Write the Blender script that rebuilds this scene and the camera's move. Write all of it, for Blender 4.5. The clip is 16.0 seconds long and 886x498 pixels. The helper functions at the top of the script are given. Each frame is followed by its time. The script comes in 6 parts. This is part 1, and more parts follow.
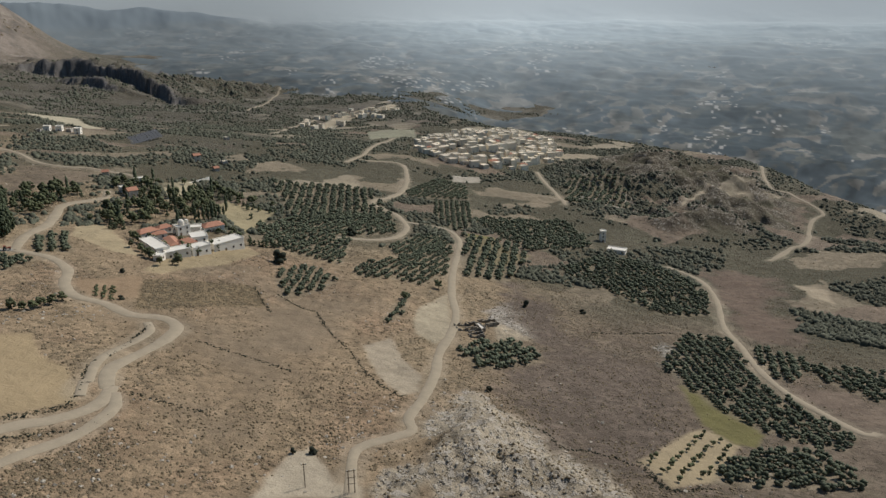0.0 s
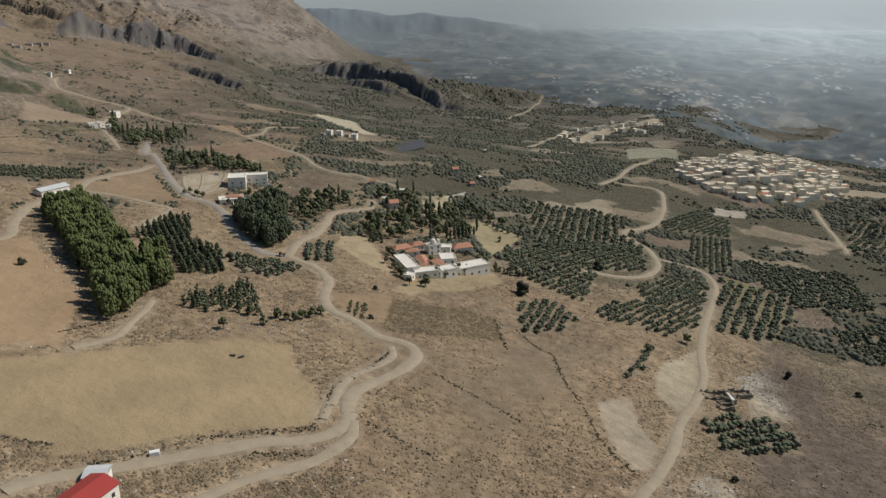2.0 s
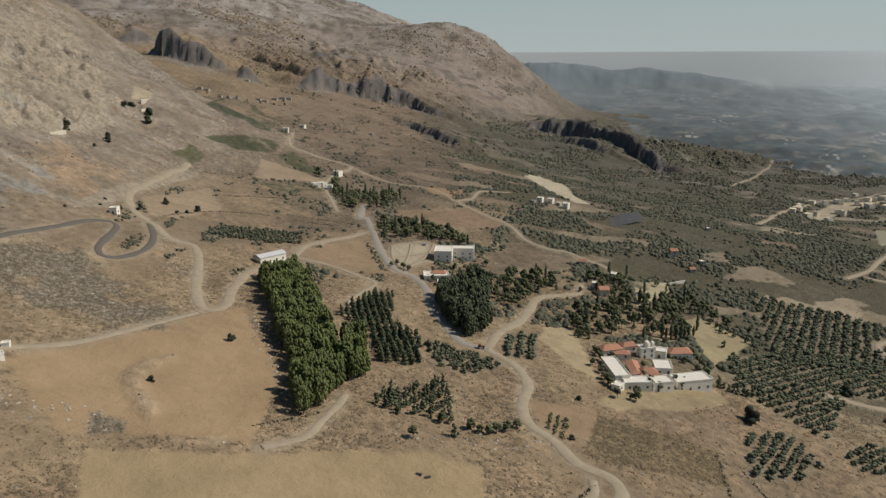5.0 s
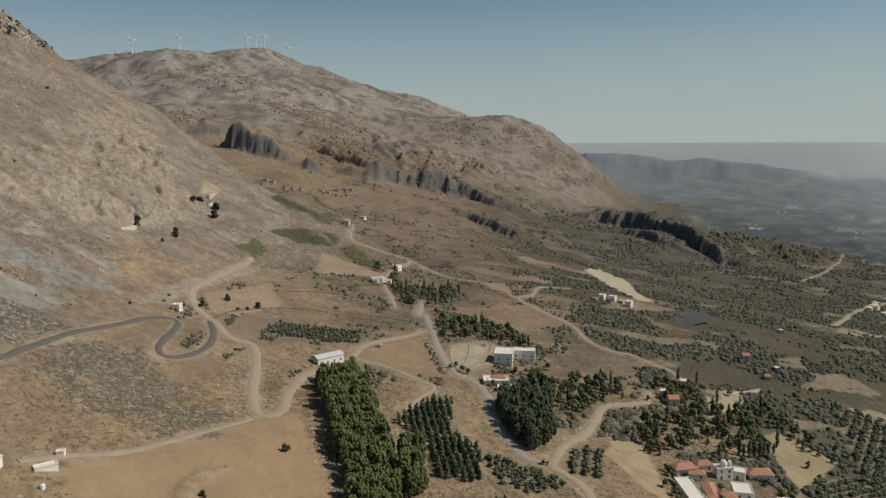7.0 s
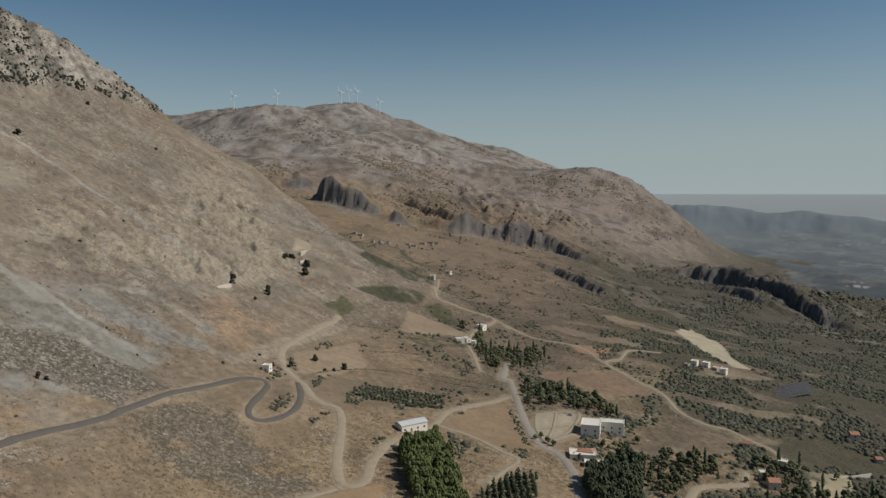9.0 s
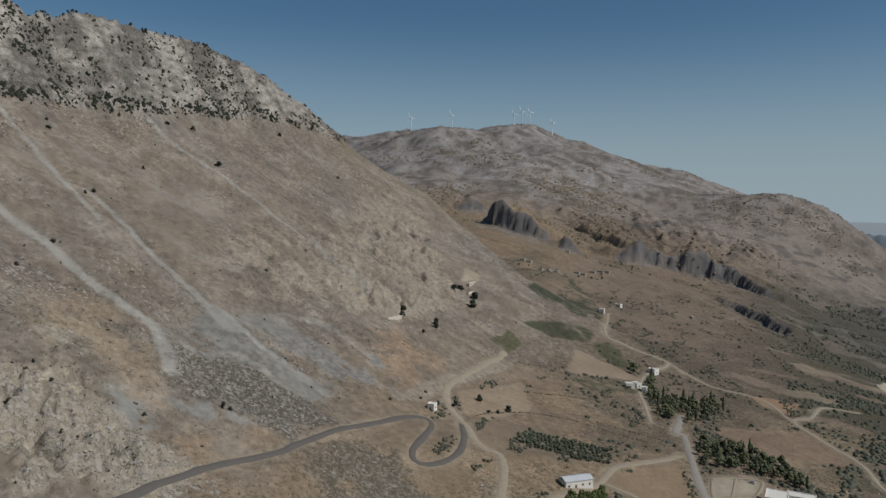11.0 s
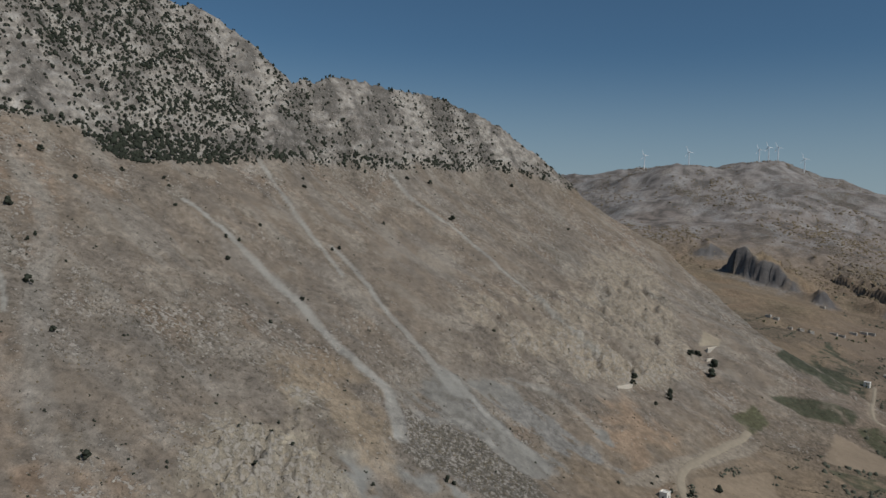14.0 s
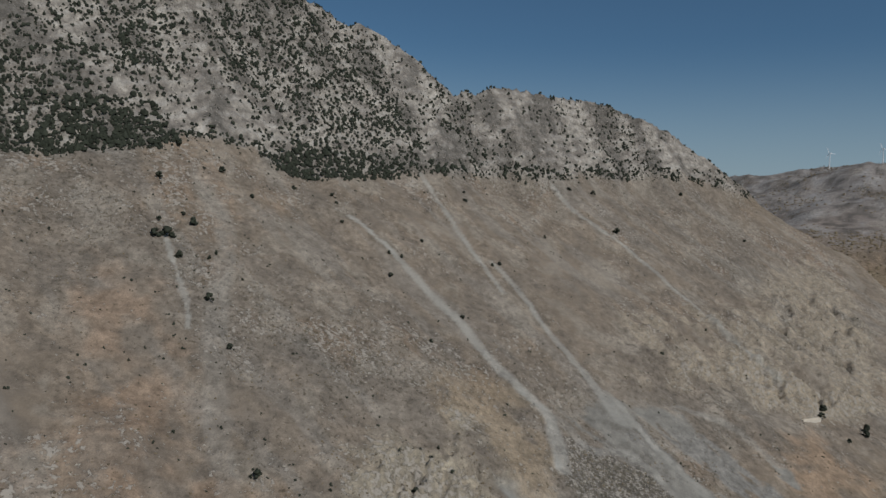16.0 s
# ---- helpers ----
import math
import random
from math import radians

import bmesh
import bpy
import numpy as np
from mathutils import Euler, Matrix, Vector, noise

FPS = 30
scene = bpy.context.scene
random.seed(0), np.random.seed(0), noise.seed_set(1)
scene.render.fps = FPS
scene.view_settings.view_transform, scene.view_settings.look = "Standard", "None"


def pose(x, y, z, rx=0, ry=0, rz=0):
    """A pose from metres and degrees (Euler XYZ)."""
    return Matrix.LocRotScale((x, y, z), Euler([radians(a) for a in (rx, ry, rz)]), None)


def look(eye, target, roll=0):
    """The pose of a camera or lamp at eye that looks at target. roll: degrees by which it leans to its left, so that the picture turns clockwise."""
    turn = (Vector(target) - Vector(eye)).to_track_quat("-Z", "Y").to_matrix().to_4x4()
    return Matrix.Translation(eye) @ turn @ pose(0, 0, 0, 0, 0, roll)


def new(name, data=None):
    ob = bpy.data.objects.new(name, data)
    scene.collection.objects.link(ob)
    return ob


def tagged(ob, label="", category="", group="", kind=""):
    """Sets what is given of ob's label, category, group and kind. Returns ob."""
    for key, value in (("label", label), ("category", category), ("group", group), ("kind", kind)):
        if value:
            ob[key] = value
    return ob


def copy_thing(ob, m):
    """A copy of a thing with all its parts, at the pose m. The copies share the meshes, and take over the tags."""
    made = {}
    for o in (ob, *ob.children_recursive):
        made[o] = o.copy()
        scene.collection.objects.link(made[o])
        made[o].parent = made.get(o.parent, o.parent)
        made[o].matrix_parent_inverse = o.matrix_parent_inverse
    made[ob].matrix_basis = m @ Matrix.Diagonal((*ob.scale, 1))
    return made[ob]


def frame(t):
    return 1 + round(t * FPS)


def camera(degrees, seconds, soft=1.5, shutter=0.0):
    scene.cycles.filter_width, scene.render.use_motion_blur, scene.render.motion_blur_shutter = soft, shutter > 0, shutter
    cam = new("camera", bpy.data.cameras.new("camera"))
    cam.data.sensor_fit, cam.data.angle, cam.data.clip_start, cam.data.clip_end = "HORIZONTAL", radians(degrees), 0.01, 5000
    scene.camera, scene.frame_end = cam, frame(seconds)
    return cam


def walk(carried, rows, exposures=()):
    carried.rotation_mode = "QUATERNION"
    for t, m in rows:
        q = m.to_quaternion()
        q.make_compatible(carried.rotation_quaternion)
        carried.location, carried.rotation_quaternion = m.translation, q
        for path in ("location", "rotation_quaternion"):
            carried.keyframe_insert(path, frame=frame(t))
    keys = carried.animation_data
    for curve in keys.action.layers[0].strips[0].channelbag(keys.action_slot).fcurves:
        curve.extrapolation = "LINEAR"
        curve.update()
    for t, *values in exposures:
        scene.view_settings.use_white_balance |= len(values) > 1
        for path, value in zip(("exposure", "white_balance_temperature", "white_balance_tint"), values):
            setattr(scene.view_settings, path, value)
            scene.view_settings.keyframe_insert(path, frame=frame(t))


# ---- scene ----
cam = camera(61.6, 16.0, soft=1.5)
# seconds, place, then tilt, lean and turn in degrees
PATH = [
    (0.0, 3.3, 5.0, 147.8, 70.93, -0.31, 1.86),
    (0.5, 3.6, 5.9, 152.8, 70.94, -0.35, 6.84),
    (1.0, 3.8, 8.3, 156.5, 71.11, -0.32, 12.30),
    (1.5, 2.1, 13.8, 158.8, 71.27, -0.30, 17.03),
    (2.0, -1.2, 22.3, 162.1, 71.29, -0.39, 21.56),
    (2.5, -5.8, 30.6, 164.7, 71.46, -0.40, 25.05),
    (3.0, -11.0, 37.4, 167.4, 71.92, -0.44, 28.11),
    (3.5, -15.2, 42.1, 170.3, 72.44, -0.33, 30.58),
    (4.0, -17.8, 47.0, 173.4, 73.09, -0.30, 33.23),
    (6.5, -31.1, 60.3, 183.8, 79.74, -0.35, 41.33),
    (7.0, -33.2, 61.5, 186.4, 81.65, -0.32, 41.95),
    (7.5, -33.4, 61.6, 189.3, 83.08, -0.35, 42.72),
    (8.0, -34.2, 61.9, 192.0, 84.24, -0.38, 44.06),
    (10.5, -42.2, 66.0, 211.3, 86.20, 0.85, 57.91),
    (11.0, -46.1, 67.8, 215.4, 86.59, 1.12, 61.39),
    (11.5, -49.7, 69.4, 218.3, 87.06, 1.33, 64.54),
    (12.0, -53.5, 71.2, 222.5, 87.49, 1.56, 67.75),
    (12.5, -57.2, 71.8, 226.3, 87.84, 1.69, 70.41),
    (13.0, -59.8, 71.9, 231.0, 88.13, 1.88, 73.15),
    (13.5, -61.6, 71.2, 234.4, 88.40, 2.05, 75.61),
    (14.0, -63.0, 70.3, 237.8, 88.62, 2.34, 78.78),
    (14.5, -65.0, 69.5, 240.4, 88.68, 2.59, 82.18),
    (15.0, -67.8, 69.0, 243.7, 88.56, 2.75, 85.79),
    (15.5, -71.4, 69.0, 246.6, 88.38, 2.73, 88.71),
    (16.0, -75.8, 69.4, 248.7, 88.25, 2.40, 90.97),
]


def aimed(x, y, z, rise, lean, turn):
    a, p = radians(turn), radians(rise - 90)
    return look((x, y, z), (x - 100 * math.sin(a) * math.cos(p), y + 100 * math.cos(a) * math.cos(p), z + 100 * math.sin(p)), lean)


walk(cam, [(t, aimed(*row)) for t, *row in PATH], exposures=[(0, 0.20, 6400, 12), (4.0, 0.18, 6750, 12), (7.5, 0.07, 6850, 12), (11.0, -0.19, 6050, 12), (16, -0.33, 6000, 12)])

# ---- sky and sun ----
SUN_TURN, SUN_HEIGHT = 50.0, 46.0  # degrees to the right of +y, and above the horizon
world = bpy.data.worlds.new("sky")
scene.world = world
world.use_nodes = True
sky = world.node_tree.nodes.new("ShaderNodeTexSky")
sky.sky_type, sky.sun_disc = "NISHITA", False
sky.sun_elevation, sky.sun_rotation = radians(SUN_HEIGHT), radians(SUN_TURN)
sky.altitude, sky.air_density, sky.dust_density, sky.ozone_density = 800, 0.9, 1.8, 1.5
background = world.node_tree.nodes["Background"]
background.inputs["Strength"].default_value = 0.062
# low haze: the sky turns paler towards the horizon
where_sky, axes = world.node_tree.nodes.new("ShaderNodeTexCoord"), world.node_tree.nodes.new("ShaderNodeSeparateXYZ")
low, haze = world.node_tree.nodes.new("ShaderNodeMapRange"), world.node_tree.nodes.new("ShaderNodeMix")
world.node_tree.links.new(where_sky.outputs["Generated"], axes.inputs[0])
world.node_tree.links.new(axes.outputs["Z"], low.inputs["Value"])
low.interpolation_type = "SMOOTHSTEP"
low.inputs["From Min"].default_value, low.inputs["From Max"].default_value = 0.25, -0.03
haze.data_type = "RGBA"
haze.inputs["B"].default_value = (5.5, 6.6, 6.8, 1)
world.node_tree.links.new(low.outputs["Result"], haze.inputs["Factor"])
clear = world.node_tree.nodes.new("ShaderNodeVectorMath")
clear.operation = "MULTIPLY"
clear.inputs[1].default_value = (0.76, 1.0, 1.0)
world.node_tree.links.new(sky.outputs[0], clear.inputs[0])
world.node_tree.links.new(clear.outputs[0], haze.inputs["A"])
world.node_tree.links.new(haze.outputs["Result"], background.inputs["Color"])
sun = new("sun", bpy.data.lights.new("sun", "SUN"))
sun.data.energy, sun.data.angle, sun.data.color = 3.2, radians(0.53), (1.0, 0.94, 0.84)
way = Vector((math.sin(radians(SUN_TURN)) * math.cos(radians(SUN_HEIGHT)), math.cos(radians(SUN_TURN)) * math.cos(radians(SUN_HEIGHT)), math.sin(radians(SUN_HEIGHT))))
sun.matrix_world = look(way * 800, (0, 0, 0))

# ---- plan: places in metres ----
ROADS = {
    "road_loop": (6.0, "dirt", [(-233, 366), (-213, 362), (-197, 349), (-188, 329), (-176, 315), (-161, 312), (-147, 306), (-133, 308), (-124, 300), (-123, 284), (-127, 263), (-129, 248), (-123, 233), (-122, 234), (-120, 224), (-122, 215), (-129, 205), (-138, 196), (-169, 148), (-173, 135)]),
    "road_branch": (5.0, "dirt", [(-119, 230), (-115, 222), (-115, 211), (-118, 199), (-124, 189), (-128, 180), (-135, 157)]),
    "old_track": (4.0, "dirt", [(-137, 300), (-132, 291), (-133, 279), (-136, 266), (-136, 252), (-131, 236), (-132, 235), (-128, 224)]),
    "road_up": (6.5, "paved", [(-234, 367), (-247, 362), (-266, 373), (-294, 393), (-314, 414), (-335, 426), (-351, 426), (-386, 450), (-426, 484), (-462, 514), (-463, 507), (-499, 551)]),
    "road_monastery": (6.0, "dirt", [(-234, 367), (-243, 392), (-247, 421), (-255, 447), (-263, 470), (-259, 491), (-254, 509), (-263, 533)]),
    "road_west": (6.0, "dirt", [(-427, 475), (-420, 432), (-416, 404), (-405, 386), (-393, 366), (-387, 340), (-380, 322), (-364, 300), (-349, 286), (-342, 276), (-343, 268), (-354, 271), (-373, 283), (-394, 299), (-418, 316), (-437, 325), (-444, 319), (-456, 318), (-473, 322), (-496, 323), (-513, 328), (-531, 340), (-561, 375), (-591, 415), (-621, 449)]),
    "road_hairpin": (4.8, "asphalt", [(-477, 320), (-458, 311), (-438, 296), (-426, 279), (-421, 264), (-425, 258), (-438, 264), (-456, 281), (-471, 294), (-479, 294), (-478, 280), (-464, 249), (-446, 214), (-430, 191), (-419, 177), (-404, 146), (-385, 117), (-371, 101), (-360, 85)]),
    "field_track": (4.0, "dirt", [(-341, 261), (-336, 234), (-330, 199), (-332, 168), (-331, 152)]),
    "quarry_track": (4.8, "dirt", [(-31, 191), (-34, 215), (-32, 224), (-23, 233), (-16, 240), (-18, 249), (-14, 266), (-10, 293), (-9, 322), (-4, 350), (-2, 383), (-5, 417), (-5, 464), (-2, 515), (-2, 547), (-12, 572), (-33, 577), (-48, 576)]),
    "valley_road": (5.5, "dirt", [(-86, 494), (-66, 503), (-51, 518), (-44, 540), (-44, 566), (-55, 596), (-66, 606), (-78, 624), (-66, 655), (-57, 700), (-59, 764), (-72, 825), (-113, 814)]),
    "east_track": (4.5, "dirt", [(158, 545), (175, 516), (172, 473), (158, 415), (156, 383), (152, 350), (153, 320), (158, 293), (164, 268), (170, 269)]),
    "far_track": (5.0, "dirt", [(631, 1591), (418, 1035), (423, 948), (435, 884), (403, 842), (309, 644), (279, 610), (254, 582)]),
    "hill_path": (4.5, "dirt", [(-488, 788), (-507, 757), (-483, 702), (-478, 671), (-439, 650), (-391, 634), (-355, 604), (-328, 595), (-312, 603), (-293, 597), (-274, 595), (-260, 581)]),
    "forest_track": (4.0, "dirt", [(-226, 208), (-223, 225), (-228, 239), (-234, 255), (-239, 264)]),
    "lane": (3.5, "dirt", [(-395, 377), (-374, 388), (-351, 390), (-338, 391), (-329, 371), (-318, 344)]),
    "terrace_lane": (4.0, "dirt", [(-486, 503), (-522, 531), (-561, 561), (-600, 607), (-633, 670), (-669, 637), (-698, 637), (-878, 799)]),
    "terrace_road": (4.0, "dirt", [(-633, 670), (-569, 673), (-532, 696), (-479, 669)]),
    "plaza_ring": (2.5, "dirt", [(-392, 468), (-389, 491), (-380, 504), (-362, 472), (-352, 436), (-370, 445), (-389, 465)]),
    "plaza_path": (2.0, "dirt", [(-388, 487), (-369, 461), (-354, 437)]),
    "plaza_path_b": (2.0, "dirt", [(-372, 447), (-369, 462), (-366, 480)]),
    "upland_road": (5.0, "dirt", [(-453, 1542), (-466, 1670), (-490, 1876), (-516, 2131)]),
    "scar_road": (7.0, "dirt", [(-262, 1005), (-312, 1354), (-301, 1509), (-278, 1644), (-231, 1769), (-192, 1913)]),
    "village_road": (5.0, "dirt", [(-127, 789), (-117, 847), (-115, 960), (-101, 1087)]),
    "village_lane": (5.0, "dirt", [(90, 902), (94, 841), (101, 790), (103, 728)]),
    "orchard_lane": (4.0, "dirt", [(116, 782), (158, 776), (203, 789), (223, 793)]),
    "ridge_lane": (4.0, "dirt", [(247, 824), (280, 877), (333, 941)]),
    "shed_lane": (4.0, "dirt", [(247, 575), (264, 590), (279, 610)]),
    "plaza_drive": (4.0, "dirt", [(-342, 423), (-352, 443), (-355, 465), (-352, 478)]),
}
COVER = {
    "field_yellow": [(-225, 201), (-206, 233), (-188, 259), (-169, 267), (-157, 252), (-143, 244), (-131, 229), (-128, 220), (-150, 195), (-160, 181), (-169, 168), (-178, 156), (-183, 160), (-210, 147), (-227, 141), (-256, 158)],
    "field_orange": [(-323, 163), (-328, 173), (-329, 211), (-338, 260), (-340, 288), (-317, 276), (-286, 262), (-267, 251), (-256, 236), (-231, 207), (-252, 182), (-269, 156)],
    "field_brown": [(-406, 395), (-419, 462), (-348, 411), (-352, 399), (-375, 389), (-395, 377)],
    "plaza": [(-393, 471), (-380, 503), (-358, 463), (-352, 433), (-368, 439)],
    "meadow": [(-184, 534), (-180, 551), (-139, 537), (-141, 507), (-142, 468), (-162, 494)],
    "meadow_b": [(-243, 582), (-227, 610), (-212, 581), (-216, 527)],
    "meadow_c": [(-234, 431), (-225, 445), (-195, 409), (-179, 391), (-193, 391), (-226, 409)],
    "monastery_yard": [(-169, 369), (-163, 401), (-137, 441), (-123, 429), (-135, 397), (-158, 367)],
    "soil_red": [(-187, 335), (-164, 359), (-152, 329), (-167, 312)],
    "soil_red_b": [(-473, 570), (-444, 656), (-387, 619), (-419, 560), (-453, 540)],
    "soil_red_c": [(-545, 693), (-520, 743), (-494, 686), (-518, 678)],
    "scrub_plot": [(-160, 352), (-109, 370), (-97, 346), (-148, 313)],
    "pale_quarry": [(-45, 315), (-33, 329), (-24, 305), (-15, 291), (-16, 274), (-22, 268), (-35, 285)],
    "pale_quarry_b": [(-24, 380), (-8, 413), (-3, 352), (-11, 332), (-22, 342)],
    "pale_quarry_c": [(18, 388), (48, 401), (47, 364), (20, 353)],
    "pale_yard": [(-59, 183), (-53, 213), (-49, 218), (-36, 199), (-29, 198), (-28, 191)],
    "rubble_hill": [(-22, 203), (-13, 231), (4, 280), (10, 278), (22, 260), (33, 241), (45, 218), (51, 207), (-19, 193)],
    "rubble_b": [(14, 398), (38, 425), (50, 397), (39, 369), (18, 374)],
    "rubble_c": [(99, 348), (111, 385), (120, 378), (107, 334)],
    "brown_hill": [(27, 482), (50, 423), (60, 369), (98, 340), (100, 305), (85, 261), (66, 236), (42, 252), (22, 284), (16, 314), (44, 363), (29, 413)],
    "brown_plain": [(180, 541), (232, 526), (208, 431), (187, 389), (157, 404)],
    "brown_plain_b": [(157, 320), (181, 314), (178, 281), (170, 275), (161, 300)],
    "orchard_soil": [(67, 236), (100, 271), (108, 254), (99, 238), (89, 224), (73, 218)],
    "grass_strip": [(105, 319), (117, 308), (123, 266), (116, 254), (108, 257), (101, 274)],
    "grass_field": [(1, 572), (25, 573), (38, 539), (53, 537), (27, 489), (5, 535)],
    "terrace_green": [(-779, 585), (-1096, 904), (-890, 807), (-725, 630), (-758, 585)],
    "terrace_green_b": [(-692, 514), (-695, 546), (-688, 615), (-665, 587), (-671, 535)],
    "terrace_green_c": [(-641, 445), (-667, 484), (-647, 488), (-619, 451)],
    "terrace_green_d": [(-662, 589), (-668, 627), (-609, 598), (-616, 581)],
    "terrace_green_e": [(-582, 494), (-568, 568), (-547, 555), (-553, 496)],
    "terrace_soil": [(-650, 556), (-616, 581), (-582, 589), (-586, 553), (-594, 503)],
    "terrace_soil_b": [(-525, 344), (-559, 427), (-508, 401), (-485, 346), (-494, 330)],
    "quarry_strip": [(-616, 1024), (-693, 1211), (-540, 1014), (-461, 894), (-408, 841), (-420, 824), (-494, 884)],
    "scree_d": [(-531, 181), (-577, 250), (-513, 287), (-504, 257), (-521, 216)],
    "ochre_b": [(-585, 275), (-613, 332), (-581, 364), (-516, 316), (-512, 291), (-551, 279)],
    "crag_d": [(-816, 372), (-863, 451), (-823, 493), (-717, 425), (-727, 378), (-748, 352)],
    "reservoir": [(-165, 1259), (-88, 1323), (-75, 1172), (-132, 1042)],
    "scar_a": [(-12, 800), (19, 817), (19, 787), (-12, 770)],
    "scar_b": [(-283, 1413), (-266, 1573), (-233, 1685), (-170, 1829), (-162, 1743), (-209, 1598), (-240, 1486), (-258, 1339)],
    "scar_c": [(411, 1828), (489, 1865), (480, 1804), (410, 1763)],
    "scar_d": [(239, 512), (257, 499), (250, 468), (240, 480)],
    "slope_scar": [(-752, 476), (-783, 500), (-771, 514), (-757, 502)],
    "road_bank": [(-505, 280), (-550, 347), (-603, 429), (-608, 452), (-577, 422), (-530, 340), (-506, 308), (-496, 280)],
    "crag_b": [(-422, 52), (-419, 65), (-413, 92), (-405, 118), (-381, 113), (-369, 93), (-360, 54)],
    "crag_c": [(-603, 223), (-643, 282), (-612, 290), (-670, 412), (-720, 432), (-674, 355), (-686, 317), (-634, 240)],
    "hairpin_scrub": [(-423, 202), (-464, 273), (-416, 258), (-410, 305), (-343, 260), (-340, 231), (-344, 193), (-383, 186)],
    "spoil": [(-295, 194), (-302, 203), (-304, 224), (-300, 223), (-295, 204), (-284, 197), (-264, 192), (-261, 185), (-269, 185)],
    "spoil_b": [(-277, 171), (-272, 175), (-265, 178), (-259, 174), (-264, 163)],
    "spoil_c": [(-245, 181), (-243, 190), (-239, 203), (-235, 200), (-240, 188)],
    "scree": [(-519, 137), (-568, 179), (-594, 227), (-580, 268), (-541, 289), (-495, 237), (-470, 214), (-502, 166)],
    "scree_b": [(-444, 94), (-445, 116), (-417, 119), (-414, 105), (-424, 95)],
    "scree_c": [(-446, 125), (-465, 159), (-441, 182), (-433, 141)],
    "debris": [(-488, 137), (-511, 168), (-503, 202), (-482, 229), (-465, 234), (-433, 183), (-460, 158), (-456, 132)],
    "ochre_a": [(-435, 115), (-400, 118), (-412, 148), (-426, 142)],
    "ochre_c": [(-484, -135), (-480, -96), (-433, -59), (-364, -28), (-351, -49), (-448, -128)],
    "ochre_d": [(-451, 67), (-485, 65), (-507, 75), (-529, 107), (-516, 127), (-485, 128), (-441, 121), (-448, 97), (-474, 80)],
    "ochre_e": [(-436, 159), (-450, 201), (-429, 181), (-417, 152)],
    "crag": [(-367, 22), (-397, 29), (-423, 34), (-441, 44), (-448, 67), (-473, 78), (-443, 91), (-421, 95), (-400, 117)],
    "crag_e": [(-660, 197), (-768, 325), (-858, 402), (-931, 471), (-895, 502), (-740, 458), (-627, 315), (-602, 229), (-572, 188)],
    "dark_hill": [(-1098, 1587), (-1105, 1885), (-1000, 2200), (-700, 1866), (-513, 1450), (-343, 828), (-444, 915), (-723, 1301), (-826, 1304), (-962, 1382)],
    "dark_valley": [(-358, 791), (-563, 1846), (-420, 1950), (-276, 1368), (-229, 738), (-246, 650)],
    "dark_olives": [(-372, 614), (-343, 642), (-327, 722), (-291, 755), (-255, 662), (-247, 574), (-287, 594), (-329, 597)],
    "stony_hill": [(116, 983), (245, 1121), (381, 1117), (417, 1004), (412, 885), (271, 653), (182, 641), (115, 796)],
    "brown_field": [(-340, 522), (-348, 582), (-301, 588), (-280, 549), (-303, 492), (-321, 489)],
}
# Pale runs of loose stone down the flank: width at the top and the foot, strength, line
RUNS = {
    "run_main": (4.5, 10.0, 1.0, [(-640, -12), (-631, 11), (-612, 36), (-593, 56), (-576, 74), (-547, 98), (-532, 114), (-523, 127), (-503, 132), (-477, 132)]),
    "run_middle": (5.0, 5.0, 0.8, [(-745, 36), (-737, 42), (-715, 56), (-695, 69), (-668, 86), (-631, 106)]),
    "run_fork": (4.5, 9.0, 0.85, [(-669, 99), (-638, 123), (-606, 140), (-575, 160), (-539, 177)]),
    "run_east": (5.5, 5.0, 0.85, [(-842, 166), (-816, 186), (-797, 223), (-759, 261), (-713, 293), (-683, 310), (-662, 329)]),
    "run_low": (7.0, 8.0, 0.6, [(-564, 174), (-535, 191), (-513, 212), (-493, 230)]),
    "run_side": (6.0, 7.0, 0.45, [(-582, 224), (-580, 260), (-551, 284)]),
    "run_foot": (8.0, 6.0, 0.45, [(-519, 137), (-503, 152), (-514, 175), (-501, 194)]),
    "run_spur": (4.0, 3.0, 0.8, [(-520, -106), (-494, -88), (-472, -74), (-457, -67)]),
    "run_west": (15.0, 11.0, 0.28, [(-590, -111), (-546, -77), (-490, -63), (-438, -47), (-401, -32), (-372, -17)]),
}
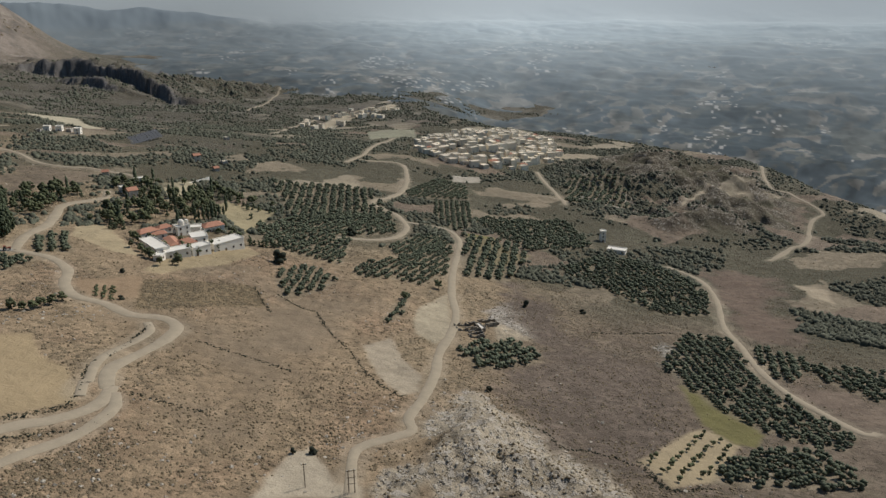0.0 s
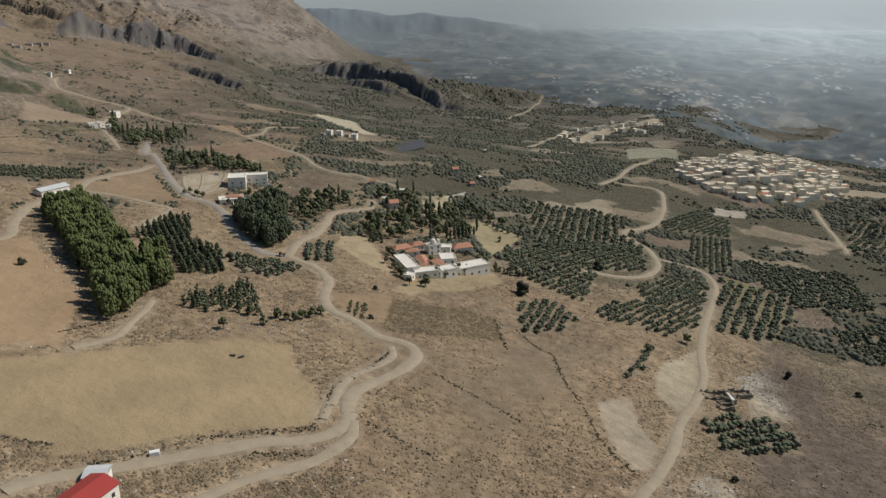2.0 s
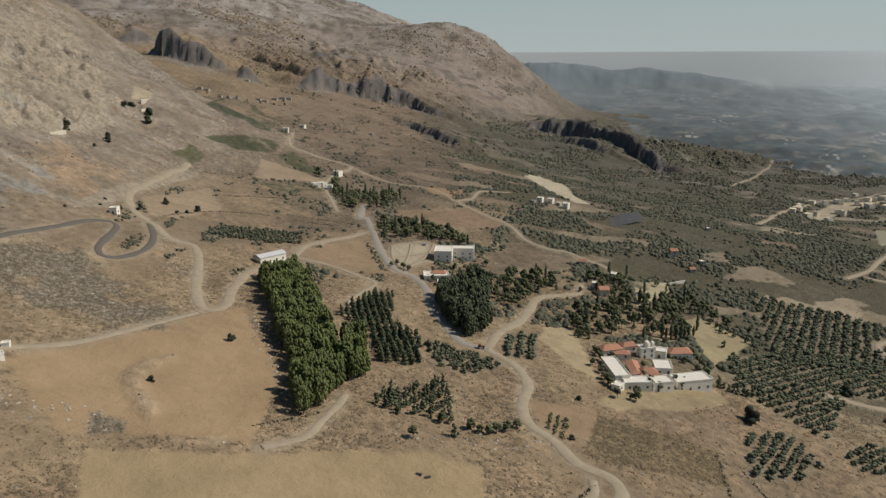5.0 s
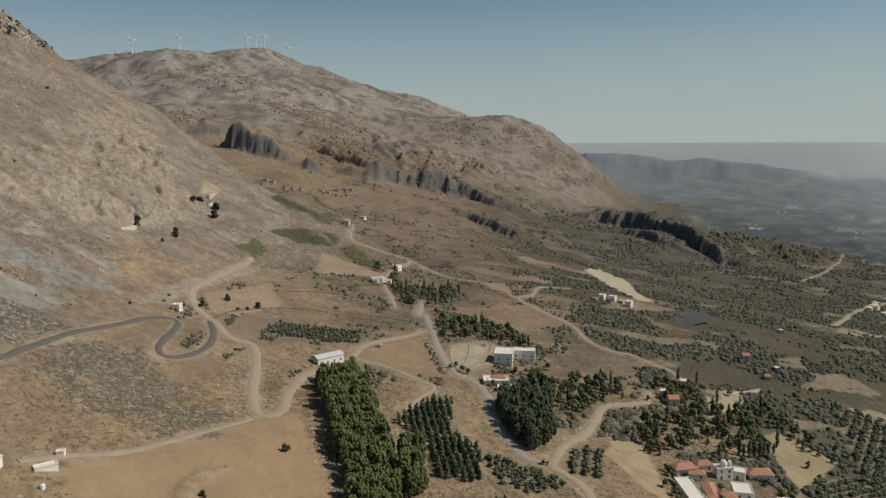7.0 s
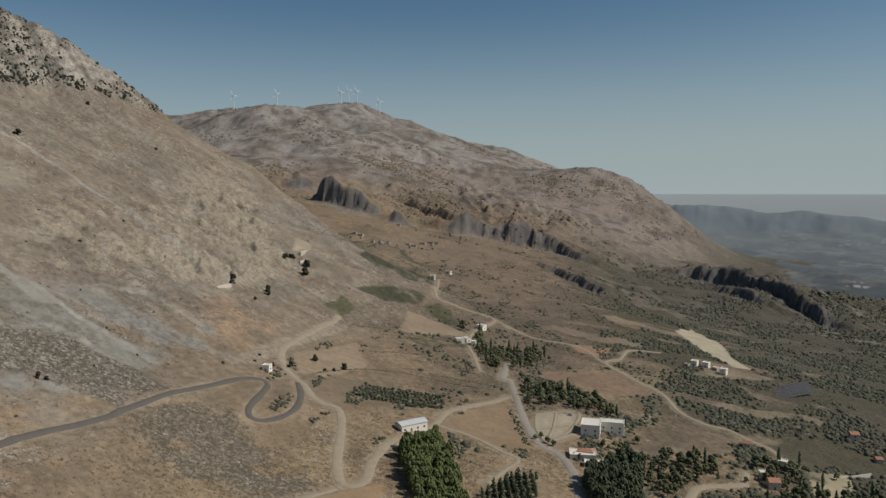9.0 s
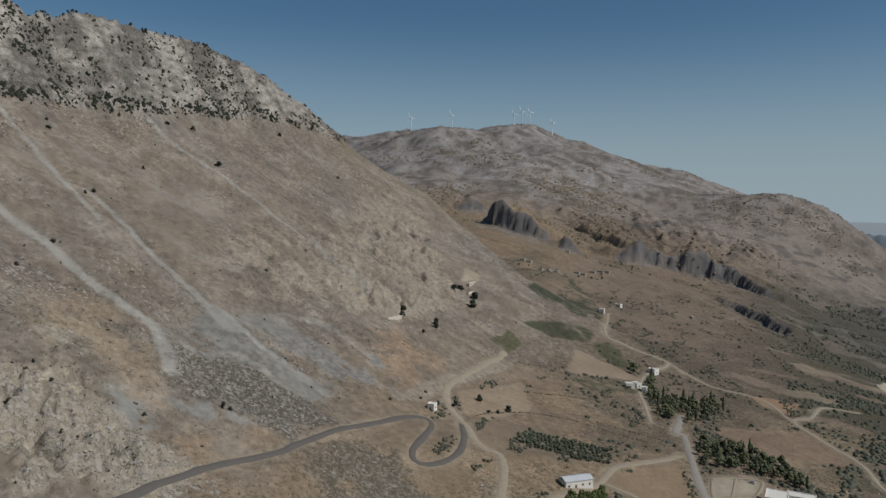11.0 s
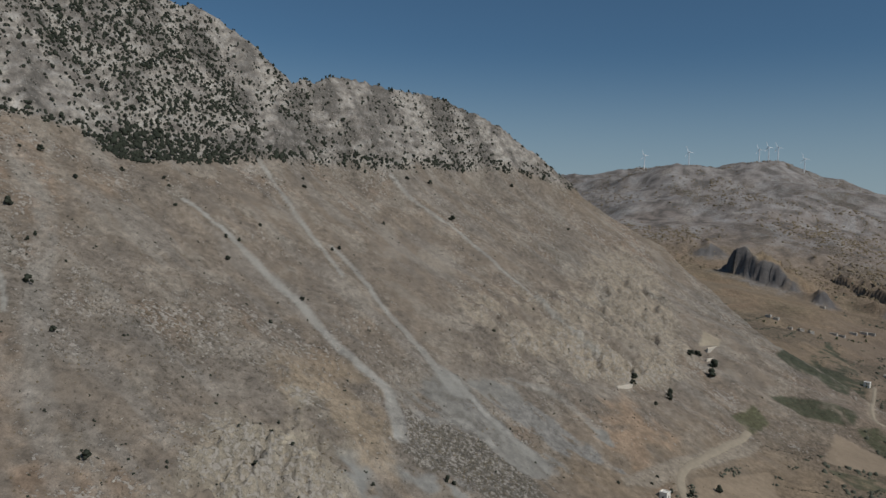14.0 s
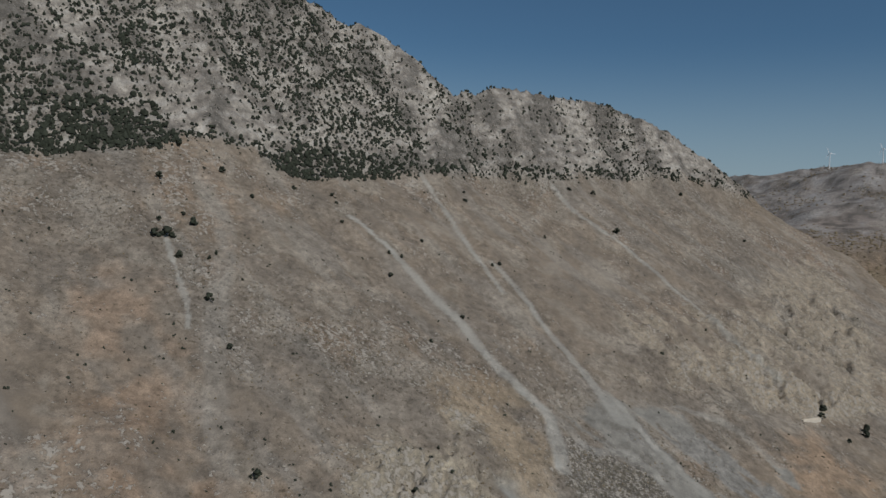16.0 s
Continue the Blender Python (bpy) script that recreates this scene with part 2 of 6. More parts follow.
GROVES = {
    "grove_dense": ("olive", 4.8, [(-106, 400), (-91, 425), (-70, 403), (-74, 382), (-93, 361)]),
    "grove_strip": ("olive", 5.5, [(-67, 434), (-35, 483), (-14, 551), (-6, 517), (-8, 452), (-24, 419), (-40, 422), (-61, 415)]),
    "grove_east": ("olive", 5.6, [(101, 344), (129, 397), (154, 392), (149, 348), (154, 318), (164, 268), (148, 250), (124, 269), (114, 289), (106, 321)]),
    "grove_tower": ("olive", 6.5, [(68, 504), (108, 557), (145, 547), (173, 496), (158, 436), (127, 429), (99, 465)]),
    "grove_far_east": ("olive", 6.0, [(160, 384), (184, 369), (183, 353), (160, 326), (153, 342)]),
    "grove_edge": ("olive", 6.0, [(184, 360), (215, 344), (190, 299), (175, 335)]),
    "grove_corner": ("olive", 6.5, [(117, 253), (139, 257), (142, 235), (142, 216), (89, 222), (96, 237)]),
    "grove_monastery": ("olive", 6.0, [(-143, 496), (-110, 564), (-58, 592), (-48, 535), (-77, 506), (-74, 436), (-127, 454)]),
    "grove_upper": ("olive", 7.5, [(-171, 648), (-89, 676), (-54, 585), (-120, 511)]),
    "grove_slope": ("olive", 7.5, [(6, 628), (94, 662), (111, 579), (51, 547), (24, 587)]),
    "grove_ridge": ("olive", 8.0, [(122, 878), (193, 892), (183, 779), (103, 733)]),
    "grove_field": ("olive", 8.0, [(-1, 565), (37, 563), (53, 537), (31, 459), (0, 454)]),
    "grove_road": ("olive", 5.0, [(-262, 346), (-244, 353), (-215, 357), (-220, 334), (-237, 324)]),
    "grove_shed": ("olive", 4.6, [(-453, 350), (-473, 376), (-459, 395), (-440, 422), (-419, 403), (-427, 384)]),
    "grove_plot": ("olive", 6.0, [(-240, 393), (-229, 410), (-209, 378), (-222, 368)]),
    "orchard_young": ("young", 6.0, [(68, 236), (99, 270), (107, 254), (98, 238), (88, 224), (73, 218)]),
    "vines": ("vine", 3.4, [(-177, 332), (-167, 338), (-158, 317), (-167, 312)]),
    "forest": ("pine", 4.4, [(-373, 326), (-372, 355), (-342, 340), (-289, 305), (-257, 282), (-239, 264), (-230, 240), (-237, 235), (-271, 261), (-307, 283)]),
    "forest_east": ("pine", 4.4, [(-281, 303), (-274, 314), (-244, 286), (-245, 274), (-263, 285)]),
    "forest_road": ("dark_pine", 4.4, [(-299, 405), (-308, 462), (-287, 449), (-249, 391), (-249, 371), (-268, 375)]),
    "plantation": ("pine_small", 3.7, [(-309, 328), (-321, 367), (-313, 381), (-286, 350), (-262, 346), (-240, 318), (-255, 302), (-281, 324)]),
    "plantation_low": ("pine_small", 5.5, [(-236, 274), (-227, 301), (-223, 319), (-196, 285), (-203, 275), (-224, 266)]),
    "woods_white": ("mixed", 7.0, [(-305, 466), (-304, 510), (-273, 535), (-261, 504), (-270, 477), (-261, 447), (-266, 428)]),
    "woods_north": ("mixed", 6.0, [(-447, 509), (-438, 539), (-394, 554), (-363, 534), (-385, 518), (-401, 495), (-409, 477)]),
    "woods_monastery": ("mixed", 7.2, [(-239, 471), (-231, 517), (-211, 558), (-179, 532), (-169, 509), (-194, 473), (-204, 442), (-215, 426)]),
    "woods_monastery_b": ("mixed", 7.6, [(-271, 552), (-250, 587), (-222, 530), (-202, 584), (-159, 561), (-152, 552), (-169, 551), (-195, 539), (-228, 521), (-242, 522)]),
    "woods_terrace": ("mixed", 7.0, [(-617, 598), (-600, 619), (-545, 569), (-529, 635), (-495, 604), (-481, 541), (-496, 523), (-538, 547)]),
    "woods_ruin": ("olive", 7.0, [(-2, 336), (11, 345), (27, 356), (41, 345), (41, 330), (18, 312), (10, 305), (1, 322)]),
    "grove_upper_b": ("olive", 5.2, [(-50, 494), (-33, 540), (-14, 551), (-12, 509), (-31, 475), (-44, 472)]),
    "grove_edge_b": ("olive", 5.6, [(-26, 674), (7, 689), (8, 590), (-5, 572), (-24, 612)]),
    "grove_row": ("olive", 4.8, [(-40, 353), (-33, 398), (-27, 401), (-29, 370), (-36, 350)]),
    "grove_bend": ("olive", 5.6, [(-56, 701), (-25, 772), (3, 754), (7, 697), (-25, 684), (-49, 672)]),
    "shrubs_bank": ("mixed", 8.0, [(-196, 277), (-189, 294), (-180, 314), (-174, 304), (-184, 287), (-189, 273)]),
}
VILLAGE = {
    "village": [(-70, 1000), (-45, 1120), (23, 1200), (100, 1262), (141, 1187), (138, 1044), (90, 905), (31, 862), (-21, 886), (-52, 920)],
}
# Buildings: place, length, width, height, turn in degrees, roof
BUILDINGS = {
    "monastery_wing": [(-191, 430, 12.4, 8, 3.9, 53, "tile"), (-187, 446, 8.9, 7, 3.5, 50, "tile"), (-185, 431, 10.4, 6, 3.1, 35, "tile"), (-177, 407, 25.3, 8, 3.9, -47, "flat"), (-167, 389, 4.5, 6, 3.1, -2, "flat"), (-162, 401, 14.0, 8, 3.9, 40, "flat"), (-162, 415, 10.7, 9, 4.7, 44, "tile"), (-170, 416, 17.8, 6, 3.9, -55, "tile"), (-159, 429, 9.3, 12, 6.2, 30, "flat"), (-143, 429, 20.3, 10, 5.5, 49, "flat"), (-153, 411, 11.8, 8, 4.7, 50, "flat"), (-163, 466, 13.0, 9, 3.9, 39, "tile"), (-171, 456, 7.7, 7, 3.9, 15, "flat")],
    "white": [(-351, 481, 13, 17, 8, 33, "flat"), (-347, 500, 17, 9, 8, 33, "flat")],
    "lodge": [(-324, 437, 16.8, 12, 4, 41, "flat"), (-324, 440, 9.9, 6, 5, 27, "tile"), (-309, 434, 18.2, 6, 4, 37, "flat")],
    "shed": [(-396, 354, 18.9, 9, 4.5, 82, "gable_white")],
    "box": [(-494, 306, 5.0, 6, 4, 40, "flat")],
    "hall": [(-153, 139, 22, 10, 4, -91, "red_sheet")],
    "greyshed": [(-160, 154, 6, 5.5, 3, 27, "grey_sheet")],
    "low": [(-324, 159, 8, 3, 1.6, 80, "flat"), (-333, 168, 3, 2.5, 1.6, 55, "flat")],
    "greenhouse": [(-324, 136, 20, 8, 2.8, 134, "gable_white")],
    "church_hall": [(125, 575, 14.5, 8, 3, -22, "flat")],
    "tower": [(119, 607, 4.5, 5, 9, 1, "flat")],
    "roadhut": [(-627, 338, 20, 1.6, 1.0, 119, "flat"), (-752, 492, 26, 1.6, 1.2, 126, "flat"), (-733, 479, 20, 1.0, 0.6, 126, "flat")],
    "house": [(-253, 693, 6.7, 7, 6, 41, "tile"), (-286, 580, 5.1, 6, 4, 24, "tile"), (-256, 572, 5.7, 6, 4, 14, "flat"), (-242, 527, 6.9, 8, 5, 41, "tile"), (-254, 538, 4.5, 5, 4, 41, "flat"), (-873, 783, 6.8, 8, 6, 39, "flat"), (-955, 888, 10, 6, 4, 14, "flat"), (-565, 553, 8.1, 6, 4, 62, "flat"), (-603, 620, 8.0, 8, 5, 13, "flat"), (-554, 561, 4.5, 6, 5, 40, "flat"), (-567, 564, 8.1, 5, 4, -10, "flat"), (-406, 774, 6.1, 8, 6, 13, "flat"), (-441, 778, 6.4, 7, 5, 12, "flat"), (-431, 784, 6.3, 7, 5, 12, "flat")],
    "hill_house": [(-420, 783, 5.2, 6, 2.8, 6, "flat"), (-441, 763, 4.8, 5, 2.6, 2, "flat"), (-939, 1038, 10, 6, 3, -22, "flat"), (-225, 663, 4.5, 6, 2.8, 41, "tile"), (-227, 694, 4.7, 6, 2.8, 41, "flat"), (-272, 845, 4.6, 6, 2.8, 41, "flat"), (-1148, 873, 7.3, 7, 3.2, 37, "flat"), (-1140, 887, 10, 7, 3.2, -12, "flat"), (-1127, 896, 10, 7, 3.2, -14, "flat"), (-1165, 969, 11.1, 7, 3.2, 37, "flat"), (-1177, 995, 10.1, 7, 3.2, 37, "flat"), (-1213, 1048, 11.7, 7, 3.2, 37, "flat"), (-1223, 1078, 12.0, 7, 3.2, 37, "flat"), (-1220, 1092, 10.8, 7, 3.2, 37, "flat"), (-1213, 878, 8.7, 7, 3.2, 36, "flat"), (-1199, 883, 8.7, 7, 3.2, 36, "flat"), (-1368, 1106, 10, 7, 3.2, 35, "flat")],
}
# Lone bushes: place and width
BUSHES_A = [(-580, 76, 4.4), (-808, 226, 7.0), (-716, 471, 10.1), (-642, 387, 7.2), (-645, 355, 7.0), (-636, 228, 4.1), (-483, -66, 5.7), (-414, 56, 4.2), (-454, -45, 4.4), (-597, 24, 4.9), (-387, -10, 4.8), (-507, -92, 5.8), (-514, -108, 7.4), (-518, -105, 8.2), (-520, -101, 4.8), (-538, -95, 6.1), (-544, -104, 3.9), (-530, -113, 4.2), (-565, -128, 5.8), (-596, -75, 4.2), (-607, -101, 6.1), (-598, -110, 3.0), (-605, -132, 7.5), (-642, -56, 4.1), (-657, -29, 4.1), (-628, -16, 3.5), (-650, -24, 3.2), (-650, 43, 4.0), (-621, 30, 3.4), (-618, 21, 3.4)]
BUSHES_B = [(-740, 76, 5.2), (-755, 75, 3.2), (-668, 105, 4.2), (-664, 99, 3.2), (-927, 397, 4.9), (-798, 425, 5.0), (-783, 433, 4.9), (-808, 413, 5.6), (-869, 212, 5.6), (-958, 331, 5.7), (-848, 184, 5.4), (-729, 455, 8.3), (-732, 464, 8.4), (-522, -75, 2.9), (-516, -77, 2.9), (-510, -55, 2.1), (-753, 150, 3.2), (-698, 281, 3.1), (-541, 57, 3.3), (-617, 361, 3.9), (-452, 155, 3.9), (-451, 159, 3.2), (-429, 72, 2.9), (-429, 112, 2.4), (-399, 40, 2.2), (-446, 65, 2.1), (-389, -11, 2.1), (-386, -13, 2.1), (-700, 461, 10.1), (-633, 382, 6.8)]
BUSHES_C = [(-637, 350, 6.1), (-502, 328, 5.4), (-501, 373, 6.1), (-513, 356, 5.2), (-306, 255, 3.9), (-502, 315, 3.3), (-516, 312, 2.5), (-508, 304, 2.5), (-498, 276, 2.4), (-495, 353, 3.4), (-496, 362, 3.4), (-288, 203, 3.6), (-307, 257, 4.1), (-108, 418, 9.0), (-174, 359, 3.0), (-53, 212, 2.4), (-47, 214, 3.5), (-157, 321, 3.5), (-109, 420, 7.6), (-174, 360, 3.2), (73, 415, 4.1), (14, 285, 3.4), (39, 412, 5.4), (-79, 507, 7.3)]
# Lines of dark scrub, partly in place of shadow in incised gullies
HEDGES = {
    "gully_shade": [(-72, 348), (-62, 326), (-48, 304), (-37, 281), (-27, 270), (-21, 265)],
    "hedge_low": [(-112, 289), (-98, 285), (-85, 281), (-68, 274)],
    "hedge_west": [(-115, 233), (-103, 231), (-88, 229)],
    "hedge_plot": [(-109, 368), (-97, 346), (-93, 339)],
    "ravine": [(20, 257), (33, 255), (40, 242), (49, 242), (67, 230), (70, 218), (76, 216)],
    "hedge_east": [(74, 383), (108, 391), (122, 395)],
    "bank_field": [(-168, 158), (-163, 165), (-154, 186), (-138, 204), (-127, 217)],
    "bank_south": [(-226, 140), (-209, 146), (-194, 153), (-184, 159)],
    "bank_track": [(-135, 297), (-135, 264), (-137, 248), (-130, 228), (-130, 216), (-142, 202)],
    "bank_road": [(-135, 192), (-128, 197), (-117, 205), (-114, 215)],
    "hedge_forest": [(-240, 215), (-236, 232), (-233, 245)],
    "terrace_a": [(-605, 454), (-600, 468), (-595, 491)],
    "terrace_b": [(-490, 340), (-502, 387), (-495, 424), (-470, 449), (-450, 467)],
    "terrace_c": [(-540, 425), (-535, 456), (-532, 478)],
    "terrace_d": [(-492, 451), (-474, 465), (-447, 491)],
    "terrace_e": [(-640, 640), (-655, 680), (-665, 720)],
    "pole_bank": [(-96, 365), (-79, 351), (-73, 350)],
    "orchard_edge": [(66, 236), (68, 228), (73, 216), (87, 219)],
}
# Cliffs of the far slopes: place and rise along the foot, each with a seed
CLIFFS = [
    (3, [(-1650, 1066, 24), (-1585, 1032, 50), (-1534, 1042, 52), (-1500, 1056, 48), (-1474, 1080, 40), (-1462, 1104, 28)]),
    (6, [(-1761, 1057, 14), (-1747, 1081, 32), (-1739, 1108, 16)]),
    (12, [(-1405, 1108, 10), (-1391, 1127, 30), (-1387, 1156, 10)]),
    (14, [(-1362, 1270, 26), (-1354, 1303, 50), (-1362, 1350, 40), (-1356, 1393, 28), (-1341, 1425, 18)]),
    (4, [(-1338, 1400, 30), (-1325, 1430, 54), (-1305, 1458, 55), (-1280, 1488, 41), (-1240, 1515, 30), (-1165, 1510, 16)]),
    (9, [(-1092, 1269, 9), (-1035, 1259, 14), (-952, 1230, 17), (-867, 1195, 9)]),
    (16, [(-1564, 1515, 12), (-1530, 1555, 18), (-1482, 1583, 20), (-1421, 1621, 10)]),
    (7, [(-1072, 1790, 9), (-1012, 1830, 40), (-930, 1838, 54), (-836, 1790, 52), (-735, 1708, 46), (-640, 1650, 20)]),
    (8, [(-960, 1985, 10), (-880, 1960, 42), (-790, 1910, 40), (-730, 1860, 16)]),
    (10, [(-938, 1739, 10), (-880, 1712, 20), (-828, 1680, 22), (-759, 1645, 10)]),
]
HAMLET = [(-312, 1354), (-162, 1743)]
# Trees round the buildings
NEAR_TREES = {
    "broad": [(-162, 411), (-159, 412), (-155, 416), (-152, 419), (-149, 423), (-146, 427), (-157, 384), (-158, 392), (-182, 419), (-178, 416), (-173, 412), (-186, 422), (-174, 450), (-170, 429), (-157, 459), (-189, 415), (-196, 422), (-158, 475), (-149, 465), (-144, 458), (-146, 451), (-215, 508), (-177, 481), (-152, 427), (-171, 389), (-177, 394), (-350, 433), (-345, 433), (-358, 430), (-359, 437), (-327, 432), (-322, 431), (-323, 477), (-323, 485), (-327, 469), (-332, 469), (-326, 501), (-246, 540), (-239, 540), (-231, 539), (-254, 515), (-196, 284), (-188, 287), (-184, 288), (-181, 291), (-180, 295), (-178, 300), (-177, 307), (-198, 261), (-199, 281), (-13, 421), (-31, 391)],
    "cypress": [(-182, 487), (-180, 489), (-177, 490), (-175, 493), (-173, 496), (-172, 500), (-171, 505), (-170, 511), (-187, 470), (-211, 525), (-218, 536), (-203, 537), (-225, 561), (-172, 523)],
    "pine_small": [(-133, 446), (-130, 446), (-127, 445), (-125, 447), (-123, 447), (-120, 449), (-118, 449), (-118, 457), (-165, 542), (-161, 539), (-156, 537), (-151, 535), (-142, 533), (-139, 533), (-134, 532), (-127, 568)],
}
NEAR_TREES["broad"] = NEAR_TREES["broad"] + [(-182, 400), (-173, 391), (-163, 380), (-156, 405), (-152, 408), (-148, 413), (-145, 421), (-148, 456), (-142, 453), (-155, 385), (-193, 419), (-189, 404), (-145, 436), (-233, 446), (-216, 448), (-224, 497), (-229, 544), (-227, 590), (-244, 579), (-250, 535), (-204, 518), (-170, 546), (-147, 557), (-132, 581), (-141, 500)]
NEAR_TREES["broad"] += [(-1168, 838), (-1166, 859), (-1160, 880), (-1146, 888), (-1133, 898), (-1118, 907), (-1128, 945), (-1148, 993), (-1188, 1053), (-1205, 1065), (-948, 880), (-866, 776), (-596, 612), (-588, 604), (-560, 546)]
NEAR_TREES["pine_small"] = NEAR_TREES.get("pine_small", []) + [(-234, 462), (-215, 436), (-228, 517), (-227, 558), (-217, 584), (-244, 558), (-256, 556), (-191, 524), (-160, 534), (-137, 545), (-121, 558), (-150, 510)]
# ---- the lie of the land ----
def hash_grid(ix, iy, seed):
    """Even random numbers from 0 to 1 for whole-number places."""
    h = (ix.astype(np.int64) * 374761393 + iy.astype(np.int64) * 668265263 + seed * 1442695041) & 0xFFFFFFFF
    h = ((h ^ (h >> 13)) * 1274126177) & 0xFFFFFFFF
    h = ((h ^ (h >> 16)) * 2246822519) & 0xFFFFFFFF
    return ((h ^ (h >> 15)) & 0xFFFFFF) / float(0xFFFFFF)


def value_noise(x, y, seed=0):
    ix, iy = np.floor(x), np.floor(y)
    fx, fy = x - ix, y - iy
    fx, fy = fx * fx * (3 - 2 * fx), fy * fy * (3 - 2 * fy)
    a, b = hash_grid(ix, iy, seed), hash_grid(ix + 1, iy, seed)
    c, d = hash_grid(ix, iy + 1, seed), hash_grid(ix + 1, iy + 1, seed)
    return (a * (1 - fx) + b * fx) * (1 - fy) + (c * (1 - fx) + d * fx) * fy


def fbm(x, y, octaves=4, seed=0):
    """Layered noise, about -1 to 1."""
    total, amount, size = 0 * x, 1.0, 0.0
    for n in range(octaves):
        c, s = math.cos(n * 1.1), math.sin(n * 1.1)
        total = total + amount * (2 * value_noise(c * x - s * y, s * x + c * y, seed + n) - 1)
        size += amount
        amount, x, y = amount * 0.5, x * 2.03, y * 2.03
    return total / size * 1.6


def smooth(a, b, x):
    t = np.clip((x - a) / (b - a), 0, 1)
    return t * t * (3 - 2 * t)


def soft_max(a, b, width):
    d = np.clip((a - b) / width, -1, 1)
    return np.maximum(a, b) + np.where(np.abs(a - b) < width, width * (1 - np.abs(d)) ** 2 / 4, 0)


# The far land by bearing (degrees to the left of +y from HUB): heights at the distances in FAR_R.
HUB = (-33.0, 61.0)
FAR_R = (1000, 1400, 1900, 2300, 2750, 3500, 4250, 4900)
FAR_Z = {
    -180: (-60, -60, -60, -40, 0, 40, 60, 125),
    -70: (-92, -112, -126, -126, -118, -80, -12, 158),
    -25: (-92, -112, -126, -126, -118, -80, -12, 158),
    -8: (-72, -98, -120, -124, -118, -80, -12, 158),
    12: (-52, -92, -114, -122, -118, -80, -12, 158),
    22: (-28, -74, -84, -112, -112, -80, -12, 158),
    26: (-14, -62, -52, -90, -82, -80, -12, 158),
    28: (-8, -56, -50, -62, -8, -60, -12, 158),
    30: (-2, -46, -44, -20, 78, -20, -12, 158),
    32.7: (6, -28, -30, 40, 174, 40, -12, 158),
    35.7: (16, -8, -4, 96, 280, 120, 40, 158),
    38: (24, 8, 16, 128, 270, 240, 120, 158),
    40.3: (34, 22, 36, 146, 256, 310, 230, 130),
    44: (44, 40, 66, 172, 262, 362, 250, 150),
    48.8: (62, 66, 104, 216, 330, 464, 300, 200),
    52.9: (78, 96, 150, 264, 392, 572, 420, 260),
    56.1: (92, 112, 168, 286, 418, 596, 440, 280),
    63.8: (110, 140, 196, 296, 410, 566, 430, 280),
    68.7: (120, 160, 200, 260, 360, 524, 400, 260),
    80: (120, 160, 200, 240, 300, 380, 340, 240),
    120: (140, 180, 200, 220, 240, 260, 240, 200),
    180: (-60, -60, -60, -40, 0, 40, 60, 125),
}


def polar(x, y, hub):
    dx, dy = x - hub[0], y - hub[1]
    return np.degrees(np.arctan2(-dx, dy)), np.hypot(dx, dy)


def far_land(x, y):
    """The far heights, averaged over a few degrees so that no crease runs out from the hub."""
    az, r = polar(x, y, HUB)
    return sum(w * far_at(np.clip(az + d, -180, 180), r) for d, w in ((-2.2, 0.2), (-1.1, 0.2), (0, 0.2), (1.1, 0.2), (2.2, 0.2)))


def far_at(az, r):
    knots = np.array(sorted(FAR_Z), float)
    table = np.array([FAR_Z[k] for k in sorted(FAR_Z)], float)
    n = np.clip(np.searchsorted(knots, az) - 1, 0, len(knots) - 2)
    f = np.clip((az - knots[n]) / (knots[n + 1] - knots[n]), 0, 1)
    m = np.clip(np.searchsorted(FAR_R, r) - 1, 0, len(FAR_R) - 2)
    rr = np.array(FAR_R, float)
    g = np.clip((r - rr[m]) / (rr[m + 1] - rr[m]), 0, 1)
    g = 0.5 * g + 0.5 * g * g * (3 - 2 * g)
    low = table[n, m] * (1 - f) + table[n + 1, m] * f
    high = table[n, m + 1] * (1 - f) + table[n + 1, m + 1] * f
    return low * (1 - g) + high * g


def valley(x, y):
    u, v = (np.clip(x, -900, 420) + 200) / 500, (np.clip(y, 60, 1000) - 400) / 500
    return 11.9 - 46.3 * v + 14.3 * v * v - 79.2 * u + 18.2 * u * v - 16.3 * u * u


# The near mountain: a slope that steepens above the line of bushes, and its crest by bearing from PEAK_HUB.
PEAK_HUB = (-77.0, 70.0)
CREST = {-180: 700, 20: 700, 45: 850, 54.5: 920, 59: 975, 62: 1020, 66: 1022, 69: 1030, 71.4: 1020, 73.5: 1014, 76.3: 986, 80.9: 922, 85.6: 854, 90.8: 785, 94.4: 782, 98.8: 765, 102.2: 752, 112: 800, 130: 850, 180: 700}


def mountain_face(x, y):
    u, v = (np.clip(x, -1100, -80) + 600) / 300, (np.clip(y, -420, 700) - 150) / 300
    z = 166.8 - 112.5 * v + 20.2 * v * v - 138.9 * u + 23.5 * u * v + 25.7 * u * u
    return z + 0.7 * np.maximum(z - 290, 0)


def mountain(x, y):
    az, r = polar(x, y, PEAK_HUB)
    knots = sorted(CREST)
    crest = np.interp(az, knots, [CREST[k] for k in knots])
    crest = crest * (1 + 0.007 * fbm(az * 0.35, az * 0.0 + 3.1, 3, 71))
    kept = np.minimum(r, crest)
    a = np.radians(az)
    z = mountain_face(PEAK_HUB[0] - kept * np.sin(a), PEAK_HUB[1] + kept * np.cos(a))
    return z - 0.75 * np.maximum(r - crest, 0) - 300 * smooth(130, 175, np.abs(az)) * smooth(20, 220, r)


def brink(az):
    """How far from the hub the upland breaks off towards the eastern plain."""
    return np.interp(az, [-180, -60, -40, -29, -22, -12, -5, 3, 8], [800, 800, 850, 990, 1190, 1250, 1300, 1500, 1750])


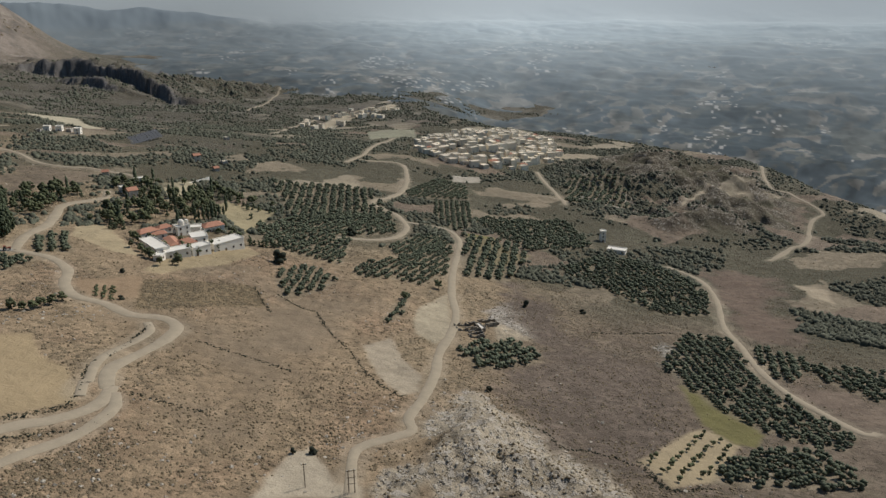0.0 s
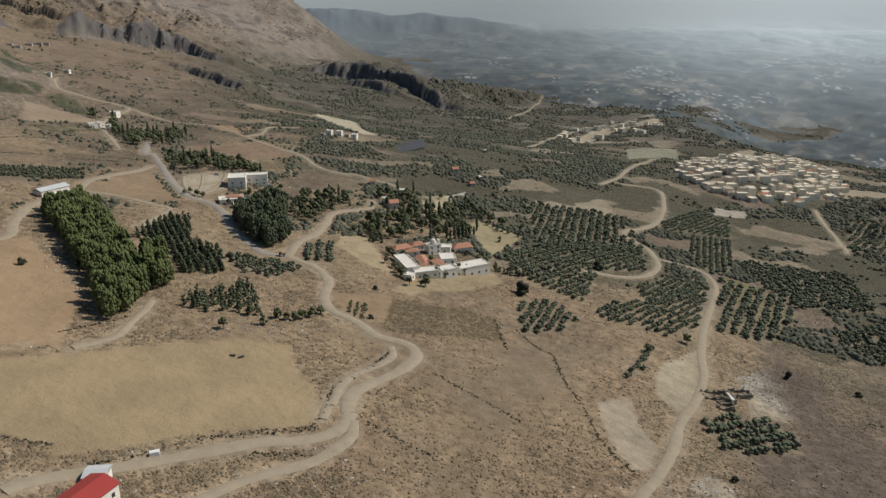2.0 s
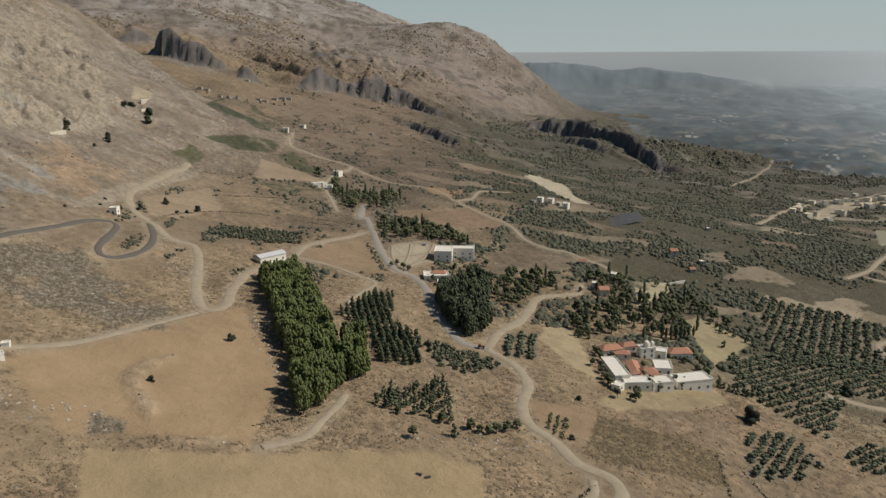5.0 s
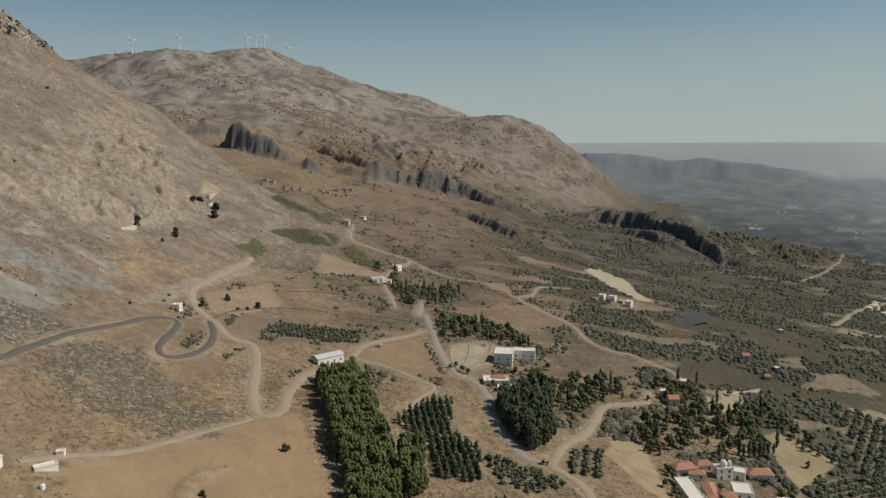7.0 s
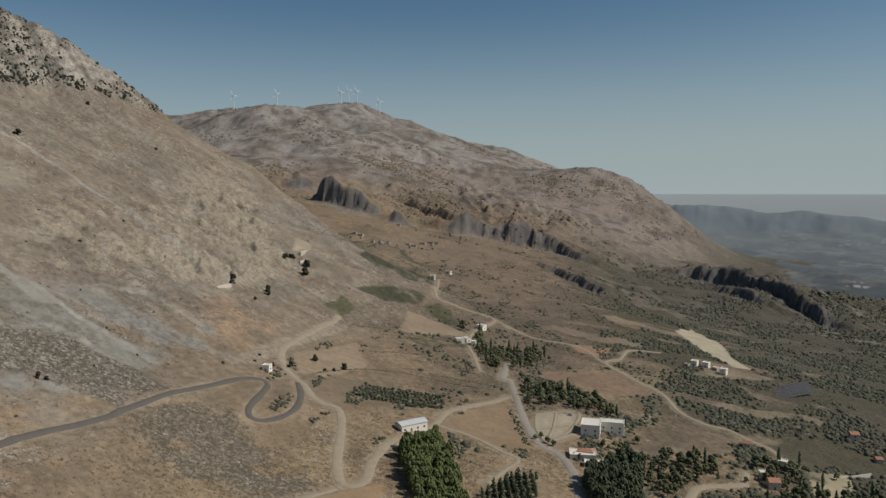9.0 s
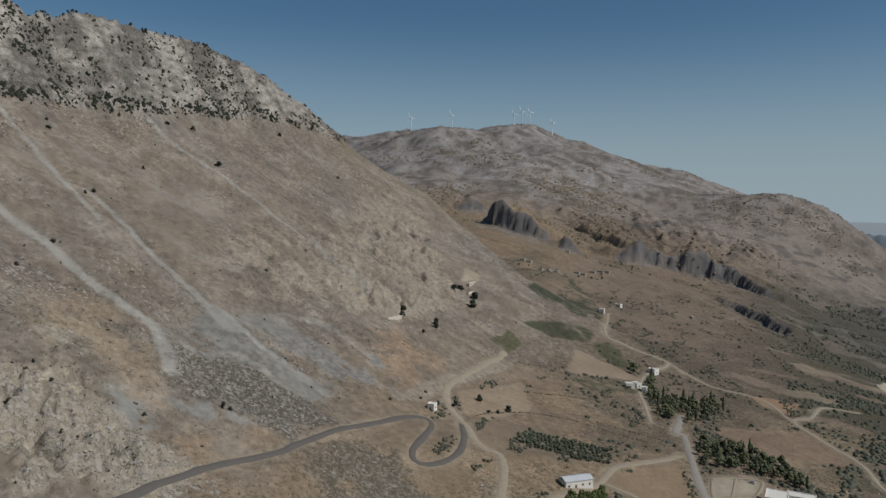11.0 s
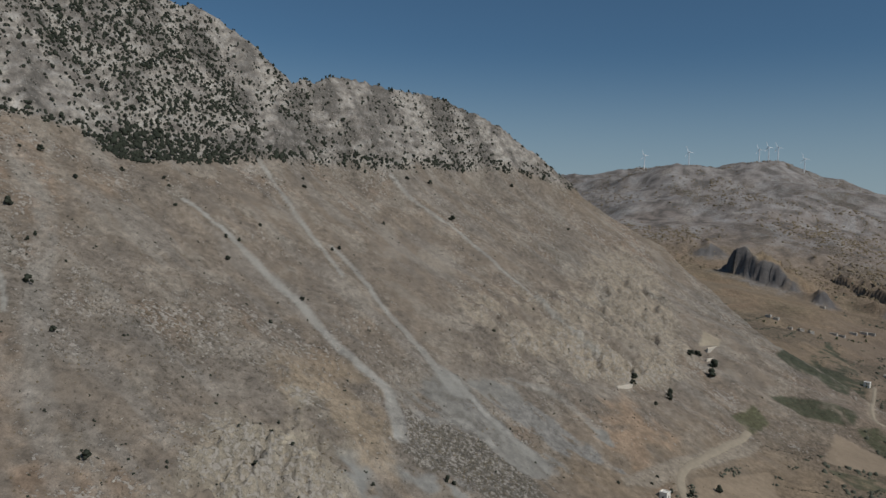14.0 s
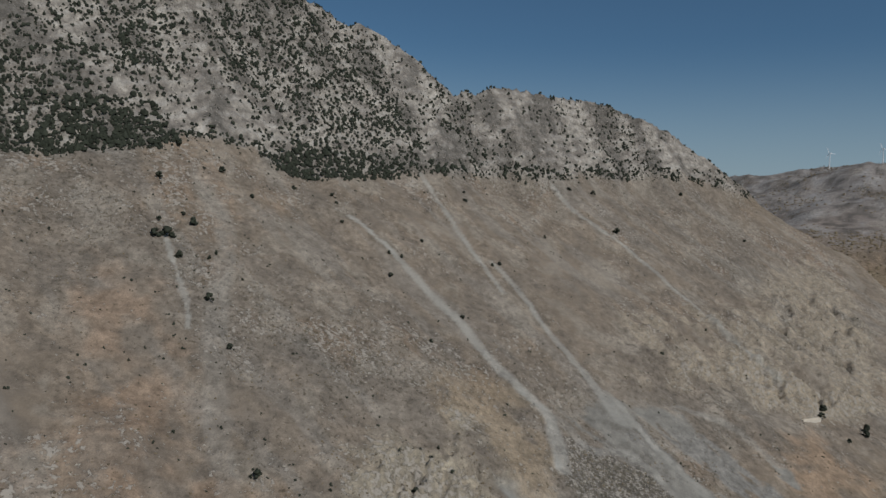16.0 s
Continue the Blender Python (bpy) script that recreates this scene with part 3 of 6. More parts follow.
def drop(az, r):
    """The fall from the upland's edge to the plain."""
    return 70 * smooth(0, 260, r - brink(az)) * smooth(4, -5, az) * smooth(-120, -70, az) * smooth(3300, 1700, r)


def bare_height(x, y):
    """The ground without its small forms."""
    x, y = np.asarray(x, float), np.asarray(y, float)
    az, r = polar(x, y, HUB)
    w = smooth(760, 1150, r)
    return soft_max(valley(x, y) * (1 - w) + far_land(x, y) * w - drop(az, r), mountain(x, y), 22.0)


# ---- materials ----
def material(name, colour, rough=0.9, vary=0.25, scale=1.0, bump=0.0, bump_size=0.3, metal=0.0, island=0.0, each=0.0):
    """A surface with grain at two scales. vary: how far the colour strays; island, each: by piece of the mesh, by object."""
    m = bpy.data.materials.new(name)
    m.use_nodes = True
    nodes, links = m.node_tree.nodes, m.node_tree.links
    b = nodes["Principled BSDF"]
    b.inputs["Roughness"].default_value, b.inputs["Metallic"].default_value = rough, metal
    if rough > 0.75:
        b.inputs["Specular IOR Level"].default_value = 0.12
    where = nodes.new("ShaderNodeTexCoord")
    total = None
    for n, (size, part_of) in enumerate(((scale, 0.6), (scale * 7.3, 0.4))):
        noisy = nodes.new("ShaderNodeTexNoise")
        noisy.inputs["Scale"].default_value, noisy.inputs["Detail"].default_value = size, 4
        links.new(where.outputs["Object"], noisy.inputs["Vector"])
        step = nodes.new("ShaderNodeMath")
        step.operation = "MULTIPLY_ADD"
        links.new(noisy.outputs["Fac"], step.inputs[0])
        step.inputs[1].default_value = 2 * part_of * vary * 1.6
        if total is None:
            step.inputs[2].default_value = 1 - vary * 1.6
        else:
            links.new(total.outputs[0], step.inputs[2])
        total = step
    for amount, kind, socket in ((island, "ShaderNodeNewGeometry", "Random Per Island"), (each, "ShaderNodeObjectInfo", "Random")):
        if amount:
            source, step = nodes.new(kind), nodes.new("ShaderNodeMath")
            step.operation = "MULTIPLY_ADD"
            links.new(source.outputs[socket], step.inputs[0])
            step.inputs[1].default_value = amount
            links.new(total.outputs[0], step.inputs[2])
            shift = nodes.new("ShaderNodeMath")
            shift.operation = "SUBTRACT"
            links.new(step.outputs[0], shift.inputs[0])
            shift.inputs[1].default_value = amount / 2
            total = shift
    tint = nodes.new("ShaderNodeVectorMath")
    tint.operation = "SCALE"
    tint.inputs[0].default_value = colour
    links.new(total.outputs[0], tint.inputs["Scale"])
    links.new(tint.outputs[0], b.inputs["Base Color"])
    if bump:
        relief, grain = nodes.new("ShaderNodeBump"), nodes.new("ShaderNodeTexNoise")
        grain.inputs["Scale"].default_value, grain.inputs["Detail"].default_value = 1 / bump_size, 5
        links.new(where.outputs["Object"], grain.inputs["Vector"])
        relief.inputs["Strength"].default_value, relief.inputs["Distance"].default_value = 1.0, bump
        links.new(grain.outputs["Fac"], relief.inputs["Height"])
        links.new(relief.outputs[0], b.inputs["Normal"])
    return m


def ground_material():
    """Soil in the colours of the land's cover, with dark scrub and pale stones where the land has them."""
    m = bpy.data.materials.new("land_cover")
    m.use_nodes = True
    nodes, links = m.node_tree.nodes, m.node_tree.links
    b = nodes["Principled BSDF"]
    b.inputs["Roughness"].default_value = 0.95
    b.inputs["Specular IOR Level"].default_value = 0.2
    where = nodes.new("ShaderNodeTexCoord")

    def attribute(name):
        a = nodes.new("ShaderNodeAttribute")
        a.attribute_name = name
        return a

    def noisy(scale, detail=4, rough=0.6):
        n = nodes.new("ShaderNodeTexNoise")
        n.inputs["Scale"].default_value, n.inputs["Detail"].default_value, n.inputs["Roughness"].default_value = scale, detail, rough
        links.new(where.outputs["Object"], n.inputs["Vector"])
        return n

    def sums(op, a, c, d=None):
        s = nodes.new("ShaderNodeMath")
        s.operation = op
        for n, v in enumerate((a, c, d)):
            if v is None:
                continue
            if isinstance(v, (int, float)):
                s.inputs[n].default_value = v
            else:
                links.new(v, s.inputs[n])
        return s.outputs[0]

    def spots(noise_out, amount, wide):
        """1 where the noise is under a level that rises with the amount."""
        low = sums("MULTIPLY_ADD", amount, 0.34, 0.27)
        s = sums("SUBTRACT", low, noise_out)
        s = sums("DIVIDE", s, wide)
        n = nodes.new("ShaderNodeClamp")
        links.new(s, n.inputs[0])
        return n.outputs[0]

    def mix(fac, a, c):
        n = nodes.new("ShaderNodeMix")
        n.data_type = "RGBA"
        links.new(fac, n.inputs["Factor"])
        for socket, v in ((n.inputs["A"], a), (n.inputs["B"], c)):
            if isinstance(v, tuple):
                socket.default_value = (*v, 1)
            else:
                links.new(v, socket)
        return n.outputs["Result"]

    cover, scrub, stone = attribute("cover"), attribute("scrub"), attribute("stone")
    broad, mid, fine = noisy(0.035), noisy(0.22), noisy(1.3)
    wildness = nodes.new("ShaderNodeClamp")
    links.new(sums("MULTIPLY_ADD", sums("ADD", scrub.outputs["Fac"], stone.outputs["Fac"]), 2.0, 0.12), wildness.inputs[0])
    shade = sums("MULTIPLY_ADD", sums("SUBTRACT", broad.outputs["Fac"], 0.5), 0.7, 1.0)
    for rough_part, share in ((noisy(0.085, 5, 0.7), 1.0), (mid, 1.5), (fine, 0.95)):
        stray = sums("MULTIPLY", sums("MULTIPLY", sums("SUBTRACT", rough_part.outputs["Fac"], 0.5), share), wildness.outputs[0])
        shade = sums("MULTIPLY", shade, sums("ADD", stray, 1.0))
    tint = nodes.new("ShaderNodeVectorMath")
    tint.operation = "SCALE"
    links.new(cover.outputs["Color"], tint.inputs[0])
    links.new(shade, tint.inputs["Scale"])
    colour = tint.outputs[0]
    pale = spots(noisy(0.33, 3, 0.7).outputs["Fac"], stone.outputs["Fac"], 0.05)
    colour = mix(sums("MULTIPLY", pale, 0.8), colour, (0.37, 0.332, 0.28))
    dark = spots(noisy(0.42, 3, 0.65).outputs["Fac"], scrub.outputs["Fac"], 0.06)
    colour = mix(sums("MULTIPLY", dark, 0.62), colour, (0.095, 0.078, 0.05))
    small = spots(noisy(1.1, 2, 0.6).outputs["Fac"], sums("MULTIPLY", scrub.outputs["Fac"], 0.95), 0.07)
    colour = mix(sums("MULTIPLY", small, 0.42), colour, (0.09, 0.078, 0.05))
    links.new(colour, b.inputs["Base Color"])
    relief = nodes.new("ShaderNodeBump")
    relief.inputs["Strength"].default_value, relief.inputs["Distance"].default_value = 0.8, 1.1
    high = sums("ADD", mid.outputs["Fac"], sums("MULTIPLY", fine.outputs["Fac"], 0.35))
    high = sums("ADD", high, sums("MULTIPLY", sums("ADD", dark, pale), 0.5))
    links.new(high, relief.inputs["Height"])
    links.new(relief.outputs[0], b.inputs["Normal"])
    return m


LAND = ground_material()
DIRT = material("pale_dirt_track", (0.31, 0.26, 0.19), 0.95, 0.22, 0.25, 0.08, 0.6)
PAVED = material("worn_grey_road", (0.27, 0.245, 0.21), 0.9, 0.15, 0.3, 0.02, 0.3)
ASPHALT = material("dark_asphalt", (0.125, 0.112, 0.098), 1.0, 0.15, 0.3, 0.02, 0.3)
BARK = material("grey_brown_bark", (0.11, 0.085, 0.06), 0.95, 0.3, 3.0)
PINE = material("green_pine_needles", (0.11, 0.13, 0.051), 0.85, 0.25, 0.8, island=0.25, each=0.3)
CONIFER = material("blue_green_conifer_needles", (0.08, 0.094, 0.056), 0.85, 0.3, 0.8, island=0.4, each=0.4)
OLIVE = material("grey_green_olive_leaves", (0.105, 0.116, 0.076), 0.8, 0.35, 0.8, island=0.35, each=0.3)
LEAVES = material("dull_green_leaves", (0.092, 0.10, 0.053), 0.8, 0.35, 0.8, island=0.5, each=0.5)
COUNTRY = material("dull_olive_leaves", (0.094, 0.097, 0.07), 0.85, 0.35, 0.4, island=0.6)
JUNIPER = material("dark_juniper_leaves", (0.036, 0.040, 0.028), 0.9, 0.3, 0.6, island=0.6)
SCRUB = material("dry_grey_scrub", (0.178, 0.14, 0.09), 0.95, 0.3, 0.8, island=0.5)
STONE = material("pale_limestone", (0.35, 0.312, 0.255), 0.9, 0.3, 0.7, 0.1, 0.5, island=0.5)


# ---- ground ----
def signed_distance(x, y, ring):
    """Metres inside (+) or outside (-) a ring of corners; -100 from a hundred metres out."""
    p = np.array(ring, float)
    x, y = np.asarray(x, float), np.asarray(y, float)
    (left, low), (right, high) = p.min(0) - 100, p.max(0) + 100
    close = (x > left) & (x < right) & (y > low) & (y < high)
    out = np.full(x.shape, -100.0)
    if not close.any():
        return out
    px, py = x[close], y[close]
    best, within = np.full(px.shape, 1e9), np.zeros(px.shape, bool)
    for (ax, ay), (bx, by) in zip(p, np.roll(p, -1, 0)):
        ex, ey = bx - ax, by - ay
        t = np.clip(((px - ax) * ex + (py - ay) * ey) / (ex * ex + ey * ey + 1e-9), 0, 1)
        best = np.minimum(best, np.hypot(px - ax - t * ex, py - ay - t * ey))
        cross = (ay > py) != (by > py)
        within ^= cross & (px < ex * (py - ay) / (ey if ey else 1e-9) + ax)
    out[close] = np.where(within, best, -best)
    return out


def road_line(points, step=3.0):
    """A smooth line through the points, a place every few metres."""
    p = np.array(points, float)
    p = np.concatenate([[2 * p[0] - p[1]], p, [2 * p[-1] - p[-2]]])
    out = []
    for a, b, c, d in zip(p[:-3], p[1:-2], p[2:-1], p[3:]):
        n = max(2, int(np.hypot(*(c - b)) / step))
        for t in np.arange(n) / n:
            out.append(0.5 * (2 * b + (c - a) * t + (2 * a - 5 * b + 4 * c - d) * t * t + (3 * b - a - 3 * c + d) * t ** 3))
    out.append(p[-2])
    return np.array(out)


ROAD_LINES = {name: road_line(points) for name, (wide, kind, points) in ROADS.items()}


def road_distance(x, y):
    """Metres to the nearest road's middle, at most 30."""
    best = np.full(x.shape, 30.0)
    for line in ROAD_LINES.values():
        low, high = line.min(0) - 30, line.max(0) + 30
        pick = (x > low[0]) & (x < high[0]) & (y > low[1]) & (y < high[1])
        if not pick.any():
            continue
        px, py = x[pick], y[pick]
        near = best[pick]
        for start in range(0, len(line) - 1, 2):
            a, b = line[start], line[min(start + 2, len(line) - 1)]
            e = b - a
            t = np.clip(((px - a[0]) * e[0] + (py - a[1]) * e[1]) / (e @ e + 1e-9), 0, 1)
            near = np.minimum(near, np.hypot(px - a[0] - t * e[0], py - a[1] - t * e[1]))
        best[pick] = near
    return best


def line_distance(x, y, line, most):
    """Metres to a line, at most so many, and how far along it the nearest place lies, 0 to 1."""
    best, along = np.full(x.shape, float(most)), np.zeros(x.shape)
    low, high = line.min(0) - most, line.max(0) + most
    pick = (x > low[0]) & (x < high[0]) & (y > low[1]) & (y < high[1])
    if pick.any():
        px, py, near, at = x[pick], y[pick], best[pick], along[pick]
        for n in range(len(line) - 1):
            a, e = line[n], line[n + 1] - line[n]
            t = np.clip(((px - a[0]) * e[0] + (py - a[1]) * e[1]) / (e @ e + 1e-9), 0, 1)
            d = np.hypot(px - a[0] - t * e[0], py - a[1] - t * e[1])
            at = np.where(d < near, (n + t) / (len(line) - 1), at)
            near = np.minimum(near, d)
        best[pick], along[pick] = near, at
    return best, along


# Where the flank turns to bare rock, by bearing from PEAK_HUB: the height, and the height of the dense juniper belt above it
ROCK_FOOT = {60: (300, 5), 69: (299, 6), 71.3: (313, 6), 75.4: (316, 7), 79.7: (309, 8), 82.7: (295, 9), 86.2: (304, 8), 90.6: (296, 9), 94.9: (290, 20),
             99.2: (285, 30), 103.5: (291, 24), 105.5: (304, 9), 109.5: (303, 30), 113.3: (296, 40), 117: (289, 42), 120.2: (292, 42), 130: (292, 42)}


def bush_line(x, y, which=0):
    """The height at which the flank turns to bare rock, or the depth of the belt above it."""
    az, _ = polar(x, y, PEAK_HUB)
    return np.interp(az, sorted(ROCK_FOOT), [ROCK_FOOT[k][which] for k in sorted(ROCK_FOOT)])


def cliff_forms(x, y):
    """The rise that the cliffs add at a place, and how far the place belongs to a face and to the broken rock under it, 0 to 1."""
    rise, face, apron = np.zeros(x.shape), np.zeros(x.shape), np.zeros(x.shape)
    distant = np.hypot(x - HUB[0], y - HUB[1]) > 1000
    if not distant.any():
        return rise, face, apron
    for seed, feet in CLIFFS:
        corners = np.array([(a, b) for a, b, _ in feet], float)
        low, high = corners.min(0) - 560, corners.max(0) + 560
        pick = distant & (x > low[0]) & (x < high[0]) & (y > low[1]) & (y < high[1])
        if not pick.any():
            continue
        px, py = x[pick], y[pick]
        line = road_line(corners, 22.0)
        marks = [np.argmin(np.hypot(line[:, 0] - a, line[:, 1] - b)) / (len(line) - 1) for a, b, _ in feet]
        top = max(c for *_, c in feet)
        _, along = line_distance(px, py, line, 560)
        at = along * (len(line) - 1)
        n = np.clip(at.astype(int), 0, len(line) - 2)
        near = line[n] + (line[n + 1] - line[n]) * (at - n)[:, None]
        way = (line[n + 1] - line[n]) / (np.hypot(*(line[n + 1] - line[n]).T)[:, None] + 1e-9)
        side = np.stack([-way[:, 1], way[:, 0]], -1)
        side *= np.sign((side * (near - np.array(HUB))).sum(1))[:, None]
        gone = np.stack([px, py], -1) - near
        behind, aside = (gone * side).sum(1), np.abs((gone * way).sum(1))
        tall = np.interp(along, marks, [c for *_, c in feet]) * np.exp(-((aside / (1.5 * top + 30)) ** 2))
        tall = tall * (0.97 + 0.22 * fbm(px / 24, py / 24, 3, seed))
        d = behind + 10 * fbm(px / 17, py / 17, 4, seed + 2) + 8 * fbm(px / 55, py / 55, 2, seed + 4)
        here = tall * smooth(0, 0.16 * tall + 5 + 0.9 * aside, d) * np.clip((9.5 * tall + 30 - d) / (9 * tall + 20), 0, 1)
        rise[pick] = np.maximum(rise[pick], here)
        sheer = smooth(6, 14, tall) * smooth(30, 8, aside)
        face[pick] = np.maximum(face[pick], sheer * smooth(-5, 2, d) * smooth(0.36 * tall + 9, 0.16 * tall + 5, d))
        apron[pick] = np.maximum(apron[pick], sheer * smooth(-1.3 * tall, -0.3 * tall, d) * smooth(2, -4, d))
    return rise, face, apron


def land_forms(x, y):
    """How steep, rocky and far the land is at a place, each 0 to 1."""
    az, r = polar(x, y, HUB)
    face = mountain(x, y)
    steep = smooth(-4, 40, face - valley(x, y)) * smooth(1150, 1000, r) * smooth(35, 50, az)
    rocky = steep * smooth(-4, 7, face - bush_line(x, y) + 5 * fbm(x / 40, y / 40, 3, 44))
    return steep, rocky, smooth(1500, 2600, r)


def height(x, y, near_road=None):
    """The ground with its small forms."""
    x, y = np.asarray(x, float), np.asarray(y, float)
    z = bare_height(x, y)
    az, r = polar(x, y, HUB)
    steep, rocky, far = land_forms(x, y)
    along, down = x * 0.79 - y * 0.61, x * 0.61 + y * 0.79
    z = z + 0.9 * fbm(x / 45, y / 45, 2, 5) * (1 - far)
    z = z + steep * (6.0 * fbm(along / 70, down / 190, 3, 11))
    z = z + steep * (1 - rocky) * 2.4 * np.maximum(0.15 - np.abs(fbm(x / 30, y / 30, 3, 18)), -0.25)
    z = z + rocky * 5.5 * (0.4 - np.abs(fbm(x / 48, y / 48, 4, 17))) + rocky * 2.6 * (0.35 - np.abs(fbm(along / 11, down / 16, 3, 19)))
    far = far * smooth(20, 27, az) * np.maximum(smooth(4100, 3500, r), smooth(34, 40, az))
    z = z - 40 * smooth(3200, 3800, r) * smooth(38, 32, az)
    z = z + far * (8 + 0.06 * np.maximum(z, 0)) * fbm(x / 300, y / 300, 6, 23)
    ribs = far * smooth(150, 400, z)
    z = z + ribs * 26 * (0.35 - np.abs(fbm(x / 420, y / 420, 4, 29)))
    mid = smooth(900, 1300, r) * smooth(2300, 1800, r)
    z = z + mid * 7 * fbm(x / 130, y / 130, 4, 37)
    z = z + cliff_forms(x, y)[0]
    z = z + 15 * smooth(-10, 70, signed_distance(x, y, VILLAGE["village"]))
    z = z + smooth(-10, 60, signed_distance(x, y, COVER["stony_hill"])) * (8 + 24 * (0.4 - np.abs(fbm(x / 90, y / 90, 4, 67))))
    if near_road is None:
        near_road = road_distance(np.atleast_1d(x).ravel(), np.atleast_1d(y).ravel()).reshape(x.shape)
    rough = smooth(5, 14, near_road)
    crag = np.zeros(x.shape)
    for name in ("crag", "crag_b", "crag_c", "crag_d", "crag_e", "rubble_hill"):
        crag = np.maximum(crag, smooth(-8, 14, signed_distance(x, y, COVER[name])) * {"rubble_hill": 0.4, "crag_e": 0.4}.get(name, 1.0))
    z = z + rough * crag * (10.0 * (0.5 - np.abs(fbm(x / 16, y / 16, 3, 53))) + 5.0 * (0.4 - np.abs(fbm(x / 6, y / 6, 2, 57))))
    z = z + smooth(-10, 25, signed_distance(x, y, COVER["crag_e"])) * 8.0 * (0.35 - np.abs(fbm(along / 21, down / 75, 4, 28)))
    z = z + rough * smooth(-10, 40, signed_distance(x, y, COVER["stony_hill"])) * 7.0 * (0.45 - np.abs(fbm(x / 24, y / 24, 3, 68)))
    for name, rise in (("rubble_hill", 6.5), ("rubble_b", 2.0), ("spoil", 1.6), ("spoil_c", 1.0)):
        z = z + rough * rise * smooth(-3, 22 if rise > 1.8 else 4, signed_distance(x, y, COVER[name]))
    return z + rough * (0.35 + 1.1 * rocky + 0.5 * steep) * fbm(x / 9, y / 9, 3, 61) * (1 - far)


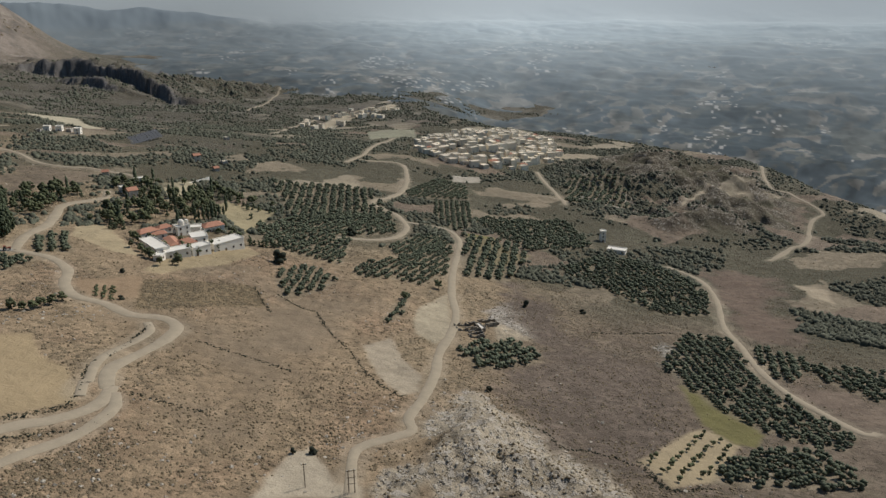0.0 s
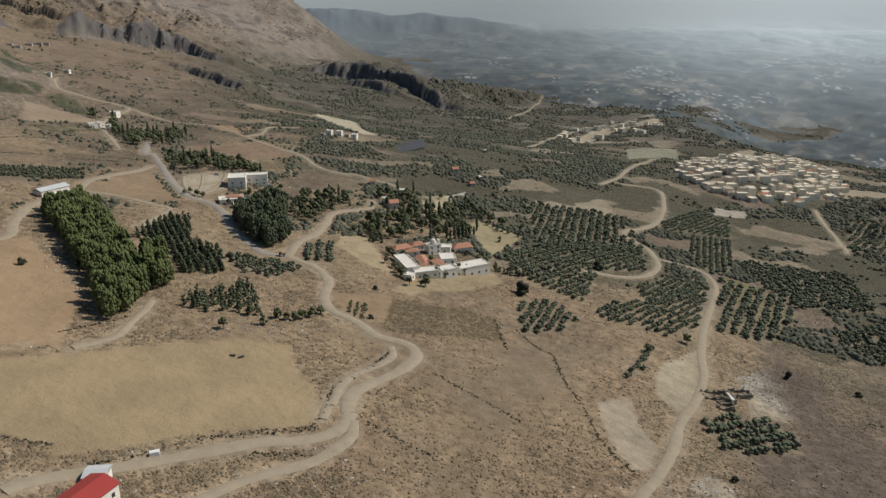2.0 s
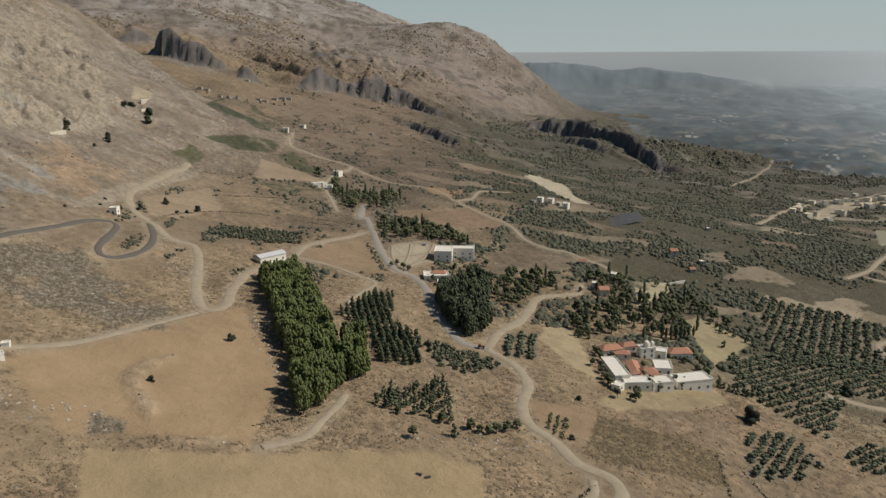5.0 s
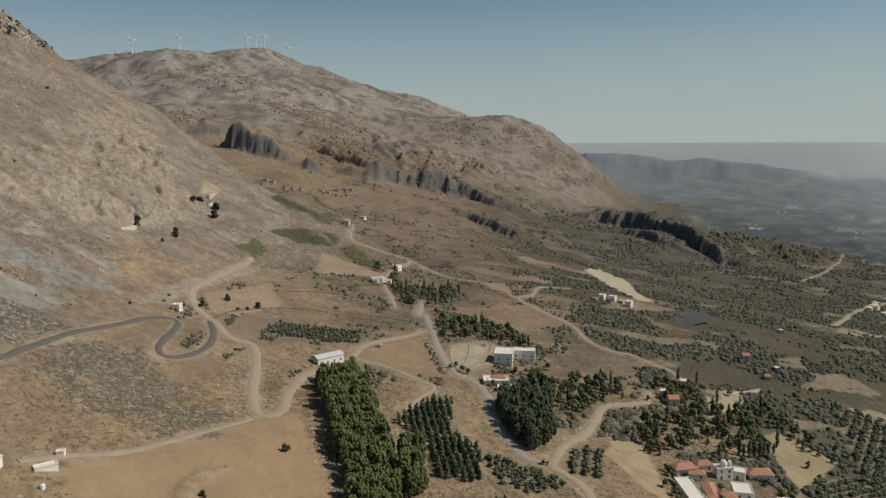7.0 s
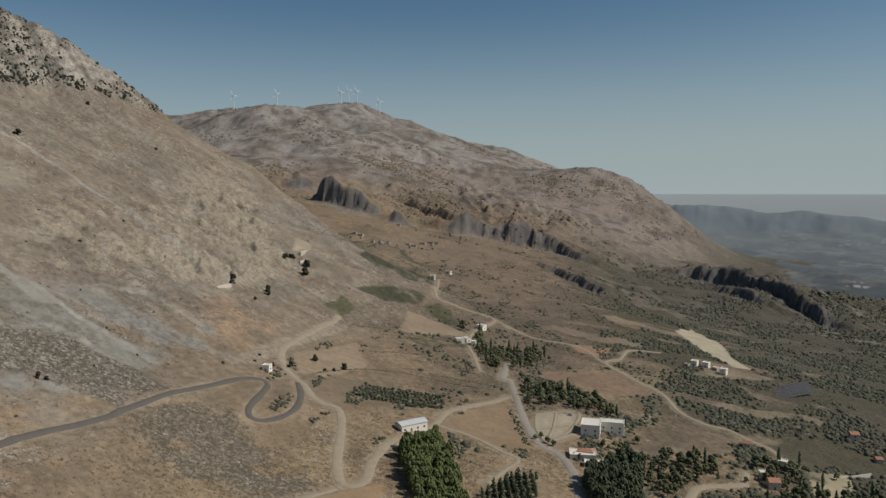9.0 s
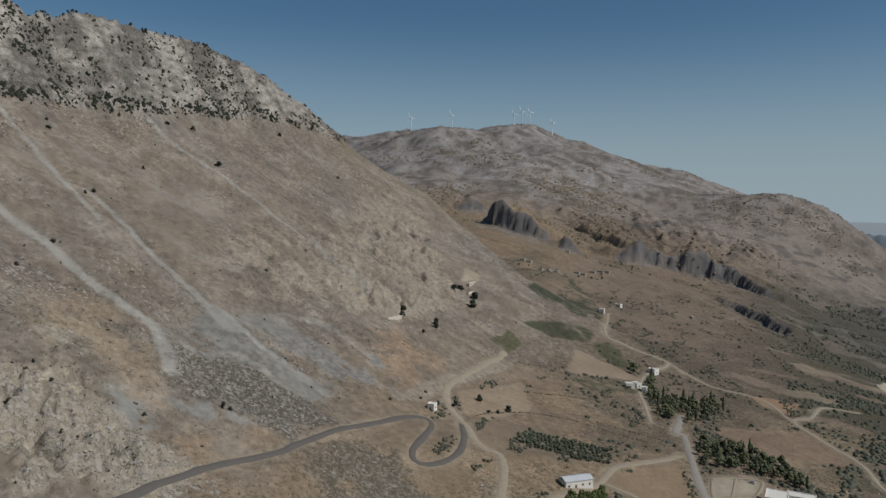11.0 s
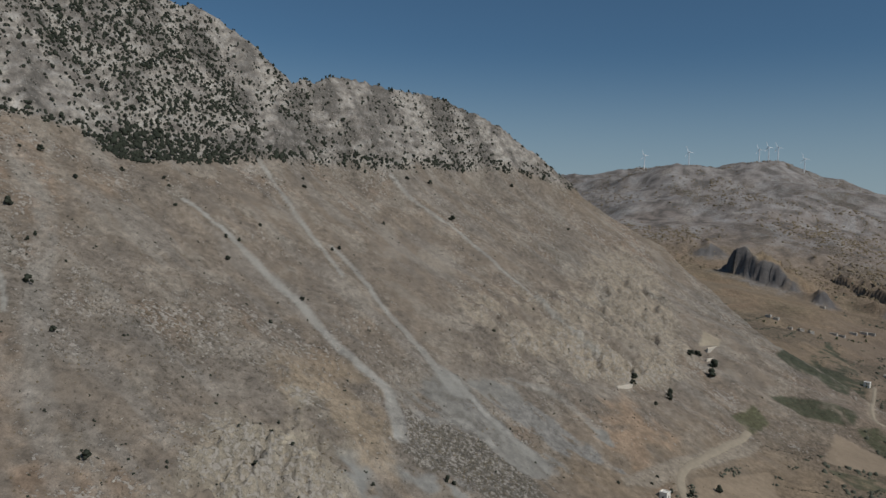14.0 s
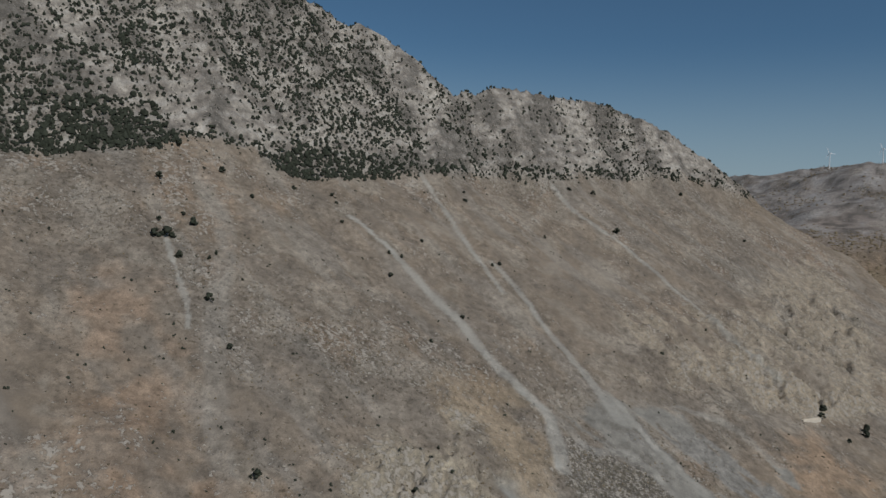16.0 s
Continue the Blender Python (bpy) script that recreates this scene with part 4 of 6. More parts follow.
# Cover of the land: colour, scrub and stone by place. Colours are those of the bare materials.
TONE = {
    "field_yellow": ((0.30, 0.228, 0.135), 0.0, 0.0), "field_orange": ((0.308, 0.218, 0.132), 0.0, 0.0),
    "field_brown": ((0.25, 0.18, 0.115), 0.05, 0.0), "plaza": ((0.36, 0.31, 0.23), 0.0, 0.1),
    "meadow": ((0.30, 0.25, 0.15), 0.0, 0.0), "meadow_b": ((0.34, 0.29, 0.19), 0.0, 0.0), "meadow_c": ((0.33, 0.265, 0.165), 0.1, 0.0),
    "monastery_yard": ((0.29, 0.23, 0.14), 0.1, 0.0), "soil_red": ((0.275, 0.195, 0.122), 0.0, 0.05), "soil_red_b": ((0.22, 0.155, 0.105), 0.25, 0.0), "brown_field": ((0.165, 0.128, 0.09), 0.35, 0.05),
    "soil_red_c": ((0.29, 0.19, 0.115), 0.1, 0.0), "scrub_plot": ((0.20, 0.148, 0.088), 0.7, 0.1),
    "pale_quarry": ((0.33, 0.275, 0.20), 0.0, 0.15), "pale_quarry_b": ((0.32, 0.27, 0.19), 0.1, 0.1), "pale_quarry_c": ((0.32, 0.265, 0.19), 0.1, 0.35),
    "pale_yard": ((0.36, 0.305, 0.225), 0.0, 0.1), "rubble_hill": ((0.30, 0.252, 0.185), 0.35, 0.66), "rubble_b": ((0.27, 0.235, 0.19), 0.3, 0.8),
    "rubble_c": ((0.22, 0.20, 0.17), 0.6, 0.8), "brown_hill": ((0.125, 0.096, 0.074), 0.45, 0.15), "brown_plain": ((0.14, 0.102, 0.076), 0.2, 0.0),
    "brown_plain_b": ((0.16, 0.12, 0.09), 0.2, 0.0), "orchard_soil": ((0.32, 0.255, 0.16), 0.0, 0.0), "grass_strip": ((0.14, 0.125, 0.05), 0.15, 0.0),
    "grass_field": ((0.17, 0.15, 0.06), 0.1, 0.0), "terrace_green": ((0.052, 0.060, 0.036), 0.4, 0.0), "terrace_green_b": ((0.055, 0.062, 0.036), 0.5, 0.0),
    "terrace_green_c": ((0.10, 0.10, 0.052), 0.5, 0.0), "terrace_green_d": ((0.07, 0.075, 0.04), 0.5, 0.0), "terrace_green_e": ((0.085, 0.085, 0.05), 0.4, 0.0),
    "terrace_soil": ((0.265, 0.205, 0.142), 0.0, 0.0), "terrace_soil_b": ((0.275, 0.212, 0.145), 0.15, 0.0), "quarry_strip": ((0.40, 0.35, 0.25), 0.0, 0.1),
    
    "ochre_b": ((0.285, 0.20, 0.13), 0.15, 0.15), 
    "crag_d": ((0.225, 0.195, 0.155), 0.45, 0.55), "reservoir": ((0.23, 0.22, 0.155), 0.1, 0.1), "scar_a": ((0.35, 0.31, 0.25), 0.1, 0.1), "scar_b": ((0.33, 0.28, 0.20), 0.1, 0.1), "scar_c": ((0.33, 0.28, 0.20), 0.1, 0.1), "scar_d": ((0.33, 0.27, 0.19), 0.0, 0.0),
    "slope_scar": ((0.36, 0.30, 0.215), 0.0, 0.1), "road_bank": ((0.27, 0.225, 0.17), 0.3, 0.3),
    
    "scree": ((0.222, 0.207, 0.178), 0.1, 0.15), "scree_b": ((0.235, 0.225, 0.198), 0.03, 0.1), "scree_c": ((0.245, 0.232, 0.203), 0.05, 0.15), "debris": ((0.17, 0.152, 0.13), 0.75, 0.8),
    "ochre_a": ((0.32, 0.215, 0.125), 0.05, 0.15), "ochre_c": ((0.245, 0.172, 0.116), 0.15, 0.25), "ochre_d": ((0.275, 0.212, 0.14), 0.2, 0.35), "ochre_e": ((0.33, 0.24, 0.15), 0.05, 0.15),
    "crag": ((0.305, 0.262, 0.195), 0.3, 0.7), "crag_e": ((0.29, 0.242, 0.18), 0.2, 0.5),
    "dark_hill": ((0.105, 0.095, 0.08), 0.75, 0.3), "dark_valley": ((0.095, 0.088, 0.068), 0.75, 0.1), "dark_olives": ((0.10, 0.092, 0.062), 0.85, 0.0), "stony_hill": ((0.13, 0.106, 0.082), 0.75, 0.75),
    "scree_d": ((0.215, 0.20, 0.175), 0.3, 0.25), 
    
    "crag_b": ((0.31, 0.268, 0.205), 0.35, 0.72), "crag_c": ((0.31, 0.258, 0.188), 0.25, 0.7), "spoil": ((0.32, 0.24, 0.155), 0.15, 0.2), "spoil_b": ((0.23, 0.195, 0.145), 0.6, 0.5), "spoil_c": ((0.32, 0.245, 0.16), 0.1, 0.2), "hairpin_scrub": ((0.22, 0.185, 0.14), 0.72, 0.5),
}


def land_cover(x, y, near_road):
    az, r = polar(x, y, HUB)
    steep, rocky, far = land_forms(x, y)
    n1, n2, n3 = fbm(x / 120, y / 120, 4, 101), fbm(x / 38, y / 38, 4, 103), fbm(x / 9, y / 9, 2, 105)
    colour = np.empty((*x.shape, 3))
    scrub, stone = np.clip(0.46 + 0.3 * n1 + 0.2 * n2, 0, 1), np.clip(0.1 + 0.3 * n2, 0, 0.6)

    def lay(amount, tone):
        colour[...] = colour * (1 - amount[..., None]) + np.array(tone) * amount[..., None]

    colour[...] = (0.245, 0.18, 0.114)
    lay(smooth(-0.2, 0.7, n1) * 0.8, (0.272, 0.208, 0.132))
    lay(smooth(0.1, 0.7, n2) * 0.5, (0.265, 0.18, 0.115))
    lay(smooth(0, -0.7, n1 + 0.4 * n2) * 0.6, (0.17, 0.135, 0.095))
    east = smooth(-5, -22, az) * smooth(600, 300, r)
    lay(east * 0.8, (0.118, 0.092, 0.072))
    # olive and scrub country beyond the monastery
    groveland = smooth(430, 550, r + 60 * n1 - 3.0 * np.clip(az, -20, 0) - 110 * smooth(16, 23, az)) * smooth(37, 29, az + 3 * n1)
    lay(groveland * 0.85, (0.132, 0.116, 0.082))
    leafy = groveland * smooth(0.0, 0.3, fbm(x / 80, y / 80, 4, 79) + 0.25 * n2)
    lay(leafy * 0.75, (0.082, 0.080, 0.054))
    bare = bare_height(x, y)
    ledge = smooth(0.55, 0.9, np.sin(bare * 1.35 + 1.5 * n2)) * smooth(-0.1, 0.35, n2 + 0.5 * n1) * smooth(520, 640, r) * smooth(50, 44, az)
    lay(ledge * (0.7 - 0.4 * smooth(33, 39, az)), (0.30, 0.255, 0.185))
    scrub = scrub * (1 - groveland) + groveland * np.clip(0.7 + 0.3 * n2, 0, 1)
    # the dry flank and its stony top
    lay(steep, (0.213, 0.172, 0.129))
    lay(steep * smooth(-0.1, 0.8, n1) * 0.6, (0.185, 0.163, 0.135))
    lay(steep * smooth(0.15, 0.8, n2 - 0.3 * n1) * 0.6, (0.245, 0.178, 0.122))
    stone = np.where(steep > 0.3, np.clip(0.3 + 0.4 * n2 + 0.2 * n3, 0, 0.75), stone)
    scrub = scrub * (1 - 0.35 * steep)
    n4 = fbm(x / 17, y / 17, 4, 109)
    fall, level = x * 0.61 + y * 0.79, x * 0.79 - y * 0.61
    streaks = fbm(level / 13, fall / 75, 4, 113)
    lay(steep * smooth(0.15, 0.5, streaks) * 0.45, (0.235, 0.213, 0.182))
    lay(steep * smooth(-0.2, -0.6, streaks) * 0.45, (0.172, 0.14, 0.108))
    ledges = np.sin(bare_height(x, y) * 0.55 + level * 0.05 + 3.0 * n2 + 1.5 * n4)
    lay(steep * smooth(0.12, 0.5, n4) * 0.5, (0.275, 0.24, 0.192))
    lay(steep * smooth(-0.15, -0.55, n4) * 0.5, (0.16, 0.135, 0.108))
    lay(rocky, (0.235, 0.206, 0.173))
    lay(rocky * smooth(0.0, 0.35, n4) * 0.85, (0.36, 0.322, 0.27))
    lay(rocky * smooth(0.5, 0.95, ledges) * 0.55, (0.34, 0.318, 0.285))
    lay(rocky * smooth(-0.55, -0.95, ledges) * 0.6, (0.115, 0.102, 0.088))
    lay(rocky * smooth(-0.1, -0.45, n4) * 0.8, (0.12, 0.108, 0.092))
    scrub = scrub * (1 - rocky) + rocky * np.clip(0.25 + 0.3 * n1, 0, 1)
    stone = stone * (1 - rocky) + 0.4 * rocky
    # middle distance: groves, terraces and bare plots in patches
    cell = hash_grid(np.floor((x * 0.8 + y * 0.5) / 56 + 0.9 * n1), np.floor((y * 0.8 - x * 0.5) / 34 + 0.8 * n2), 9)
    plots = np.maximum(smooth(700, 820, r), groveland) * smooth(56, 46, az)
    tilled = plots * smooth(44, 36, az + 2 * n1)
    hill = smooth(1850, 2300, r) * smooth(24, 33, az)
    for low, top, tone, growth in ((0.0, 0.52, (0.074, 0.074, 0.049), 0.88), (0.52, 0.76, (0.10, 0.094, 0.063), 0.72), (0.76, 0.88, (0.175, 0.13, 0.096), 0.35), (0.88, 0.96, (0.222, 0.18, 0.125), 0.2), (0.96, 1.01, (0.31, 0.26, 0.185), 0.05)):
        chosen = tilled * (1 - hill) * (cell >= low) * (cell < top) * 0.8
        lay(chosen, tone)
        scrub = scrub * (1 - chosen) + growth * chosen
        stone = stone * (1 - 0.8 * chosen)
    lay(plots * (1 - hill) * smooth(33, 39, az) * 0.7, (0.188, 0.14, 0.102))
    lay(smooth(430, 560, r) * smooth(1700, 1200, r) * smooth(33, 40, az) * smooth(64, 56, az) * (1 - steep) * (0.2 + 0.45 * smooth(-0.1, 0.5, n1 + 0.6 * n2)), (0.16, 0.126, 0.095))
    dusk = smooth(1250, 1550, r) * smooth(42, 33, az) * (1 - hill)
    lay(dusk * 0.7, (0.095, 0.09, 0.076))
    lay(hill, (0.225, 0.186, 0.154))
    lay(hill * smooth(230, 360, bare + 60 * n1) * 0.6, (0.255, 0.235, 0.216))
    lay(hill * smooth(0.0, 0.7, n1) * 0.6, (0.165, 0.132, 0.108))
    crust = fbm(x / 34, y / 34, 5, 107) + 0.3 * n1
    lay(hill * smooth(0.15, 0.5, crust) * smooth(130, 330, bare + 60 * n1) * 0.75, (0.30, 0.282, 0.262))
    lay(hill * smooth(-0.15, -0.55, crust) * 0.7, (0.088, 0.078, 0.068))
    scrub = scrub * (1 - hill) + hill * np.clip(0.3 + 0.5 * n1, 0, 1)
    stone = stone * (1 - hill) + hill * np.clip(0.25 + 0.5 * n2, 0, 1)
    for name, (tone, growth, stones) in TONE.items():
        ring = np.array(COVER[name], float)
        low, high = ring.min(0) - 20, ring.max(0) + 20
        pick = (x > low[0]) & (x < high[0]) & (y > low[1]) & (y < high[1])
        if not pick.any():
            continue
        soft = 12.0 if name.startswith(("crag", "brown", "hairpin", "ochre", "debris", "dark", "stony")) else 4.0 if name.startswith(("rubble", "scree")) else 1.5
        wander = (0.8 if soft < 2 else 7.0) * n3[pick] + (0.8 if soft < 2 else 12.0) * n2[pick]
        amount = smooth(-soft, soft, signed_distance(x[pick], y[pick], ring) + wander)
        if name.startswith(("scree", "debris")):
            level_at, turned = (-0.45, -1) if name == "debris" else (-0.8, 1) if name in ("scree_b", "scree_c") else (-0.1, 1)
            amount = amount * smooth(level_at, level_at + 0.2, streaks[pick] * turned + 0.3 * n4[pick])
        elif name.startswith("terrace_green"):
            amount = amount * smooth(-0.9, 0.0, n2[pick] + 0.5 * n3[pick]) * 0.9
        elif name == "hairpin_scrub":
            amount = amount * smooth(-0.35, 0.2, n2[pick] + 0.5 * n4[pick])
        elif name == "crag_e":
            amount = amount * smooth(-0.35, 0.25, streaks[pick] + 0.5 * n2[pick]) * 0.9
        elif name.startswith(("ochre", "dark", "stony")):
            amount = amount * smooth(-0.7, 0.4, n4[pick] + 0.5 * n2[pick]) * (0.75 if name.startswith("ochre") else 0.85)
        colour[pick] = colour[pick] * (1 - amount[:, None]) + np.array(tone) * amount[:, None]
        scrub[pick] = scrub[pick] * (1 - amount) + growth * amount
        stone[pick] = stone[pick] * (1 - amount) + stones * amount
    _, face, apron = cliff_forms(x, y)
    lay(apron * (0.35 + 0.5 * smooth(-0.2, 0.4, n4 + 0.6 * n3)), (0.20, 0.185, 0.168))
    lay(face * 0.95, (0.112, 0.104, 0.10))
    lay(face * smooth(0.0, 0.5, n4 + 0.7 * n3) * 0.5, (0.185, 0.172, 0.16))
    scrub, stone = scrub * (1 - 0.7 * face), stone * (1 - 0.6 * face)
    for wide_top, wide_foot, strength, points in RUNS.values():
        away, along = line_distance(x, y, road_line(points, 6.0), 30)
        wide = wide_top + (wide_foot - wide_top) * along
        amount = strength * smooth(0.65, 0.3, (away + 0.9 * n3 + 0.5 * n4) / wide) * (0.72 + 0.28 * smooth(-0.4, 0.2, n4 + 0.6 * n3))
        lay(amount, (0.32, 0.303, 0.264))
        scrub, stone = scrub * (1 - amount), stone * (1 - 0.7 * amount)
        edge = 0.5 * strength * smooth(1.3, 0.75, away / wide) * smooth(0.4, 0.7, away / wide) * smooth(-0.2, 0.5, n3 + n4)
        lay(edge, (0.13, 0.112, 0.088))
    for kind, gap, ring in GROVES.values():
        ring = np.array(ring, float)
        low, high = ring.min(0) - 8, ring.max(0) + 8
        pick = (x > low[0]) & (x < high[0]) & (y > low[1]) & (y < high[1])
        if kind == "olive" and pick.any():
            amount = 0.7 * smooth(-2, 2, signed_distance(x[pick], y[pick], ring) + n3[pick])
            colour[pick] = colour[pick] * (1 - amount[:, None]) + np.array((0.19, 0.157, 0.108)) * amount[:, None]
            scrub[pick] = scrub[pick] * (1 - amount) + 0.2 * amount
    verge = smooth(6.5, 2.5, near_road + 1.8 * n3) * 0.45
    lay(verge, (0.30, 0.25, 0.18))
    return np.clip(colour, 0.01, 1), scrub * (1 - verge), stone * (1 - 0.6 * verge)


ground_turns = np.unique(np.concatenate([np.arange(-180, -44, 3.0), np.arange(-44, 130, 0.17), np.arange(130, 180, 3.0), [180.0]]))
ground_reach = np.concatenate([[0.5, 30, 60, 80], np.geomspace(95, 330, 120, endpoint=False), np.geomspace(330, 1050, 300, endpoint=False), np.geomspace(1050, 2350, 230, endpoint=False), np.geomspace(2350, 4880, 85)])


def sheet(name, turns, reach, lift=0.0):
    """A sheet of land over bearings and distances from the hub, with its cover as attributes."""
    a, r = np.meshgrid(np.radians(turns), reach)
    x, y = HUB[0] - r * np.sin(a), HUB[1] + r * np.cos(a)
    near = road_distance(x.ravel(), y.ravel()).reshape(x.shape)
    z = height(x, y, near) + lift
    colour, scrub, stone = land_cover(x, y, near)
    rows, cols = x.shape
    me = bpy.data.meshes.new(name)
    me.vertices.add(rows * cols)
    me.vertices.foreach_set("co", np.stack([x, y, z], -1).astype(np.float32).ravel())
    n = np.arange(rows * cols).reshape(rows, cols)
    quads = np.stack([n[:-1, :-1], n[:-1, 1:], n[1:, 1:], n[1:, :-1]], -1).reshape(-1, 4)[:, ::-1]
    me.loops.add(quads.size)
    me.polygons.add(len(quads))
    me.loops.foreach_set("vertex_index", quads.ravel().astype(np.int32))
    me.polygons.foreach_set("loop_start", np.arange(0, quads.size, 4, dtype=np.int32))
    me.update(calc_edges=True)
    me.polygons.foreach_set("use_smooth", np.ones(len(quads), bool))
    full = np.concatenate([colour, np.ones((*colour.shape[:2], 1))], -1)
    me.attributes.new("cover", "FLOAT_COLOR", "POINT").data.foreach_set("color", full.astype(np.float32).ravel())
    me.attributes.new("scrub", "FLOAT", "POINT").data.foreach_set("value", scrub.astype(np.float32).ravel())
    me.attributes.new("stone", "FLOAT", "POINT").data.foreach_set("value", stone.astype(np.float32).ravel())
    if me.polygons[len(me.polygons) // 2].normal.z < 0:
        me.flip_normals()
    return me


ground = tagged(new("ground", sheet("ground", ground_turns, ground_reach)), "dry hilly ground of brown soil, scrub and limestone", "ground", kind="structure")
ground.data.materials.append(LAND)


def strip(name, line, wide, lift, mat, label):
    """A road laid along a line, a little crowned, with worn edges."""
    across = np.array([-0.5, -0.42, 0.0, 0.42, 0.5])
    way = np.gradient(line, axis=0)
    way /= np.hypot(*way.T)[:, None] + 1e-9
    side = np.stack([way[:, 1], -way[:, 0]], -1)
    wander = 1 + 0.14 * fbm(line[:, 0] / 11, line[:, 1] / 11, 2, 8)
    xy = line[:, None] + side[:, None] * (across[None, :, None] * wide * wander[:, None, None])
    z = height(xy[..., 0], xy[..., 1], np.zeros(xy.shape[:2])) + lift * np.array([0.2, 1, 1.2, 1, 0.2])
    n = np.arange(z.size).reshape(z.shape)
    quads = np.stack([n[:-1, :-1], n[:-1, 1:], n[1:, 1:], n[1:, :-1]], -1).reshape(-1, 4)
    me = bpy.data.meshes.new(name)
    me.from_pydata(np.dstack([xy, z[..., None]]).reshape(-1, 3).tolist(), [], quads.tolist())
    me.polygons.foreach_set("use_smooth", np.ones(len(quads), bool))
    me.materials.append(mat)
    return tagged(new(name, me), label, "road", kind="structure")


for name, (wide, kind, points) in ROADS.items():
    mat, label = {"dirt": (DIRT, "pale rutted dirt track across dry land"), "paved": (PAVED, "worn grey paved road between trees and plots"),
                  "asphalt": (ASPHALT, "dark asphalt road with a hairpin bend")}[kind]
    strip("road" if kind != "dirt" else "dirt_road", ROAD_LINES[name], wide * 0.9, 0.3, mat, label)


# ---- the far plain and the sea, distance haze painted into their colour ----
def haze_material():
    m = bpy.data.materials.new("distant_plain_with_haze")
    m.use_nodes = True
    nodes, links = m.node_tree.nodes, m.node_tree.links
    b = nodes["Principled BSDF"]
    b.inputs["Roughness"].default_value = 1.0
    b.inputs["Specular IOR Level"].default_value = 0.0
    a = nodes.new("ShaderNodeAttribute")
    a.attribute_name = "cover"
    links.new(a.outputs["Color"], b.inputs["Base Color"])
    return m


def far_plain():
    turns, reach = np.arange(-46, 40, 0.14), np.geomspace(820, 4890, 360)
    a, r = np.meshgrid(np.radians(turns), reach)
    x, y = HUB[0] - r * np.sin(a), HUB[1] + r * np.cos(a)
    edge = brink(np.degrees(a))
    shown = smooth(60, 240, r - edge)
    z = far_at(np.full(r.shape, -25.0), r) + 5 - drop(np.degrees(a), r) - 45 * (1 - shown)
    land = smooth(4650, 3950, r + 60 * fbm(np.degrees(a) / 7, r * 0 + 1.0, 4, 15))
    degrees = np.degrees(a)
    hills = fbm(x / 420, y / 420, 5, 19)
    z = z + land * smooth(150, 420, r - edge) * (4 + 11 * hills + 9 * np.abs(fbm(x / 170, y / 170, 4, 20)))
    cape = np.interp(degrees, [14, 18, 24, 30, 34, 40], [0, 55, 105, 150, 168, 175]) * np.exp(-((r - 4150 + 90 * fbm(degrees / 5, r * 0, 3, 47)) / 150) ** 2) * (0.9 + 0.15 * fbm(degrees / 2.5, r * 0 + 2.0, 4, 48))
    z = z + cape
    u, v = a * 2300, r * 0.45
    cell = hash_grid(np.floor(u / 40 + 0.3 * v / 40 + 1.6 * fbm(u / 110, v / 110, 4, 33)), np.floor(v / 36 + 1.6 * fbm(u / 100, v / 100, 4, 34)), 35)
    n = fbm(u / 42, v / 42, 4, 36)
    woods = smooth(0.05, 0.3, fbm(u / 85, v / 85, 5, 43) + 0.3 * n)
    tone = np.empty((*x.shape, 3))
    # base land tone, already shifted to blue-grey for haze
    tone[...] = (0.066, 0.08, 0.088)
    for low, high, c in ((0.45, 0.7, (0.095, 0.10, 0.092)), (0.7, 0.86, (0.125, 0.123, 0.11)), (0.86, 1.0, (0.17, 0.16, 0.14))):
        k = ((cell >= low) & (cell < high)).astype(float)[..., None]
        tone = tone * (1 - k) + np.array(c) * k
    tone = tone * (0.85 + 0.5 * np.clip(n, -1, 1))[..., None]
    tone = tone * (1 - 0.75 * woods[..., None]) + np.array((0.042, 0.054, 0.06)) * 0.75 * woods[..., None]
    lanes = smooth(0.045, 0.015, np.abs(fbm(u / 150, v / 150, 3, 38))) * smooth(-0.1, 0.4, n)
    tone = tone * (1 - 0.7 * lanes[..., None]) + np.array((0.24, 0.22, 0.19)) * 0.7 * lanes[..., None]
    specks = ((hash_grid(np.floor(u / 9), np.floor(v / 8), 40) > 0.9) & (fbm(u / 130, v / 130, 4, 41) > 0.62 - 0.2 * smooth(16, 6, degrees) * smooth(-10, 0, degrees))).astype(float)[..., None]
    tone = tone * (1 - specks) + np.array((0.33, 0.315, 0.29)) * specks
    # haze painted into the colour: denser with distance, brighter on the sun's side
    sunward_haze = (0.55 + 1.05 * smooth(19, -5, degrees) * (1 - 0.3 * smooth(-8, -26, degrees)))[..., None]
    haze_veil = (0.06 + 0.80 * smooth(1200, 4500, r) ** 1.35)[..., None]
    tone = tone * (1 - haze_veil) + np.array((0.36, 0.41, 0.43)) * sunward_haze * haze_veil
    # the sea's pale tone is painted haze too, brighter sunward
    tone = tone * land[..., None] + np.array((0.44, 0.48, 0.49)) * (0.45 + 0.55 * sunward_haze) * (1 - land[..., None])
    # haze blue painted over the cape
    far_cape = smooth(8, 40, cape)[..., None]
    tone = tone * (1 - far_cape) + np.array((0.24, 0.28, 0.305)) * (0.4 + 0.6 * sunward_haze) * far_cape
    rows, cols = x.shape
    q = np.arange(rows * cols).reshape(rows, cols)
    quads = np.stack([q[:-1, :-1], q[1:, :-1], q[1:, 1:], q[:-1, 1:]], -1).reshape(-1, 4)
    me = bpy.data.meshes.new("backdrop")
    me.from_pydata(np.stack([x, y, z], -1).reshape(-1, 3).tolist(), [], quads.tolist())
    # the attribute holds land colour and painted haze together
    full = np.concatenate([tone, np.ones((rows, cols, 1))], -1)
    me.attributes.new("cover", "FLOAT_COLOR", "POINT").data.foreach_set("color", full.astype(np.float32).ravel())
